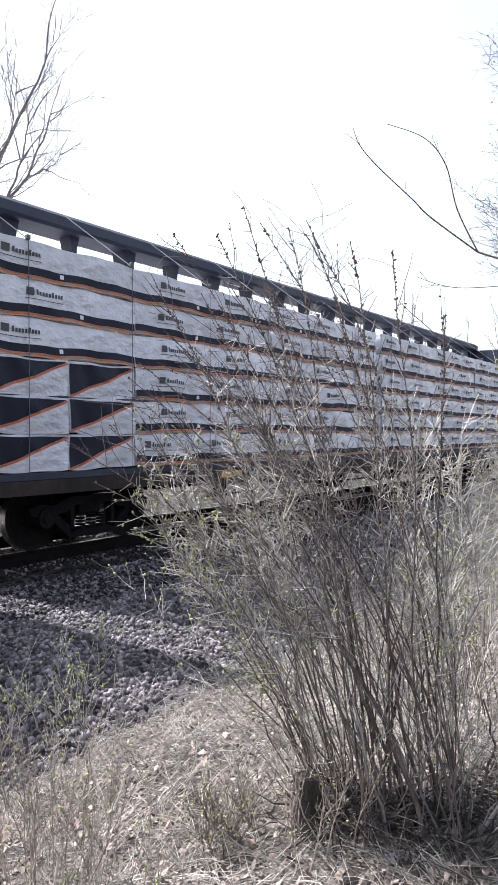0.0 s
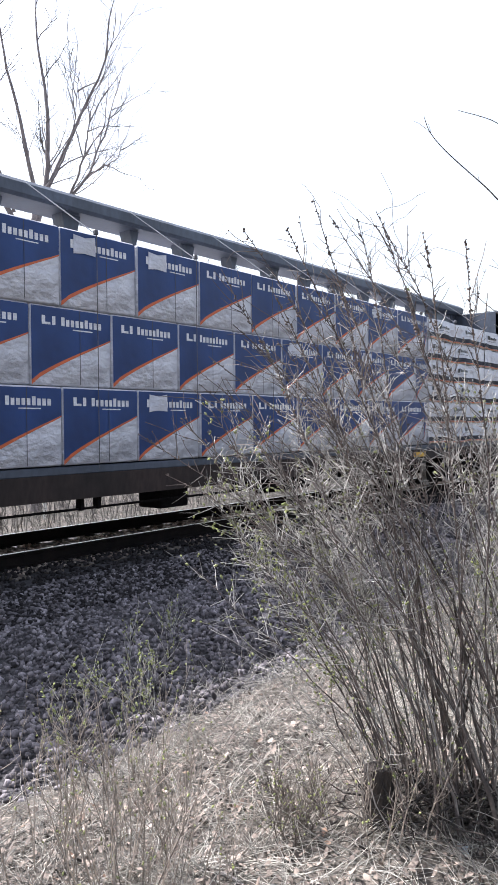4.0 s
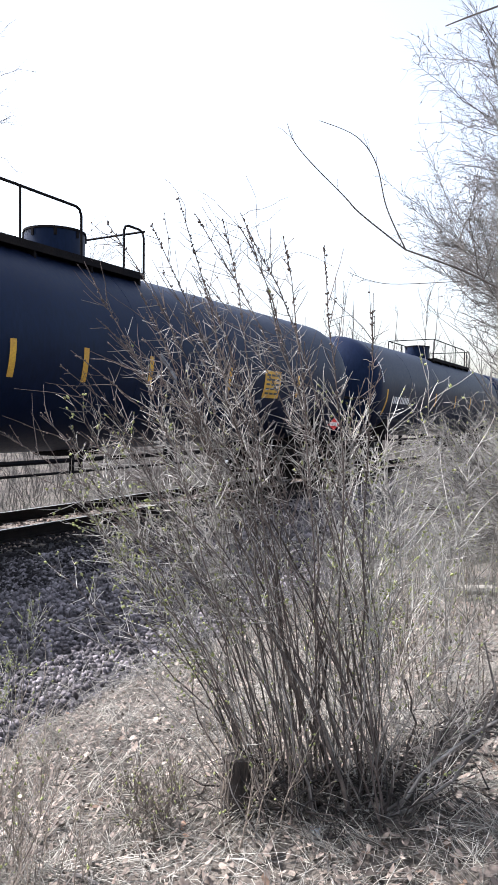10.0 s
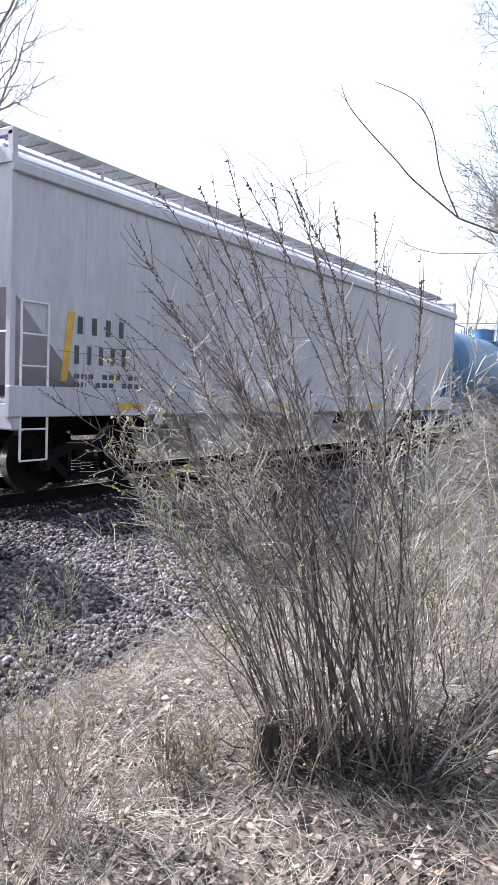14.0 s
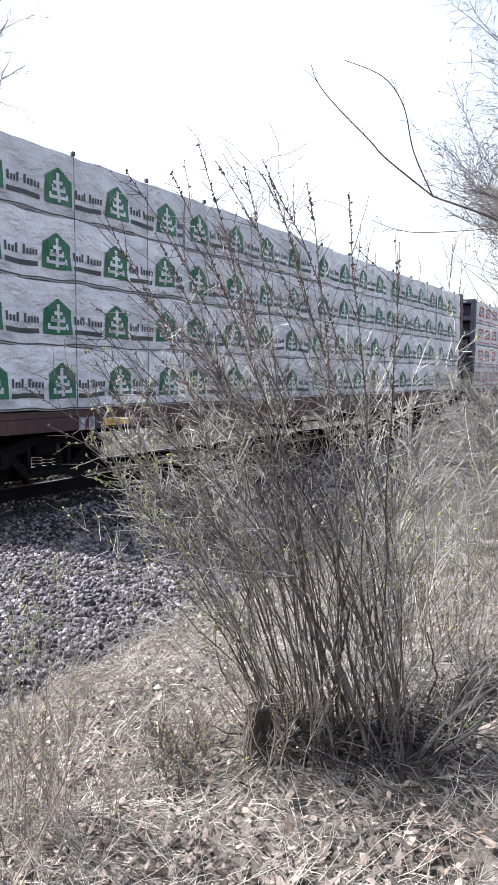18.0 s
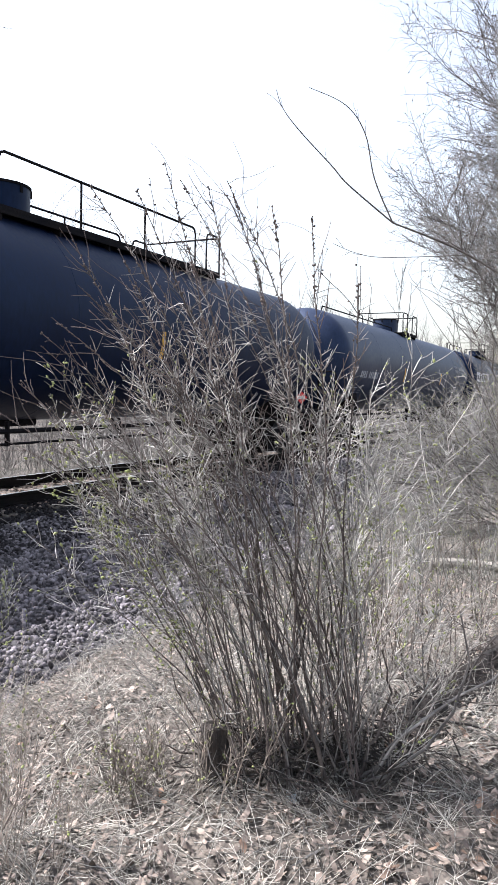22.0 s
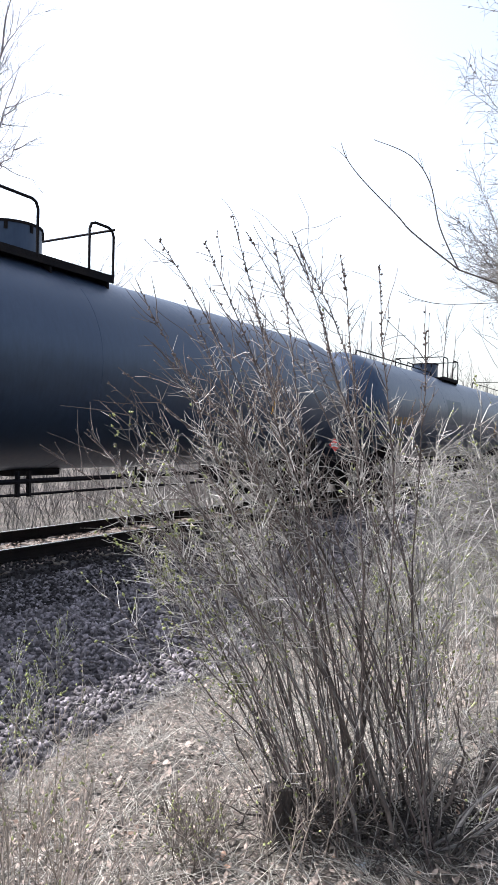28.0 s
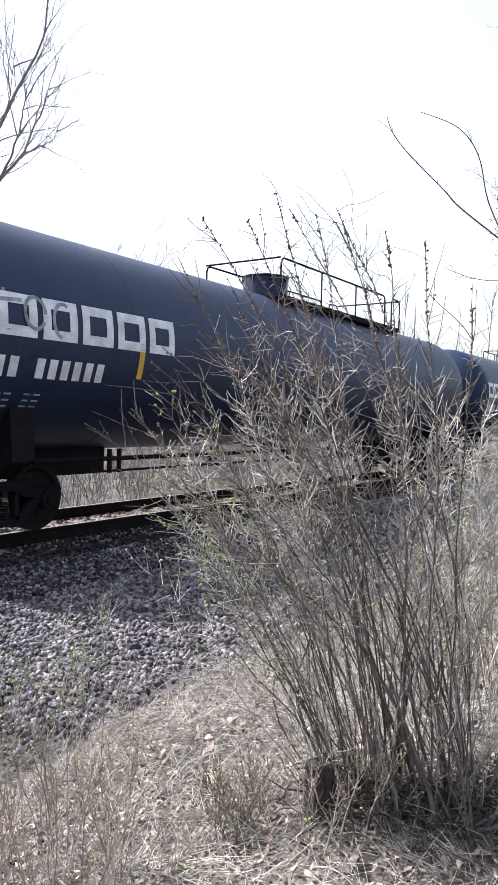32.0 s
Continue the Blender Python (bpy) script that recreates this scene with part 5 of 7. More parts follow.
# -- covered hoppers --
def hopper_car(x0, x1, paint, label, lead=1.0, tail=0.8, white_end=False, marks=True, numz=2.26):
    car, L = rail_car("hopper_car", x0, x1, label)
    running_gear(car, L, 2.6)
    a, b = -L / 2 + lead, L / 2 - tail
    ZT, ZB = 4.32, 1.50
    part("body", Geo().prism([(a, 2.75), (a, ZT), (b, ZT), (b, 2.75), (b - 1.25, ZB), (a + 1.25, ZB)], "y", -1.47, 1.47), paint, car)
    part("roof", Geo().prism([(-1.5, ZT - 0.05), (-1.5, ZT + 0.02), (-1.38, ZT + 0.13), (-0.9, ZT + 0.25), (0, ZT + 0.31), (0.9, ZT + 0.25), (1.38, ZT + 0.13), (1.5, ZT + 0.02), (1.5, ZT - 0.05)], "x", a - 0.03, b + 0.03), paint, car)
    for s in (-1, 1):
        part("eave_rail", Geo().box(a - 0.02, b + 0.02, s * 1.5 - 0.035, s * 1.5 + 0.035, ZT - 0.16, ZT - 0.02, 0.015), paint, car)
        part("side_sill", Geo().box(-L / 2 + 0.7, L / 2 - 0.7, s * 1.49 - 0.04, s * 1.49 + 0.04, 1.12, 1.52, 0.01), paint, car)
        part("roof_lip", Geo().box(a, b, s * 1.28 - 0.02, s * 1.28 + 0.02, ZT + 0.14, ZT + 0.2), paint, car)
    for k in range(7):
        x = a + 1.3 + k * (b - a - 2.6) / 6
        part("seam", Geo().box(x - 0.02, x + 0.02, -1.476, -1.466, ZB, ZT - 0.15), paint, car)
    # running boards of grating
    for s in (-1, 1):
        brd = Geo()
        for k in range(11):
            y = s * (0.38 + k * 0.045)
            brd.box(a - 0.3, b + 0.3, y - 0.008, y + 0.008, ZT + 0.60, ZT + 0.64)
        n = int((b - a) / 0.35)
        for k in range(n + 1):
            x = a - 0.3 + k * (b - a + 0.6) / n
            brd.box(x - 0.008, x + 0.008, min(s * 0.37, s * 0.84), max(s * 0.37, s * 0.84), ZT + 0.585, ZT + 0.61)
        rb = part("running_board", brd, M_galv, car, "galvanised grating walkway", smooth=0)
        for k in range(10):
            x = a + 0.2 + k * (b - a - 0.4) / 9
            part("bracket", Geo().box(x - 0.025, x + 0.025, s * 0.84 - 0.012, s * 0.84 + 0.012, ZT + 0.2, ZT + 0.6).box(x - 0.02, x + 0.02, min(s * 0.38, s * 0.84), max(s * 0.38, s * 0.84), ZT + 0.56, ZT + 0.585), paint, rb)
    for x in (a - 0.3, b + 0.3):
        part("cross_board", Geo().box(x - 0.18, x + 0.18, -0.84, 0.84, ZT + 0.56, ZT + 0.60, 0.005), M_galv, car)
    n = 4
    for k in range(n):
        x = a + 1.4 + k * (b - a - 2.8) / (n - 1)
        part("hatch", Geo().box(x - 1.4, x + 1.4, -0.26, 0.26, ZT + 0.28, ZT + 0.46, 0.03), paint, car)
    # ends: platforms, posts, ladders
    for s, e in ((-1, a), (1, b)):
        xe = s * (L / 2 - 0.78)
        part("end_sill", Geo().box(min(xe, xe - s * 0.14), max(xe, xe - s * 0.14), -1.5, 1.5, 0.95, 1.3, 0.015), paint, car)
        part("end_platform", Geo().box(min(xe, e + s * -1.2), max(xe, e + s * -1.2), -1.45, 1.45, 1.3, 1.34), paint, car)
        for y in (-1.44, 1.44):
            g = Geo()
            g.box(xe - 0.04, xe + 0.04, y - 0.05, y + 0.05, 1.1, 4.66, 0.008)
            part("end_post", g, M_whitepaint if white_end else paint, car)
            ladder(car, xe - s * 0.35, y * 1.04, 0.55, 2.6, 0.45, M_whitepaint)
        part("end_beam", Geo().box(xe - 0.04, xe + 0.04, -1.48, 1.48, 4.6, 4.7, 0.008), M_whitepaint if white_end else paint, car)
        part("grab_bar", Geo().tube([(xe, -1.4, 2.2), (xe, 1.4, 2.2)], 0.016, 6).tube([(xe, -1.4, 2.9), (xe, 1.4, 2.9)], 0.016, 6), M_whitepaint, car)
        for y in (-0.7, 0.7):
            part("slope_brace", Geo().box(xe - 0.05 - s * 0.3, xe + 0.05 - s * 0.3, y - 0.05, y + 0.05, 1.3, 2.85), paint, car)
        part("brake_cylinder", Geo().cyl((e - s * 0.2, -0.5, 1.6), (e - s * 0.2, 0.5, 1.6), 0.16, 14), M_blacksteel, car)
    if white_end:
        p = part("end_sheet", Geo().box(a - 0.012, a - 0.004, -1.3, 1.3, 2.95, 4.2), M_whitepaint, car, "white painted end sheet")
        part("end_mark", Geo().box(a - 0.018, a - 0.012, -1.1, -0.3, 3.3, 3.45).box(a - 0.018, a - 0.012, -1.1, -0.4, 3.02, 3.17), M_ink, p, "dark bars of lettering")
    # outlets under the hoppers
    for k in (-1, 0, 1):
        x = k * (L - 9.2) / 2.6
        part("outlet", Geo().prism([(x - 1.5, 1.5), (x + 1.5, 1.5), (x + 0.45, 0.48), (x - 0.45, 0.48)], "y", -1.15, 1.15).box(x - 0.55, x + 0.55, -0.75, 0.75, 0.36, 0.5, 0.02), paint, car)
    part("centre_sill", Geo().box(-L / 2 + 0.6, L / 2 - 0.6, -0.28, 0.28, 0.72, 1.1, 0.02), M_blacksteel, car)
    # marks
    y = -1.474
    if marks:
        g = Geo()
        bar_row(g, a + 1.15, numz, 4, 0.10, 0.18, 0.24, y)
        bar_row(g, a + 1.1, numz - 0.42, 5, 0.09, 0.15, 0.26, y)
        for k in range(0, len(g.v), 4):
            part("number_bar", Geo().add(g.v[k:k + 4], [(0, 1, 2, 3)]), M_ink, car, "dark bar where the number stands", smooth=0)
        g = Geo()
        bar_row(g, a + 1.1, numz - 0.62, 10, 0.1, 0.04, 0.07, y, (3, 7))
        bar_row(g, a + 1.1, numz - 0.74, 10, 0.1, 0.04, 0.07, y, (2, 6))
        tagged(part("stencil_block", g, M_ink, car, "small dark stencilled lines", smooth=0), kind="stuff")
    for x in (a + 0.85, b - 1.6):
        part("reflective_strip", Geo().add([(x, y - 0.002, 1.6), (x + 0.12, y - 0.002, 1.6), (x + 0.25, y - 0.002, 2.55), (x + 0.13, y - 0.002, 2.55)], [(0, 1, 2, 3)]), M_yellow, car, "orange reflective strip", smooth=0)
    for k in range(4):
        x = -L / 2 + 3 + k * (L - 6) / 3
        part("sill_strip", Geo().box(x - 0.3, x + 0.3, -1.536, -1.531, 1.2, 1.3), M_yellow, car, "yellow reflective strip")
        part("jacking_bracket", Geo().box(x + 0.6, x + 0.8, -1.52, -1.46, 0.96, 1.14, 0.01), paint, car)
    return car


def build_train():
    # unseen car ahead, added for its shadow; end stretched to narrow the sunlit gap
    lumber_car(-20.50, 4.20, M_navy, "navy centre-beam car stacked with plastic-wrapped boards", [(-11.1, -0.15, 6, 0.478, "strip", 3.65), (0.15, 11.1, 6, 0.478, "strip", 3.65)], end=0.2)
    lumber_car(4.20, 28.92, M_navy, "navy centre-beam car stacked with plastic-wrapped boards", [(-11.1, -8.55, 3, 0.478, "wedge", 1.27), (-11.1, -8.55, 3, 0.478, "strip", 2.55, DECK + 0.02 + 3 * 0.49), (-8.55, -0.15, 6, 0.478, "strip", 3.65), (0.15, 11.1, 6, 0.478, "strip", 3.65)])
    lumber_car(28.92, 53.63, M_brown, "brown centre-beam car with blue-printed wrapped board packages", [(-11.1, -0.07, 3, 0.975, "blue", 1.25, None, 0.4), (0.19, 11.1, 3, 0.975, "blue", 1.25, None, 0.4)], plates=(-7.45,), strips=(-6.0, 6.2))
    lumber_car(53.63, 78.34, M_slate, "slate centre-beam car with blue-printed and banded wrapped packages", [(-11.1, 6.6, 3, 0.975, "blue", 1.25, None, 0.4), (6.65, 11.1, 6, 0.478, "strip", 3.4)])
    lumber_car(78.34, 103.40, M_brown, "brown centre-beam car stacked with plastic-wrapped boards", [(-11.25, 1.1, 6, 0.478, "strip", 4.1), (1.36, 11.25, 6, 0.478, "strip", 3.3)], bars=((-7.5, 4), (-6.6, 3)))
    hopper_car(103.40, 123.45, M_hopper, "grey covered hopper car with roof walkways", 1.0, 0.77, numz=2.78)
    hopper_car(123.45, 141.20, M_hopper, "grey covered hopper car with a white end sheet", 1.0, 0.9, True)
    tank_car(141.20, 162.00, M_tankblack, "black tank car with a yellow notice and white scrawls", man=-0.3, rails=FRONT_TOP, brand="plain", strips=(-2.75, -1.35, 0.24, 2.8, 5.9), extra=("notice", "scrawl"))
    tank_car(162.00, 183.10, M_tankblack, "black tank car with white stencilled end", brand="plain", strips=(-8.6, -2.99, 0.05, 2.78, 5.78), extra=("faint",))
    tank_car(183.10, 204.35, M_tankblack, "black tank car with orange side lettering", brand="plain", mark=M_yellow, strips=(-9.2, -2.4))
    hopper_car(204.35, 224.40, M_hopperlight, "light grey covered hopper car with dark lettering", 0.75, 0.7)
    tank_car(224.40, 243.80, M_tankblue, "blue tank car with top platform and railing", R=1.52, zc=2.60, man=-1.2, rails=BLUE_TOP, brand="plain", frames=M_tankblue)
    tank_car(243.80, 260.00, M_tanktan, "rusty tan tank car with pale panels", R=1.52, zc=2.60, man=0.76, rails=((0.3, 1.3),), brand=None, strips=(), frames=M_tanktan, extra=("panels",))
    lumber_car(260.00, 285.10, M_maroon, "maroon centre-beam car with green-marked wrapped lumber", [(-11.3, 11.3, 4, 0.872, "green", 4.9)], beam=False, strips=(-8.2, 6.2), bars=((-8.8, 2),))
    lumber_car(285.10, 310.40, M_navy, "navy centre-beam car with red-marked wrapped lumber", [(-11.4, 11.4, 4, 0.880, "red", 4.9)], beam=False, strips=(6.2,), bars=((-5.8, 3), (-4.9, 3)))
    tank_car(310.40, 332.00, M_tankblack, "black tank car with large white painted mark", brand="blocks", strips=(2.2,))
    tank_car(332.00, 353.05, M_tankskyblue, "black tank car with faded lettering", man=-0.4, rails=SHORT_TOP, brand="plain", strips=(-3.0, 3.0), mark=M_worn, extra=("ridge", "gas_tail", "square"))
    tank_car(353.05, 374.05, M_tankblack, "black tank car with large white mark and gas lettering", man=-0.4, rails=FRONT_TOP, brand="blocks", strips=(-1.28,), extra=("gas", "scrawl2"))
    tank_car(374.05, 395.30, M_tankskyblue, "black tank car with large white painted mark", man=-0.4, rails=FRONT_TOP, brand="blocks", strips=(-1.2,))
    tank_car(395.30, 416.30, M_tankgrey, "weathered grey-black tank car with orange lettering", man=-0.4, rails=FRONT_TOP, brand="plain", mark=M_oldyellow, strips=(5.2,), extra=("square",))
    tank_car(416.30, 437.40, M_tankgrey, "weathered grey-black tank car with orange lettering and ridge rail", man=-0.4, rails=SHORT_TOP, brand="plain", mark=M_oldyellow, strips=(5.2,), extra=("ridge", "grid"))
    tank_car(437.40, 457.90, M_tankgrey, "weathered grey-black tank car with a long top walkway", man=-0.37, rails=FULL_TOP, brand="plain", mark=M_oldyellow, strips=(-0.4, 5.28), extra=("patch", "pale_lines"))
    tank_car(457.90, 478.90, M_tankskyblue, "black tank car with large white painted mark and a scrawl", brand="blocks", strips=(-5.9,), extra=("scrawl4",))
    tank_car(478.90, 499.90, M_tankskyblue, "black tank car with large white painted mark", brand="blocks")


build_train()


# ---- plants ----
def plant(name, label, category, at, pieces, group=""):
    """A plant as an empty at its foot with its parts as meshes in world-sized local space."""
    ob = tagged(new(name), label, category, group)
    ob.location = at
    for pname, data, material, plabel in pieces:
        if isinstance(data, list):
            for v, f in data:
                place(pname, raw_mesh(pname, v, f, material, True), ob, label=plabel)
        else:
            tagged(place(pname, raw_mesh(pname, *data, material, True), ob, label=plabel), kind="stuff")
    return ob


def each(paths, radii, sides):
    """The same rods one by one, for parts that can be told apart."""
    return [rods(paths[k:k + 1], radii[k:k + 1], sides) for k in range(len(paths))]


def buds_on(rng, shoots, count, lo, hi, size, n_pts=6, jitter=0.004):
    """Small pointed buds, as stubby double cones, on shoots."""
    B, m, _ = shoots.shape
    who = rng.integers(0, B, count)
    u = rng.uniform(lo, hi, count) * (m - 1)
    i = np.minimum(u.astype(int), m - 2)
    f = (u - i)[:, None]
    p = shoots[who, i] * (1 - f) + shoots[who, i + 1] * f
    d = unit(unit(shoots[who, i + 1] - shoots[who, i]) + rng.normal(0, 0.6, (count, 3)))
    s = rng.uniform(*size, count)[:, None]
    path = np.stack([p, p + d * s * 0.5, p + d * s], 1)
    r = np.stack([s[:, 0] * 0.08, s[:, 0] * 0.36, s[:, 0] * 0.05], 1)
    return rods(path, r, 4)


def fan(rng, count, spread, lean_lo, lean_hi, bias=(0, 0)):
    """Start points in a small disc and outward directions."""
    az = rng.uniform(0, 2 * np.pi, count)
    rad = spread * np.sqrt(rng.uniform(0, 1, count))
    start = np.stack([rad * np.cos(az), rad * np.sin(az), np.zeros(count)], -1)
    az2 = az + rng.normal(0, 0.5, count)
    lean = np.radians(rng.uniform(lean_lo, lean_hi, count))
    d = np.stack([np.sin(lean) * np.cos(az2) + bias[0], np.sin(lean) * np.sin(az2) + bias[1], np.cos(lean)], -1)
    return start, unit(d)


BUSH_SIDE, BUSH_DEEP = np.array([-0.372, 0.928, 0.0]), np.array([0.928, 0.372, 0.0])


def arch(rng, base, tip, n, knots, bow=0.3, wiggle=0.008, rock=0.04):
    """Shoots that rise from their base and bow outwards to their tip; both as (side, depth, height)."""
    u = np.linspace(0, 1, n)[None, :, None]
    bend = np.clip(rng.normal(bow, 0.07, (len(base), 1)), 0.05, 0.6)
    mid = base + (tip - base) * np.concatenate([bend, bend, np.full_like(bend, 0.58)], 1)
    q = base[:, None] * (1 - u) ** 2 + 2 * mid[:, None] * u * (1 - u) + tip[:, None] * u ** 2
    p = q[..., :1] * BUSH_SIDE + q[..., 1:2] * BUSH_DEEP
    p[..., 2] = q[..., 2]
    kink = np.cumsum(rng.normal(0, wiggle, p.shape), 1)
    B = len(base)
    sway = rng.normal(0, rock, (B, 1, 3)) * np.sin(np.pi * u * rng.uniform(1.2, 2.6, (B, 1, 1)) + rng.uniform(0, 6.3, (B, 1, 1)))
    kink += (sway - sway[:, :1]) * np.array([1, 1, 0.2])
    return p + kink - kink[:, :1]


def main_bush():
    g = np.random.default_rng(5)

    def spread_of(n, side, depth=0.1):
        return np.stack([g.uniform(*side, n), g.normal(0, depth, n), np.zeros(n)], -1)

    def to(n, side, high, depth=0.2):
        return np.stack([g.uniform(*side, n), g.normal(0, depth, n), g.uniform(*high, n)], -1)

    # stems in three clumps: one leaning over the stump, the stout core, and a thin one away from the track
    bl, tl = spread_of(16, (0.0, 0.32)), to(16, (0.1, 0.66), (0.8, 1.9))
    bl[:, 1] = g.uniform(0.05, 0.3, 16)
    tl[:, 0] += 0.15 + bl[:, 0] * 0.9
    bc, tc = spread_of(14, (-0.26, 0.08), 0.09), to(14, (-0.15, 0.8), (1.2, 2.1))
    tc[:, 0] += bc[:, 0] * 0.7
    br, tr = spread_of(12, (-0.42, -0.16), 0.12), to(12, (-0.45, 0.35), (0.8, 1.8))
    tr[:, 0] += br[:, 0]
    stems = np.concatenate([arch(g, bl, tl, 14, 3, 0.46, 0.024), arch(g, bc, tc, 14, 3, 0.40, 0.027), arch(g, br, tr, 14, 3, 0.38, 0.027)])
    girth = np.concatenate([g.uniform(0.003, 0.0062, 16), g.uniform(0.003, 0.0062, 14), g.uniform(0.0026, 0.005, 12)])
    # stout old stems of the core, some snapped off short
    b4, t4 = spread_of(11, (-0.32, 0.12), 0.1), to(11, (-0.3, 0.5), (0.6, 1.5), 0.14)
    t4[:, 0] += b4[:, 0] * 0.8
    b4[:4, 0], t4[:4, 0], t4[:4, 2] = (-0.1, -0.02, -0.16, -0.3), (0.02, 0.2, -0.18, -0.36), (0.75, 1.2, 0.85, 0.6)
    stout = arch(g, b4, t4, 12, 3, 0.42, 0.012)
    # long dark budded whips: side, depth and height of the tip, and how early they lean out
    tips = [(0.73, -0.5, 2.30, 0.34), (0.85, -0.45, 2.19, 0.38), (0.57, -0.5, 2.3, 0.3), (0.52, -0.5, 2.36, 0.3), (0.45, -0.3, 2.44, 0.3), (0.37, -0.2, 2.45, 0.28), (0.33, -0.3, 2.42, 0.3), (0.2, -0.33, 2.34, 0.3),
            (0.09, -0.7, 2.23, 0.3), (-0.05, -0.5, 2.27, 0.3), (-0.24, -0.3, 2.0, 0.4), (0.66, -0.3, 2.1, 0.34), (0.98, -0.3, 1.85, 0.42), (0.24, -0.4, 2.1, 0.3)]
    n1 = len(tips) + 26
    b1 = spread_of(n1, (-0.36, 0.2), 0.12)
    tip1 = to(n1, (-0.3, 1.05), (1.5, 2.2), 0.16) + np.array([0, -0.15, 0])
    fan_side = np.linspace(0.45, 1.26, 22)
    tip1[-22:, 0], tip1[-22:, 2] = fan_side + g.normal(0, 0.03, 22), 2.42 - 0.97 * (fan_side - 0.4) ** 2 - np.abs(g.normal(0, 0.14, 22))
    tip1[:len(tips)] = [(q[0], q[1], q[2] + 0.08) for q in tips]
    whips = np.concatenate([arch(g, b1[k:k + 1], tip1[k:k + 1], 16, 3, tips[k][3] - 0.1 if k < len(tips) else g.uniform(0.1, 0.22), 0.006, 0.022) for k in range(n1)])
    # low whips that reach out over the ballast
    n2 = 13
    side = arch(g, spread_of(n2, (0.05, 0.36)) + np.array([0, 0.12, 0]), to(n2, (0.75, 1.15), (0.95, 1.8)), 13, 3, 0.4, 0.01)
    # slender short shoots at the foot
    n3 = 46
    b3 = spread_of(n3, (-0.5, 0.3), 0.14)
    tip3 = b3 + np.stack([g.normal(0.14, 0.22, n3) + b3[:, 0] * 1.1, g.normal(0, 0.16, n3), g.uniform(0.4, 1.2, n3)], -1)
    thin = arch(g, b3, tip3, 9, 3, 0.42, 0.018)
    wtw = sprout(g, whips, 300, 0.5, 0.97, 0.55, (0.06, 0.3), 5, 0.1, 0.2)
    curl = sprout(g, whips[:9], 26, 0.85, 1.0, 0.7, (0.15, 0.4), 9, 0.26, -0.2)
    mids = np.concatenate([whips[:, 5:13][:, ::1], stems[:, 5:13], side[:, 4:12]])
    t0 = sprout(g, stems, 760, 0.46, 1.0, 0.8, (0.06, 0.26), 4, 0.09, 0.12)
    t2 = sprout(g, side, 380, 0.35, 1.0, 0.8, (0.05, 0.22), 4, 0.1, 0.1)
    t1 = sprout(g, mids, 1400, 0.5, 1.0, 0.85, (0.04, 0.15), 4, 0.1, 0.05)
    t5 = sprout(g, whips, 380, 0.55, 0.98, 0.9, (0.02, 0.1), 4, 0.2, 0.0)
    t6 = sprout(g, whips, 1500, 0.42, 0.93, 1.0, (0.02, 0.12), 4, 0.12, 0.06)
    t3 = sprout(g, thin, 460, 0.3, 1.0, 0.7, (0.05, 0.22), 5, 0.12, 0.1)
    t4s = sprout(g, np.concatenate([t0, t1, t2]), 1500, 0.2, 1.0, 0.9, (0.025, 0.1), 3, 0.13, 0.0)
    long = sprout(g, stems, 150, 0.3, 0.8, 0.45, (0.3, 0.7), 9, 0.1, 0.15)

    def bend(pts):
        return (sum(([a * BUSH_SIDE + d * BUSH_DEEP + np.array([0, 0, z])] for a, d, z in pts), []))
    # crooked branches that sprawl away from the track
    crook = [bend([(-0.28, -0.08, 0.02), (-0.4, -0.1, 0.12), (-0.47, -0.1, 0.24), (-0.6, -0.08, 0.34), (-0.72, -0.05, 0.42), (-0.86, -0.05, 0.5), (-0.98, 0, 0.62)]),
             bend([(-0.26, -0.12, 0.03), (-0.42, -0.15, 0.1), (-0.58, -0.16, 0.24), (-0.68, -0.16, 0.4), (-0.74, -0.14, 0.6), (-0.7, -0.1, 0.8)]),
             bend([(-0.02, -0.15, 0.03), (0.0, -0.2, 0.2), (0.06, -0.22, 0.33), (0.08, -0.22, 0.5), (0.12, -0.2, 0.62)])]
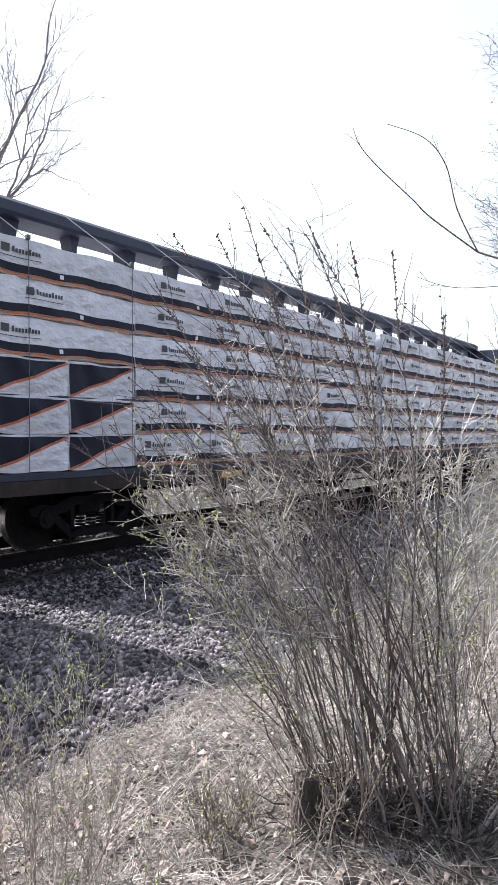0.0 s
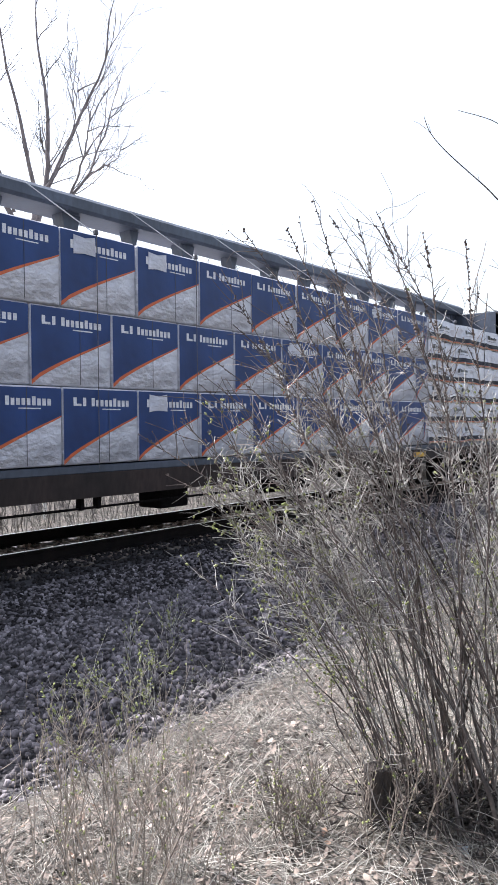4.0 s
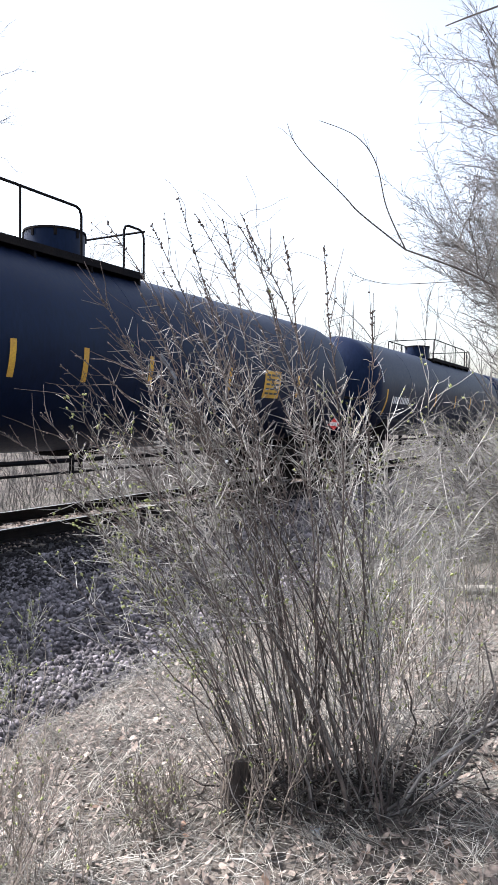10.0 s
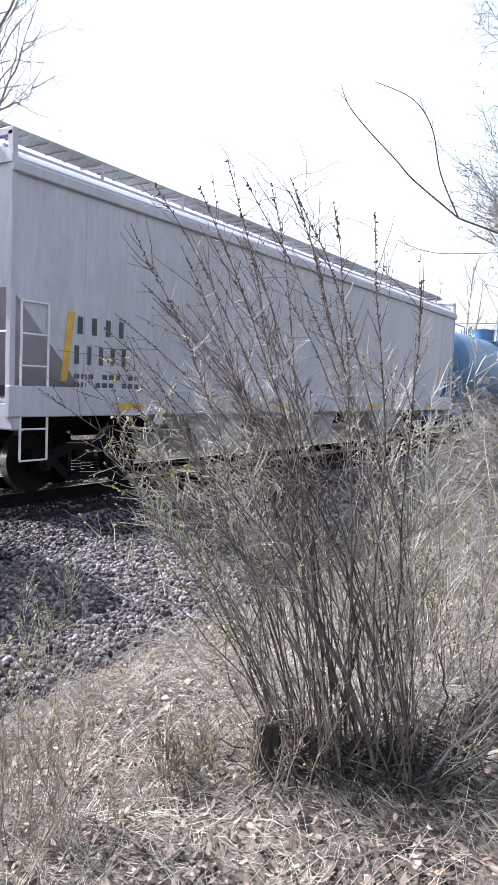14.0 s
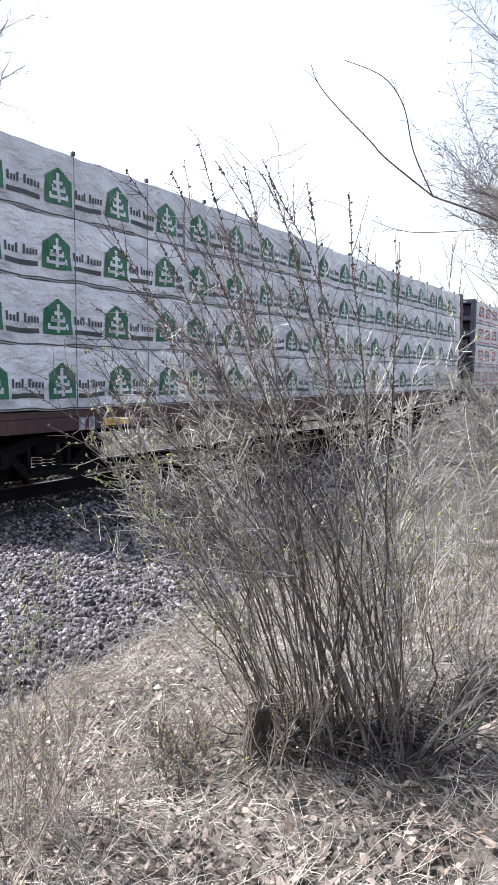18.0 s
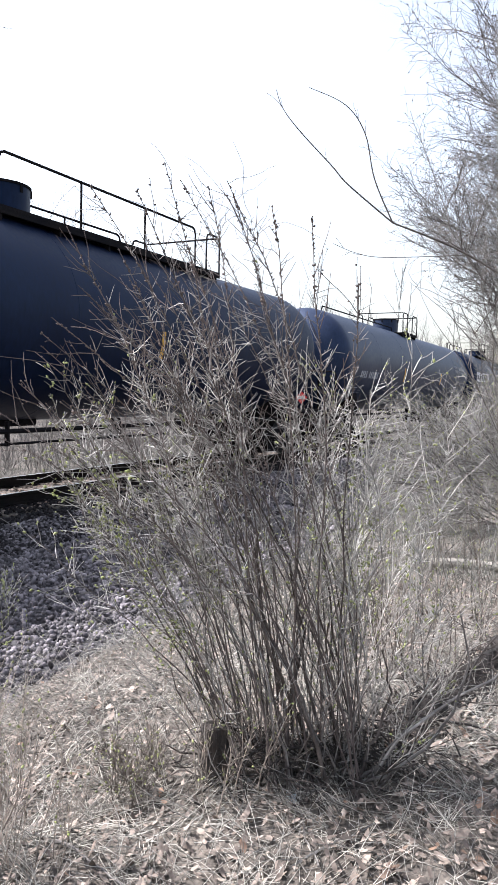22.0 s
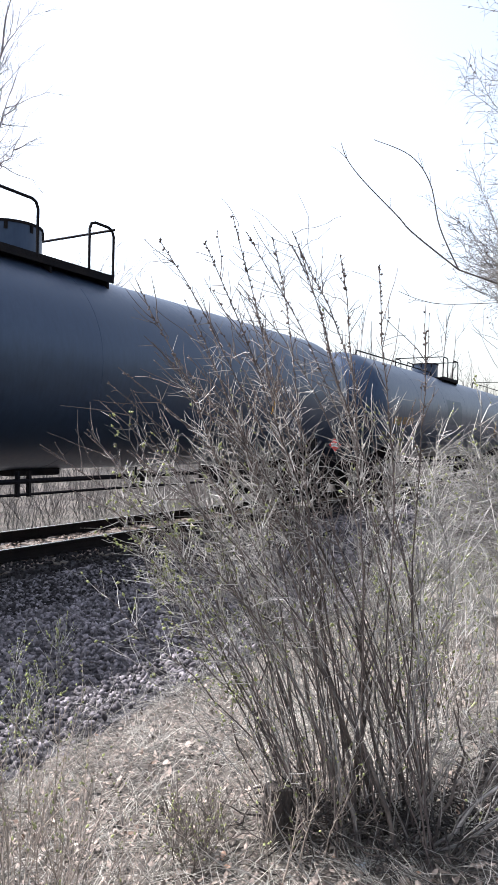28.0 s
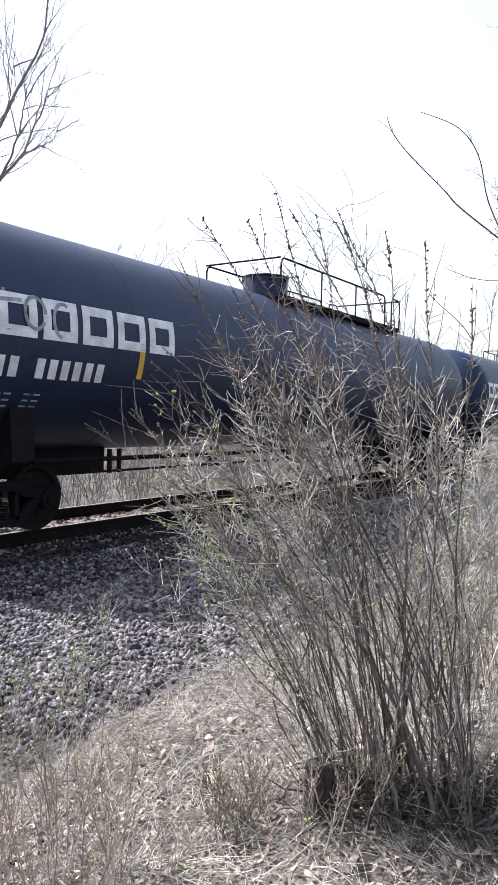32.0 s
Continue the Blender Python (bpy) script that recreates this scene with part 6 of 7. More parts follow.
    ob = plant("shrub", "leafless shrub of many pale twigs with budding tips", "shrub", (2.89, -7.68, float(ground_z(2.89, -7.68)) - 0.03), [
        ("stem", each(stems[::2], taper(len(girth[::2]), 14, girth[::2], 0.0013), 5), M_shoot, "grey-brown stem"),
        ("stem", each(stems[1::2], taper(len(girth[1::2]), 14, girth[1::2] * 0.8, 0.0013), 5), M_palestem, "pale dry stem"),
        ("stout_stem", each(stout, taper(11, 12, g.uniform(0.0075, 0.011, 11), 0.0035), 7), M_stem, "stout dark brown stem"),
        ("whip", each(whips, taper(n1, 16, g.uniform(0.0032, 0.0054, n1), 0.0016), 4), M_darktwig, "long dark budded shoot"),
        ("whip", each(side, taper(n2, 13, g.uniform(0.0035, 0.0055, n2), 0.0015), 4), M_darktwig, "long dark shoot reaching outwards"),
        ("whip_twig", join(rods(wtw, taper(300, 5, 0.0021, 0.0011), 3), rods(t5, taper(380, 4, 0.0015, 0.0009), 3), rods(curl, taper(26, 9, 0.0014, 0.0008), 3)), M_darktwig, "dark side twigs"),
        ("shoot", each(thin, taper(n3, 9, g.uniform(0.0018, 0.0034, n3), 0.0011), 4), M_palestem, "slender pale shoot"),
        ("twig_mass", join(*(rods(p, taper(len(p), p.shape[1], r0, r1), 3) for p, r0, r1 in ((t0, 0.0018, 0.0009), (t1, 0.0018, 0.0009), (t2, 0.0016, 0.0008), (t3, 0.0014, 0.0008), (t4s, 0.0012, 0.0008), (long, 0.002, 0.001)))), M_twig, "fine dry twigs"),
        ("spur_mass", rods(t6, taper(1500, 4, 0.0017, 0.0009), 3), M_shoot, "short crooked spurs on the whips"),
        ("bud_mass", join(buds_on(g, whips[:14], 520, 0.66, 1.0, (0.008, 0.016)), buds_on(g, whips, 1700, 0.5, 1.0, (0.007, 0.014)), buds_on(g, wtw, 420, 0.2, 1.0, (0.006, 0.013)), buds_on(g, side, 260, 0.6, 1.0, (0.006, 0.012))), M_darktwig, "dark buds"),
        ("young_leaf_mass", join(buds_on(g, t0, 1300, 0.4, 1.0, (0.007, 0.018)), buds_on(g, t3, 500, 0.4, 1.0, (0.007, 0.016)), buds_on(g, t2, 1000, 0.4, 1.0, (0.008, 0.02))), M_bud, "small yellow-green opening leaves"),
    ])
    # near-black sticks added to darken the shrub's foot as shade would
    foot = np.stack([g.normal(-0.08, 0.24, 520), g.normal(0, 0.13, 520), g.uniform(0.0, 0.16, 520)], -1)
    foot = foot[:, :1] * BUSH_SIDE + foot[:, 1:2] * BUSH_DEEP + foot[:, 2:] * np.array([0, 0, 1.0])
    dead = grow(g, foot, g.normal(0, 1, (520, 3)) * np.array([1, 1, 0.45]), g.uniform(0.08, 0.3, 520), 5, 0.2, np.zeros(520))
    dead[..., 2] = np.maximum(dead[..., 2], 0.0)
    tagged(place("dead_stick_mass", raw_mesh("dead_stick_mass", *rods(dead, taper(520, 5, g.uniform(0.002, 0.006, 520), 0.0015), 4), M_brush, True), ob, label="near-black sticks that stand in for shade at the foot"), kind="stuff")
    for k, pts in enumerate(crook):
        part("crooked_branch", Geo().tube([tuple(p) for p in pts], [0.010 - 0.0010 * j - 0.0012 * k for j in range(len(pts))], 6), M_shoot, ob, "pale crooked branch")


def leafing_sapling(at, seed, n, height):
    """A thin shrub already breaking into yellow-green leaf."""
    g = np.random.default_rng(seed)
    s0, d0 = fan(g, n, 0.16, 3, 26)
    st = grow(g, s0, d0, g.uniform(0.65, 1.0, n) * height, 10, 0.05, np.full(n, 0.2))
    t1 = sprout(g, st, n * 9, 0.35, 1.0, 0.6, (0.08, 0.3), 5, 0.1, 0.2)
    plant("shrub", "thin young shrub with small yellow-green leaves", "shrub", (*at, float(ground_z(*at)) - 0.02), [
        ("stem", each(st, taper(n, 10, g.uniform(0.002, 0.004, n), 0.0012), 4), M_shoot, "slender brown shoot"),
        ("twig_mass", rods(t1, taper(n * 9, 5, 0.0016, 0.0009), 3), M_twig, "fine twigs"),
        ("young_leaf_mass", buds_on(g, t1, n * 30, 0.3, 1.0, (0.008, 0.024)), M_bud, "small yellow-green opening leaves"),
    ])


def willow(at, seed, limbs_n, rise, reach, lean, crown, counts, thick=0.02, toward=(0, 0), spread=0.0, twig=M_paletwig, q=1.0, bud=M_bud, lift=0.35):
    """A low-forked tree; its fine twigs keep inside a rounded crown given as centre and radii, relative to its foot."""
    g = np.random.default_rng(seed)
    az = g.uniform(0, 2 * np.pi, limbs_n)
    ln = np.radians(g.uniform(*lean, limbs_n))
    d = np.stack([np.sin(ln) * np.cos(az) + toward[0], np.sin(ln) * np.sin(az) + toward[1], np.cos(ln)], -1)
    foot = 0.12 * q + spread * np.sqrt(g.uniform(0, 1, limbs_n))
    st = np.stack([foot * np.cos(az), foot * np.sin(az), g.uniform(0, rise, limbs_n)], -1)
    limbs = grow(g, st, d, g.uniform(*reach, limbs_n), 12, 0.07, np.full(limbs_n, lift))
    c1, c2, c3 = counts
    c, r = np.array(crown[:3]), np.array(crown[3:])

    def within(p):
        rag = 1 + 0.16 * np.sin(p[:, 0, 1] * 4.1 + p[:, 0, 2] * 3.3) + g.normal(0, 0.07, len(p))
        return p[(np.sum(((p[:, -1] - c) / r) ** 2, -1) < rag) & (p[:, :, 2].min(1) > -0.02)]

    limbs = within(limbs)
    limbs_n = len(limbs)
    b1 = within(sprout(g, limbs, c1, 0.1, 0.97, 0.55, (0.5 * q, 1.7 * q), 8, 0.12, lift - 0.25))
    b2 = within(sprout(g, b1, c2, 0.15, 0.97, 0.6, (0.15 * q, 0.6 * q), 5, 0.3, 0.05))
    b3 = within(sprout(g, b2, c3, 0.2, 0.97, 0.7, (0.05 * q, 0.2 * q), 3, 0.25, 0.0))
    return plant("tree", "low-forked leafless tree with dense fine twigs and young buds", "tree", at, [
        ("limb", each(limbs, taper(limbs_n, 12, g.uniform(0.6, 1.0, limbs_n) * thick, 0.003 * q), 6), M_bark, "grey leaning limb"),
        ("branch", rods(b1, taper(len(b1), 8, 0.0055 * q, 0.0022 * q), 4), M_bark, ""),
        ("twig_mass", join(rods(b2, taper(len(b2), 5, 0.0033 * q, 0.0015 * q), 3), rods(b3, taper(len(b3), 3, 0.0022 * q, 0.0013 * q), 3)), twig, "dense fine twigs"),
        ("bud_mass", join(buds_on(g, b3, len(b3) // 3, 0.3, 1.0, (0.012 * q, 0.026 * q)), buds_on(g, b2, len(b2) // 3, 0.3, 1.0, (0.012 * q, 0.026 * q))), bud, "small young buds"),
    ], group="thicket at the edge of the clearing")


def arching_branch():
    """A long bare branch with two arching tips, reaching out of the thicket."""
    g = np.random.default_rng(14)
    main = [(9.2, -8.5, 1.2), (8.3, -8.35, 2.0), (7.49, -8.19, 2.49), (7.09, -7.55, 2.96), (6.73, -6.92, 3.23)]
    arm1 = [main[-1], (6.5, -6.56, 3.55), (6.36, -6.45, 3.69), (6.14, -6.21, 3.97), (5.99, -6.11, 4.13), (5.96, -6.06, 4.28)]
    arm2 = [main[-1], (6.58, -6.78, 3.6), (6.45, -6.72, 3.97), (6.3, -6.58, 4.19), (6.08, -6.32, 4.3)]
    arm3 = [main[3], (6.8, -6.85, 2.93), (6.6, -6.62, 2.95), (6.45, -6.45, 3.02)]
    eye = np.array([0.0, -8.93, 1.61])
    main, arm1, arm2, arm3, high = ([tuple(eye + 0.43 * (np.array(p) - eye)) for p in q] for q in (main, arm1, arm2, arm3, [(9.0, -8.7, 4.0), (7.6, -8.7, 5.3), (6.6, -8.3, 5.2), (6.0, -7.8, 4.85), (5.8, -7.5, 4.7)]))
    foot = [(4.75, -9.4, 0.0), (4.6, -9.25, 0.5), (4.35, -9.05, 1.0)]
    main = foot + main
    high = foot + [(4.2, -8.98, 1.9)] + high
    ob = tagged(new("overhanging_branch"), "slender leaning sapling with a bare arching branch and two thin tips", "branch")
    def tip(pts, r0, r1, name):
        q = np.array([pts[0]] + list(pts) + [pts[-1]])
        curve = []
        for k in range(1, len(q) - 2):
            for t in np.linspace(0, 1, 6, False):
                curve.append(0.5 * (2 * q[k] + (q[k + 1] - q[k - 1]) * t + (2 * q[k - 1] - 5 * q[k] + 4 * q[k + 1] - q[k + 2]) * t ** 2 + (3 * q[k] - q[k - 1] - 3 * q[k + 1] + q[k + 2]) * t ** 3))
        pts = [tuple(p) for p in curve] + [tuple(pts[-1])]
        part(name, Geo().tube(pts, [r0 + (r1 - r0) * k / (len(pts) - 1) for k in range(len(pts))], 6), M_bark, ob)
        p = np.array(pts)[None]
        t = sprout(g, p, 3, 0.4, 0.9, 0.7, (0.04, 0.1), 5, 0.15, 0.1)
        tagged(place("twiglet", raw_mesh("twiglet", *rods(t, taper(3, 5, 0.0012, 0.0007), 3), M_bark), ob), kind="stuff")
    tip(main, 0.014, 0.0036, "limb")
    tip(arm1, 0.0034, 0.0011, "arm")
    tip(arm2, 0.0032, 0.0011, "arm")
    tip(arm3, 0.0018, 0.0009, "arm")
    tip(high, 0.012, 0.002, "arm")


def brush_pile():
    """A low bank of dark earth with dead vines and sticks trailing over it."""
    g = np.random.default_rng(23)
    ob = tagged(new("brush_pile"), "low heap of dark dead vines and sticks on earth", "brush pile")
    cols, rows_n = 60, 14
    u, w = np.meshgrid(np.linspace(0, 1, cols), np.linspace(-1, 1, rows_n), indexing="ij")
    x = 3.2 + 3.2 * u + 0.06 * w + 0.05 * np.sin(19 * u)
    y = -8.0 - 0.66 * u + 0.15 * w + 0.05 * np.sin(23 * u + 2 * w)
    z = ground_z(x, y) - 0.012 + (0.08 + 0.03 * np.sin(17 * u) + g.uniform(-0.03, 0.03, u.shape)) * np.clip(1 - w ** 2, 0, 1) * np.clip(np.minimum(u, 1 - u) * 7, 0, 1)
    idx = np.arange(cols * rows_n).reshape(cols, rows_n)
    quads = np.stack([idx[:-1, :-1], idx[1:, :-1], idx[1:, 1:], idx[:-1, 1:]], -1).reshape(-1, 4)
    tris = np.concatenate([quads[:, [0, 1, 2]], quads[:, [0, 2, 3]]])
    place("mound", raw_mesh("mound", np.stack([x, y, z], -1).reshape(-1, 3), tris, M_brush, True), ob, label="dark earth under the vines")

    def vines(n, length, wig):
        k = g.uniform(0, 1, n)
        x, y = 3.2 + 3.0 * k + g.normal(0, 0.1, n), -8.0 - 0.62 * k + g.normal(0, 0.06, n)
        z = ground_z(x, y) + g.uniform(0.02, 0.11, n)
        az = g.normal(-0.2, 0.7, n)
        el = g.normal(0.0, 0.18, n)
        d = np.stack([np.cos(az) * np.cos(el), np.sin(az) * np.cos(el), np.sin(el)], -1)
        p = grow(g, np.stack([x, y, z], -1), d, g.uniform(*length, n), 8, wig, np.full(n, -0.2))
        p[..., 2] = np.maximum(p[..., 2], ground_z(p[..., 0], p[..., 1]) + 0.01)
        return p
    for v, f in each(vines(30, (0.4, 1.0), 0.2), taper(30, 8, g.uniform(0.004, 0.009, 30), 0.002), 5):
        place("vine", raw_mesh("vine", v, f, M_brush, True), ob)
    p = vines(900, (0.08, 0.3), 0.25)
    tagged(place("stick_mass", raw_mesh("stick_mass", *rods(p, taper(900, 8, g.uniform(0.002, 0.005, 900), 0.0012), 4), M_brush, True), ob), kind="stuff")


def bare_tree(at, seed, height, trunk, fork, spread=32, limbs=7, twig=M_farwood, fine=1.0):
    g = np.random.default_rng(seed)
    path = np.zeros((1, 8, 3))
    path[0, :, 2] = np.linspace(0, fork, 8)
    path[0, :, :2] = np.cumsum(g.normal(0, 0.03 * fork / 5, (8, 2)), 0)
    top = path[0, -1]
    az = np.linspace(0, 2 * np.pi, limbs, False) + g.normal(0, 0.3, limbs)
    ln = np.radians(g.uniform(6, spread, limbs))
    d = np.stack([np.sin(ln) * np.cos(az), np.sin(ln) * np.sin(az), np.cos(ln)], -1)
    st = top[None] - np.array([0, 0, 1.0]) * g.uniform(0, 0.1, limbs)[:, None] * fork
    l1 = grow(g, st, d, g.uniform(0.6, 1.0, limbs) * (height - fork), 12, 0.085, np.full(limbs, 0.22))
    n2, n3, n4 = 44, int(420 * fine), int(1300 * fine)
    l2 = sprout(g, l1, n2, 0.15, 0.92, 0.5, (0.16 * height, 0.32 * height), 8, 0.1, 0.2)
    l3 = sprout(g, l2, n3, 0.15, 0.97, 0.5, (0.05 * height, 0.14 * height), 6, 0.1, 0.15)
    l4 = sprout(g, l3, n4, 0.2, 0.97, 0.55, (0.02 * height, 0.06 * height), 4, 0.12, 0.1)
    return plant("tree", "tall bare deciduous tree beyond the track", "tree", at, [
        ("trunk", each(path, taper(1, 8, trunk, trunk * 0.7), 10), M_treebark, "grey trunk"),
        ("limb", each(l1, taper(limbs, 12, trunk * 0.42, trunk * 0.05), 6) + each(l2, taper(n2, 8, trunk * 0.14, trunk * 0.03), 5), M_treebark, ""),
        ("twig_mass", join(rods(l3, taper(n3, 6, trunk * 0.06, trunk * 0.022), 3), rods(l4, taper(n4, 4, trunk * 0.03, trunk * 0.014), 3)), twig, "fine bare twigs"),
    ])


main_bush()
willow((4.1, -9.0, 0.0), 21, 90, 2.4, (0.9, 2.4), (5, 80), (-0.1, 0.34, 3.08, 1.25, 1.15, 1.27), (1600, 17000, 46000), 0.007, (-0.12, 0.3), 0.0, M_paletwig, 0.45, M_darktwig)
willow((8.9, -8.2, -0.06), 25, 60, 0.3, (1.4, 3.6), (25, 95), (0, 0.4, 1.0, 1.9, 1.9, 1.55), (420, 1700, 3000), 0.009, (-0.35, 0.5), 0.9, M_brightwig, 1.0, M_bud, -0.5)
willow((10.8, -7.4, -0.1), 26, 50, 0.3, (1.3, 3.6), (25, 95), (0, 0.2, 1.1, 2.0, 1.8, 1.75), (360, 1500, 2600), 0.010, (-0.3, 0.4), 1.0, M_brightwig, 1.0, M_bud, -0.4)
leafing_sapling((3.35, -7.85), 81, 9, 1.35)
leafing_sapling((3.9, -7.55), 82, 9, 1.2)
for k, (x, y, n, tall) in enumerate(((3.1, -5.35, 5, 0.5), (3.5, -5.1, 5, 0.5), (3.25, -5.65, 4, 0.55), (4.3, -4.6, 3, 0.4), (2.5, -5.75, 5, 0.6))):
    leafing_sapling((x, y), 83 + k, n, tall)
willow((12.6, -8.3, -0.08), 22, 26, 1.2, (1.6, 3.6), (8, 60), (0, 0, 2.2, 2.2, 2.0, 2.4), (300, 2400, 5000), 0.02)
willow((15.5, -6.9, -0.2), 24, 24, 0.4, (0.9, 2.6), (8, 50), (0, 0, 1.1, 1.9, 1.5, 1.8), (220, 1400, 3000), 0.012)
arching_branch()
brush_pile()


def forked_tree():
    """The tall bare tree whose low side limb leaves the trunk just over the train."""
    g = np.random.default_rng(31)
    limbs = [[(12.45, -1.0), (12.42, 2.0), (12.4, 4.5), (12.36, 5.4), (12.26, 6.8)],
             [(12.26, 6.75), (11.88, 7.6), (11.4, 8.55), (10.9, 9.1), (10.2, 10.1), (9.6, 11.6)],
             [(11.88, 7.6), (11.4, 8.85), (10.9, 9.85), (10.6, 11.2), (10.5, 12.6)],
             [(12.33, 6.75), (12.5, 8.0), (12.1, 9.3), (11.7, 10.7), (11.2, 12.0), (10.9, 13.8)],
             [(12.38, 6.8), (12.9, 8.3), (13.0, 9.95), (12.97, 11.4), (12.7, 12.8), (12.8, 14.6)],
             [(12.9, 8.3), (13.5, 9.7), (13.95, 11.0), (14.4, 12.4), (14.35, 13.5), (14.6, 15.0)],
             [(12.4, 5.4), (12.9, 6.9), (13.6, 8.2), (14.45, 9.2), (15.1, 10.7), (15.6, 12.2)],
             [(14.45, 9.2), (15.3, 9.75), (16.0, 10.3), (16.2, 10.8)],
             [(13.6, 8.2), (14.0, 9.7), (14.0, 10.8), (14.3, 12.0)],
             [(12.5, 8.0), (13.2, 9.0), (13.7, 10.4), (13.8, 12.0)]]
    thick = [0.17, 0.095, 0.05, 0.085, 0.095, 0.065, 0.085, 0.035, 0.04, 0.045]
    ob = tagged(new("tree"), "tall bare forked deciduous tree beyond the track", "tree")
    mains = np.zeros((len(limbs), 24, 3))
    for k, pts in enumerate(limbs):
        u = np.linspace(0, len(pts) - 1, 24)
        mains[k, :, 0] = np.interp(u, range(len(pts)), [p[0] for p in pts])
        mains[k, :, 2] = np.interp(u, range(len(pts)), [p[1] for p in pts])
        mains[k, :, 1] = 9.2 + g.normal(0, 0.35) * np.linspace(0, 1, 24) * min(k, 1) * len(pts) / 4
        mains[k, 1:, :] += np.cumsum(g.normal(0, 0.018, (23, 3)), 0) * (0.4 if k == 0 else 1)
        end = thick[k] * (0.8 if k == 0 else 0.12)
        place("trunk" if k == 0 else "limb", raw_mesh("limb", *rods(mains[k:k + 1], taper(1, 24, thick[k], end), 8), M_treebark, True), ob)
    l2 = sprout(g, mains[1:], 70, 0.2, 0.98, 0.5, (0.9, 2.6), 7, 0.12, 0.3)
    l3 = sprout(g, l2, 380, 0.15, 0.97, 0.5, (0.4, 1.1), 5, 0.12, 0.2)
    l4 = sprout(g, l3, 1100, 0.2, 0.97, 0.55, (0.2, 0.6), 3, 0.12, 0.1)
    for v, f in each(l2, taper(70, 7, g.uniform(0.012, 0.026, 70), 0.005), 5):
        place("branch", raw_mesh("branch", v, f, M_treebark, True), ob)
    v, f = join(rods(l3, taper(380, 5, 0.008, 0.004), 3), rods(l4, taper(1100, 3, 0.005, 0.003), 3))
    tagged(place("twig_mass", raw_mesh("twig_mass", v, f, M_farwood), ob, label="fine bare twigs"), kind="stuff")


forked_tree()
for k, (x, y, hgt) in enumerate(((29.0, 19.5, 11.8), (26.0, 20.5, 10.4), (33.5, 21.0, 10.6))):
    bare_tree((x, y, float(ground_z(x, y)) - 0.1), 40 + k, hgt - float(ground_z(x, y)), 0.12, 3.2, 40, 8)


def far_woods():
    """Grey scrub and tree line behind the track, as thin crooked stems with side twigs."""
    g = np.random.default_rng(77)
    n = 6500
    x, y = g.uniform(-2, 60, n), 6.0 + 24 * g.uniform(0, 1, n) ** 1.5
    z = ground_z(x, y) - 0.05
    d = unit(np.stack([g.normal(0, 0.22, n), g.normal(0, 0.22, n), np.ones(n)], -1))
    stems = grow(g, np.stack([x, y, z], -1), d, np.clip(g.uniform(0.5, 1.5, n) + (y - 6) * 0.1, 0.4, 3.0), 5, 0.13, np.full(n, 0.2))
    tw = sprout(g, stems, 15000, 0.2, 0.97, 0.6, (0.25, 0.9), 3, 0.15, 0.2)
    v, f = join(rods(stems, taper(n, 5, g.uniform(0.008, 0.02, n), 0.004), 3), rods(tw, taper(15000, 3, 0.006, 0.003), 3))
    tagged(place("scrub", raw_mesh("scrub", v, f, M_farwood)), "grey leafless scrub beyond the track", "scrub", kind="stuff")
    n = 900
    x = g.uniform(60, 330, n)
    y = g.uniform(-70, 80, n)
    keep = (np.abs(y) > 9 + 0.0 * x) & ~((y < 0) & (x < 90))
    x, y = x[keep], y[keep]
    x, y = np.concatenate([x, g.uniform(-70, 60, 420)]), np.concatenate([y, -22 - 30 * g.uniform(0, 1, 420)])
    n = len(x)
    z = ground_z(x, y) - 0.1
    d = unit(np.stack([g.normal(0, 0.08, n), g.normal(0, 0.08, n), np.ones(n)], -1))
    stems = grow(g, np.stack([x, y, z], -1), d, g.uniform(8, 14, n), 8, 0.05, np.full(n, 0.2))
    tw = sprout(g, stems, 9000, 0.25, 0.97, 0.5, (1.0, 3.4), 4, 0.12, 0.3)
    tw2 = sprout(g, tw, 17000, 0.2, 0.97, 0.5, (0.5, 1.5), 2, 0.1, 0.2)
    v, f = join(rods(stems, taper(n, 8, g.uniform(0.06, 0.14, n), 0.02), 4), rods(tw, taper(9000, 4, 0.03, 0.012), 3), rods(tw2, taper(17000, 2, 0.015, 0.007), 3))
    tagged(place("tree_line", raw_mesh("tree_line", v, f, M_farwood)), "distant line of bare grey trees", "woods", kind="stuff")


far_woods()


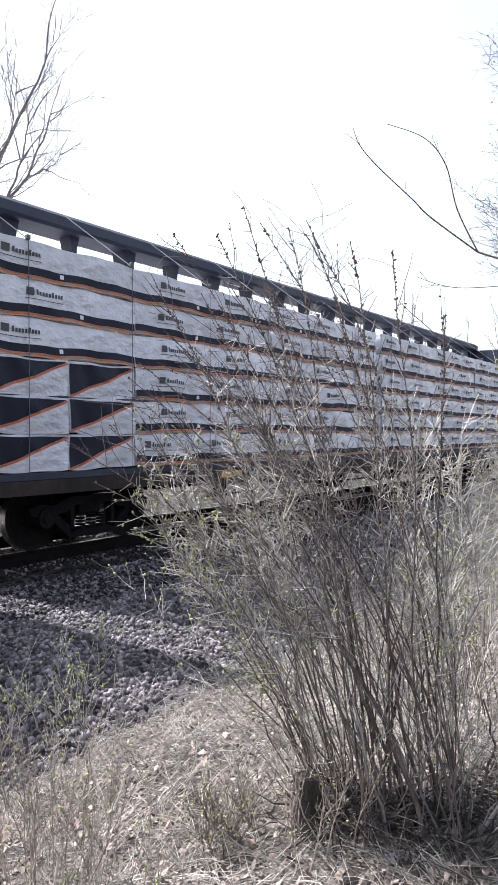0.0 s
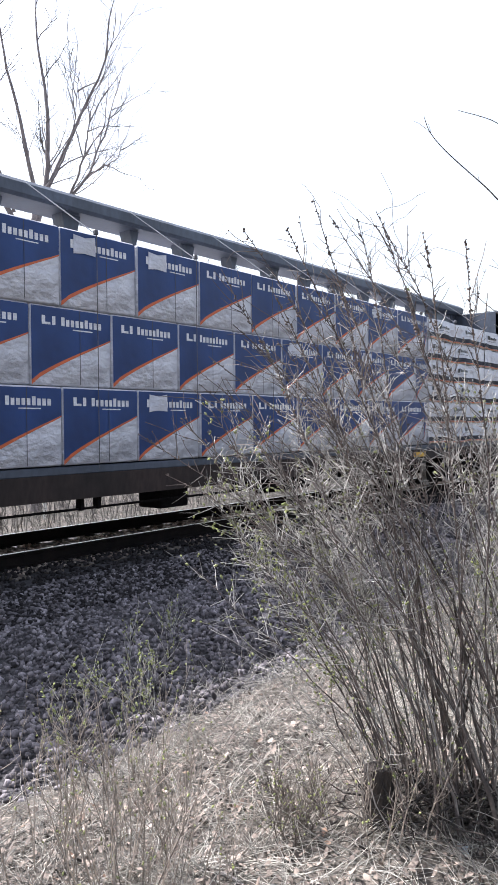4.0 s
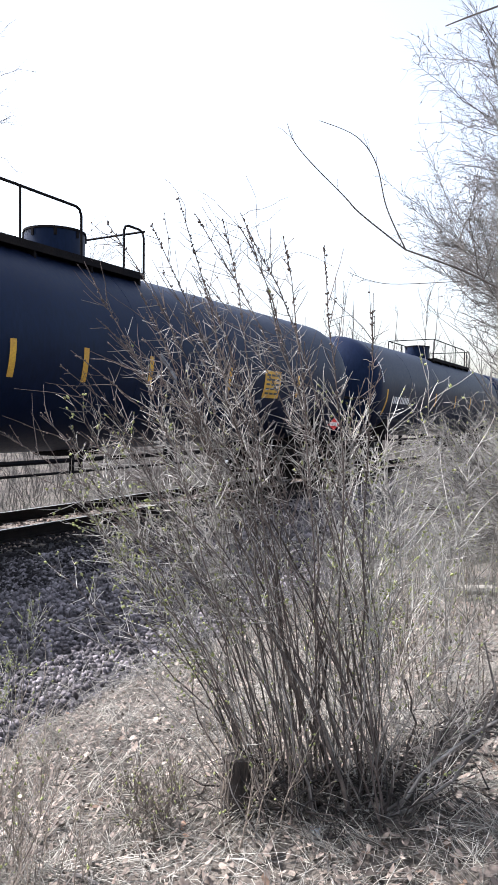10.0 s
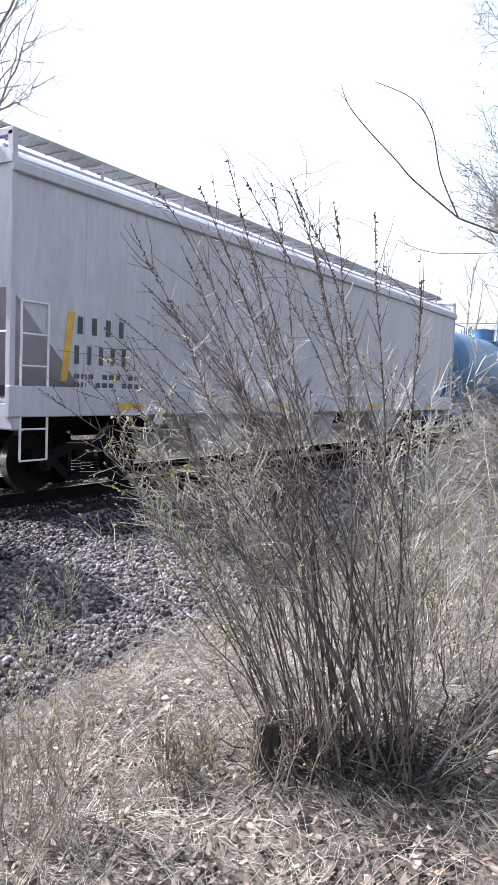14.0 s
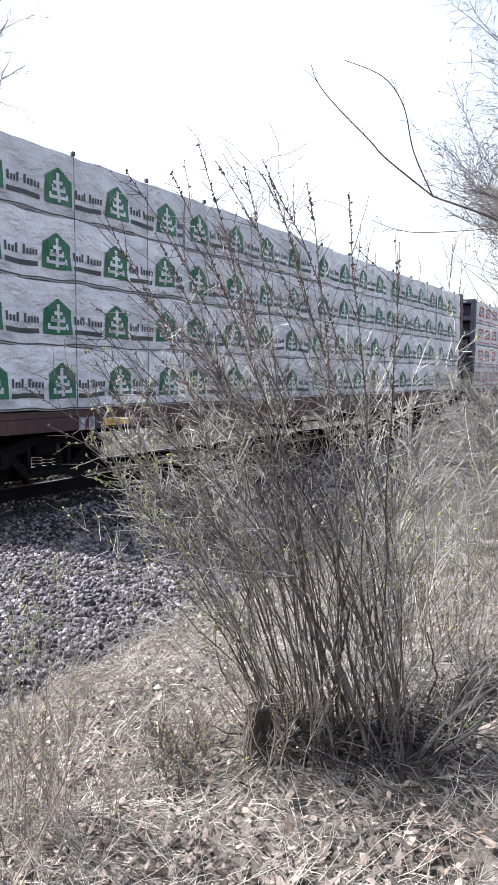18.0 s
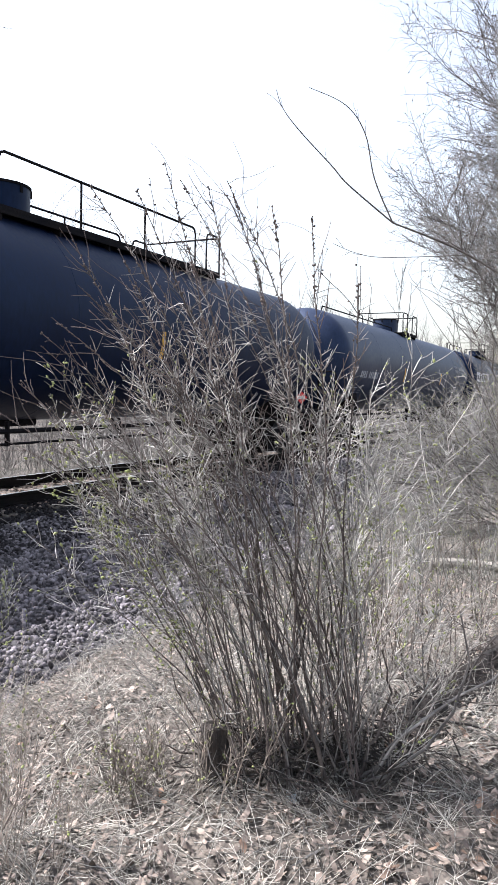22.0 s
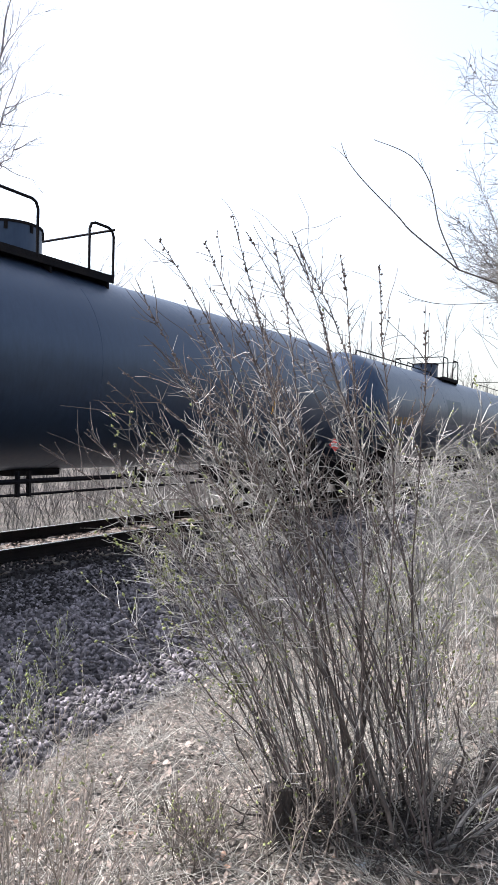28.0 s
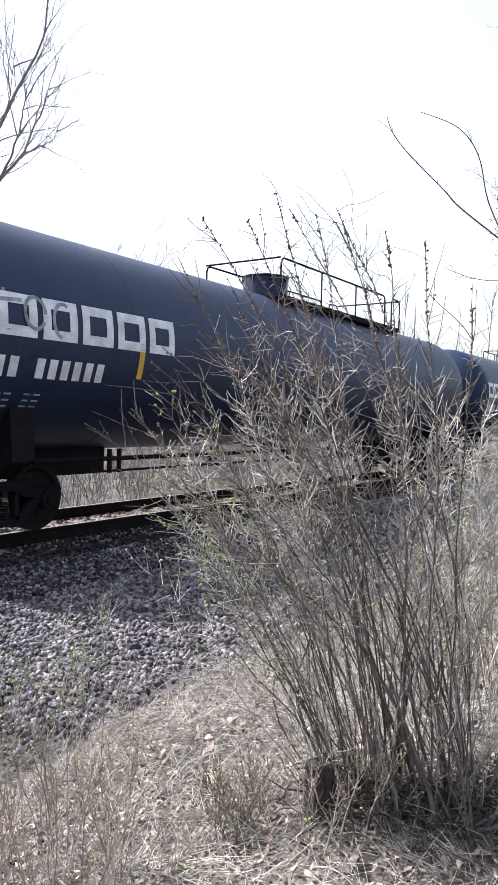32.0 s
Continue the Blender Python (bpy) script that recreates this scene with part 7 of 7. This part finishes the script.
# ---- ground cover ----
def grass_and_leaves():
    g = np.random.default_rng(3)

    def blades(n, x0, x1, y0, y1, length, flat, width):
        x, y = g.uniform(x0, x1, n), g.uniform(y0, y1, n)
        keep = y < toe(x) + np.abs(g.normal(0, 0.2, n)) - 0.02
        x, y = x[keep], y[keep]
        m = len(x)
        az = g.uniform(0, 2 * np.pi, m)
        el = np.radians(g.uniform(*flat, m))
        d = np.stack([np.cos(az) * np.cos(el), np.sin(az) * np.cos(el), np.sin(el)], -1)
        p = grow(g, np.stack([x, y, ground_z(x, y) + 0.004], -1), d, g.uniform(*length, m), 3, 0.16, np.full(m, -0.25))
        zmin = ground_z(p[..., 0], p[..., 1]) + 0.003
        p[..., 2] = np.maximum(p[..., 2], zmin)
        return rods(p, taper(m, 3, g.uniform(*width, m), 0.0008), 3)

    def tufts(count, x0, x1, y0, y1, per, length, flat, width):
        """Matted tufts: blades that lean out from one root, all swept one way."""
        cx, cy = g.uniform(x0, x1, count), g.uniform(y0, y1, count)
        keep = cy < toe(cx) - 0.05
        cx, cy = cx[keep], cy[keep]
        sweep, size = g.uniform(0, 2 * np.pi, len(cx)), g.uniform(0.6, 1.3, len(cx))
        who = np.repeat(np.arange(len(cx)), per)
        m = len(who)
        x, y = cx[who] + g.normal(0, 0.025, m), cy[who] + g.normal(0, 0.025, m)
        az, el = sweep[who] + g.normal(0, 0.8, m), np.radians(g.uniform(*flat, m))
        d = np.stack([np.cos(az) * np.cos(el), np.sin(az) * np.cos(el), np.sin(el)], -1)
        p = grow(g, np.stack([x, y, ground_z(x, y)], -1), d, g.uniform(*length, m) * size[who], 5, 0.14, np.full(m, -0.9))
        p[..., 2] = np.maximum(p[..., 2], ground_z(p[..., 0], p[..., 1]) + 0.004)
        return rods(p, taper(m, 5, g.uniform(*width, m), 0.0007), 3)

    def far_blades():
        m = 5000
        x, y = g.uniform(-4, 40, m), g.uniform(2.6, 9, m)
        d = unit(np.stack([g.normal(0, 0.5, m), g.normal(0, 0.5, m), np.ones(m)], -1))
        p = grow(g, np.stack([x, y, ground_z(x, y)], -1), d, g.uniform(0.2, 0.6, m), 4, 0.15, np.full(m, -0.3))
        return rods(p, taper(m, 4, 0.006, 0.002), 3)

    v, f = join(blades(12500, 0.6, 6.0, -10.5, -5.2, (0.05, 0.26), (2, 28), (0.0009, 0.0024)),
                blades(4500, 0.8, 7.0, -10.5, -5.2, (0.06, 0.26), (20, 75), (0.0008, 0.0017)),
                tufts(420, 0.9, 5.2, -9.8, -5.4, 16, (0.09, 0.26), (15, 65), (0.0011, 0.0024)),
                tufts(150, 1.5, 4.2, -9.2, -6.6, 12, (0.2, 0.42), (8, 45), (0.0012, 0.0026)),
                blades(9000, -9.0, 0.6, -13.5, -5.0, (0.15, 0.4), (2, 50), (0.002, 0.004)),
                blades(5000, 0.6, 14.0, -15.0, -10.5, (0.15, 0.45), (2, 50), (0.002, 0.004)))
    tagged(place("dry_grass", raw_mesh("dry_grass", v, f, M_straw)), "flattened straw-coloured dead grass", "grass", kind="stuff")
    v, f = join(far_blades(), blades(9000, 6.0, 24.0, -11.0, -4.8, (0.2, 0.6), (5, 70), (0.003, 0.006)))
    tagged(place("rank_grass", raw_mesh("rank_grass", v, f, M_fargrass)), "taller grey-tan dead grass along the track", "grass", kind="stuff")

    def litter(n, size, material, label, xs=(0.8, 7.0), ys=(-10.2, -5.6)):
        x, y = xs[0] + (xs[1] - xs[0]) * g.uniform(0, 1, n) ** 1.4, g.uniform(*ys, n)
        keep = y < toe(x) - 0.1
        x, y = x[keep], y[keep]
        n = len(x)
        s = g.uniform(*size, n) * g.uniform(0.5, 1.0, n)
        m = 3
        u = np.array([(-1, 0), (-0.5, 0.36), (0.1, 0.42), (0.6, 0.28), (1, 0), (0.6, -0.28), (0.1, -0.42), (-0.5, -0.36)])
        az = g.uniform(0, 2 * np.pi, n)
        curl = g.uniform(-0.8, 1.6, n)
        u = u[None] * g.uniform(0.7, 1.25, (n, 8, 1))
        px = u[..., 0] * s[:, None]
        py = u[..., 1] * s[:, None] * 1.3
        pz = (curl[:, None] * (np.abs(u[..., 1]) * 0.9 + 0.5 * u[..., 0] ** 2)) * s[:, None] + g.uniform(0.012, 0.03, n)[:, None] + px * g.normal(0, 0.6, n)[:, None]
        X = x[:, None] + px * np.cos(az)[:, None] - py * np.sin(az)[:, None]
        Y = y[:, None] + px * np.sin(az)[:, None] + py * np.cos(az)[:, None]
        Z = np.maximum(ground_z(X, Y) + 0.004, ground_z(x, y)[:, None] + pz)
        v = np.stack([X, Y, Z], -1).reshape(-1, 3)
        base = 8 * np.arange(n)[:, None, None]
        f = (np.array([(0, 1, 7, 7), (1, 2, 6, 7), (2, 3, 5, 6), (3, 4, 5, 5)])[None] + base).reshape(-1, 4)
        tri = f[f[:, 2] == f[:, 3]][:, :3]
        quad = f[f[:, 2] != f[:, 3]]
        faces = np.concatenate([tri, quad[:, [0, 1, 2]], quad[:, [0, 2, 3]]])
        tagged(place("leaf_litter", raw_mesh("leaf_litter", v, faces, material)), label, "leaves", kind="stuff")

    litter(24000, (0.006, 0.026), M_leaf, "curled brown fallen leaves on the ground")
    litter(4200, (0.008, 0.026), M_paleleaf, "bleached tan fallen leaves on the ground")
    litter(3500, (0.015, 0.04), M_leaf, "scattered brown fallen leaves round the clearing", (-9.0, 1.0), (-13.5, -5.2))
    litter(520, (0.02, 0.043), M_leaf, "large curled brown leaves on the ground", (1.2, 4.8), (-9.8, -7.4))
    litter(380, (0.02, 0.04), M_paleleaf, "large bleached tan leaves on the ground", (1.2, 4.8), (-9.8, -7.4))
    litter(120, (0.022, 0.042), M_paleleaf, "broad bleached leaves curled on the ground", (1.5, 3.9), (-9.3, -7.9))
    litter(260, (0.028, 0.05), M_leaf, "broad brown leaves curled on the ground", (1.5, 3.9), (-9.3, -7.9))
    litter(110, (0.026, 0.046), M_rustleaf, "broad rust-brown leaves curled on the ground", (1.5, 3.9), (-9.3, -7.9))
    litter(260, (0.015, 0.038), M_rustleaf, "larger rust-brown fallen leaves on the ground")


grass_and_leaves()


def weeds(at, seed, n, height, spread, stalk=M_weed):
    g = np.random.default_rng(seed)
    s0, d0 = fan(g, n, spread, 2, 22)
    st = grow(g, s0, d0, g.uniform(0.6, 1.0, n) * height, 9, 0.06, np.full(n, 0.15))
    t1 = sprout(g, st, n * 6, 0.3, 0.97, 0.5, (0.06, 0.26), 5, 0.1, 0.3)
    t2 = sprout(g, t1, n * 9, 0.2, 0.97, 0.6, (0.02, 0.09), 3, 0.1, 0.1)
    return plant("weed_clump", "dry grey weed stalks with sparse green shoots", "weeds", (*at, float(ground_z(*at)) - 0.01), [
        ("stalk", each(st, taper(n, 9, g.uniform(0.002, 0.004, n), 0.0012), 4), stalk, ""),
        ("side_stalk_mass", join(rods(t1, taper(n * 6, 5, 0.0016, 0.0008), 3), rods(t2, taper(n * 9, 3, 0.001, 0.0007), 3)), stalk, ""),
        ("green_shoot_mass", buds_on(g, t1, n * 7, 0.4, 1.0, (0.005, 0.016)), M_bud, "small green shoots"),
    ], group="weeds beside the track")


for k, (x, y) in enumerate(((2.5, -7.12), (2.62, -7.05), (2.4, -7.2))):
    weeds((x, y), 90 + k, 9, 0.12, 0.1, M_darkweed)
weeds((1.75, -6.95), 51, 20, 0.75, 0.22)
weeds((1.55, -6.55), 52, 14, 0.8, 0.22)
weeds((2.0, -6.55), 53, 12, 0.8, 0.2)
weeds((1.45, -7.15), 54, 10, 0.6, 0.18)
weeds((1.85, -7.14), 73, 9, 0.5, 0.2)
weeds((2.56, -7.5), 71, 9, 0.45, 0.12)
weeds((2.72, -7.62), 72, 9, 0.5, 0.1)
for k, (x, y, tall) in enumerate(((4.0, -7.3, 0.7), (4.7, -7.0, 0.8), (5.3, -7.5, 0.9), (4.6, -7.75, 0.7), (6.1, -7.2, 0.9), (6.0, -8.0, 0.9), (6.9, -7.6, 1.0), (4.3, -8.0, 0.6), (5.0, -6.6, 0.7), (5.6, -6.3, 0.8), (6.6, -6.6, 0.8), (7.6, -6.2, 0.9), (7.4, -6.9, 0.9), (8.6, -5.8, 0.9), (5.4, -8.1, 0.7), (9.8, -5.6, 1.0))):
    weeds((x, y), 60 + k, 16, tall, 0.4, M_darkweed if k % 2 else M_greyweed)


def stump():
    n = 20
    r = random.Random(4)
    wav = [r.uniform(0.82, 1.12) for _ in range(n)]
    ob = tagged(new("tree_stump"), "short dark weathered stump in two broken blocks", "stump")
    ob.location = (2.70, -7.42, float(ground_z(2.70, -7.42)))
    ob.scale = (0.82, 0.82, 0.95)

    def block(name, rings, dx, tilt):
        g = Geo()
        vs = []
        for i, (z, q) in enumerate(rings):
            for k in range(n):
                t = 2 * math.pi * k / n
                q2 = q * wav[k] * (1 + 0.05 * math.sin(3 * t + 2 * i) + r.uniform(-0.04, 0.04))
                vs.append((dx + q2 * 1.12 * math.cos(t), q2 * math.sin(t), z + tilt * q2 * math.cos(t) + r.uniform(-0.004, 0.004)))
        fs = [(i * n + k, i * n + (k + 1) % n, (i + 1) * n + (k + 1) % n, (i + 1) * n + k) for i in range(len(rings) - 1) for k in range(n)]
        fs += [tuple((len(rings) - 1) * n + k for k in range(n)), tuple(range(n))[::-1]]
        g.add(vs, fs)
        part(name, g, M_stump, ob)
    block("lower_block", [(-0.04, 0.088), (0.0, 0.08), (0.05, 0.074), (0.10, 0.073), (0.135, 0.076), (0.148, 0.066)], 0.0, 0.1)
    block("upper_block", [(0.13, 0.058), (0.155, 0.068), (0.20, 0.068), (0.24, 0.066), (0.252, 0.052), (0.246, 0.02)], -0.008, -0.12)


stump()


def plastic_scrap():
    """A crumpled scrap of white plastic in the litter."""
    r = random.Random(2)
    g = Geo()
    n = 7
    vs = [(0.07 * (i / n - 0.5), 0.035 * (j / n - 0.5) + 0.005 * r.uniform(-1, 1), 0.006 + 0.01 * r.random()) for i in range(n + 1) for j in range(n + 1)]
    vs += [(x, y, z - 0.002) for x, y, z in vs]
    q = (n + 1) ** 2
    fs = [(i * (n + 1) + j, (i + 1) * (n + 1) + j, (i + 1) * (n + 1) + j + 1, i * (n + 1) + j + 1) for i in range(n) for j in range(n)]
    g.add(vs, fs + [tuple(q + k for k in f[::-1]) for f in fs])
    ob = tagged(place("plastic_scrap", g.mesh("plastic_scrap", M_litter)), "crumpled white plastic scrap among dead leaves", "litter")
    ob.location = (2.68, -7.80, float(ground_z(2.68, -7.80)))
    ob.rotation_euler = (0.1, -0.1, 0.6)


plastic_scrap()


def fallen_stick(a, b, r, label):
    g = Geo()
    n = 7
    rr = random.Random(int(a[0] * 100))
    pts = []
    for k in range(n):
        x, y = a[0] + (b[0] - a[0]) * k / (n - 1) + rr.uniform(-0.012, 0.012), a[1] + (b[1] - a[1]) * k / (n - 1) + rr.uniform(-0.012, 0.012)
        pts.append((x, y, float(ground_z(x, y)) + 0.02))
    g.tube(pts, [r * (1.1 - 0.5 * k / n) for k in range(n)], 6)
    tagged(place("fallen_stick", g.mesh("fallen_stick", M_shoot)), label, "stick", group="sticks in the litter")


fallen_stick((2.06, -7.10), (1.96, -7.50), 0.007, "thin straight fallen stick on dry litter")
fallen_stick((2.35, -8.05), (2.75, -7.75), 0.004, "pale thin twig leaning in dry litter")
fallen_stick((2.3, -7.95), (2.7, -8.2), 0.004, "pale thin twig lying in dry litter")


def fallen_log():
    g = Geo()
    r = random.Random(9)
    pts = [(0 + 0.28 * k, 0.02 * math.sin(k), 0.05 + 0.01 * math.sin(1.7 * k)) for k in range(9)]
    g.tube(pts, [0.05 + 0.006 * r.uniform(-1, 1) for _ in pts], 10)
    ob = tagged(place("fallen_log", g.mesh("fallen_log", M_log)), "bleached fallen branch lying in dry grass", "log")
    ob.location = (7.2, -7.3, float(ground_z(7.2, -7.3)) + 0.05)
    ob.rotation_euler = (0, 0, radians(-72))


fallen_log()


def birch():
    g = np.random.default_rng(8)
    p = grow(g, np.zeros((1, 3)), np.array([[0.04, 0.02, 1.0]]), np.array([3.6]), 10, 0.03, np.zeros(1))
    t = sprout(g, p, 14, 0.4, 0.95, 0.6, (0.4, 1.0), 6, 0.1, 0.2)
    plant("birch_trunk", "thin pale birch trunk beyond the track", "tree", (11.9, 8.0, -1.0), [("trunk", each(p, taper(1, 10, 0.055, 0.02), 8), M_birch, "white bark"), ("twig_mass", rods(t, taper(14, 6, 0.008, 0.003), 3), M_farwood, "")])


birch()


# ---- what moves ----
def motions():
    """The whole train rolls steadily along the track; its wheelsets turn as they roll."""
    times = [0.0, 0.1, 0.2] + [float(k) for k in range(1, 32)] + [31.8, 31.9, 32.0]
    for car, x in CARS:
        walk(car, [(t, pose(x - SPEED * t, 0, 0)) for t in times])
    step = 1 / FPS
    rate = math.degrees(SPEED / WHEEL_R)
    for axle in (-0.89, 0.89):
        same = [w for w, x in WHEELSETS if x == axle]
        walk(same[0], [(k * step, pose(axle, 0, WHEEL_R, 0, -rate * k * step, 0)) for k in range(int(32.0 * FPS) + 1)])
        keys = same[0].animation_data
        for w in same[1:]:
            w.rotation_mode = "QUATERNION"
            own = w.animation_data_create()
            own.action, own.action_slot = keys.action, keys.action_slot


motions()
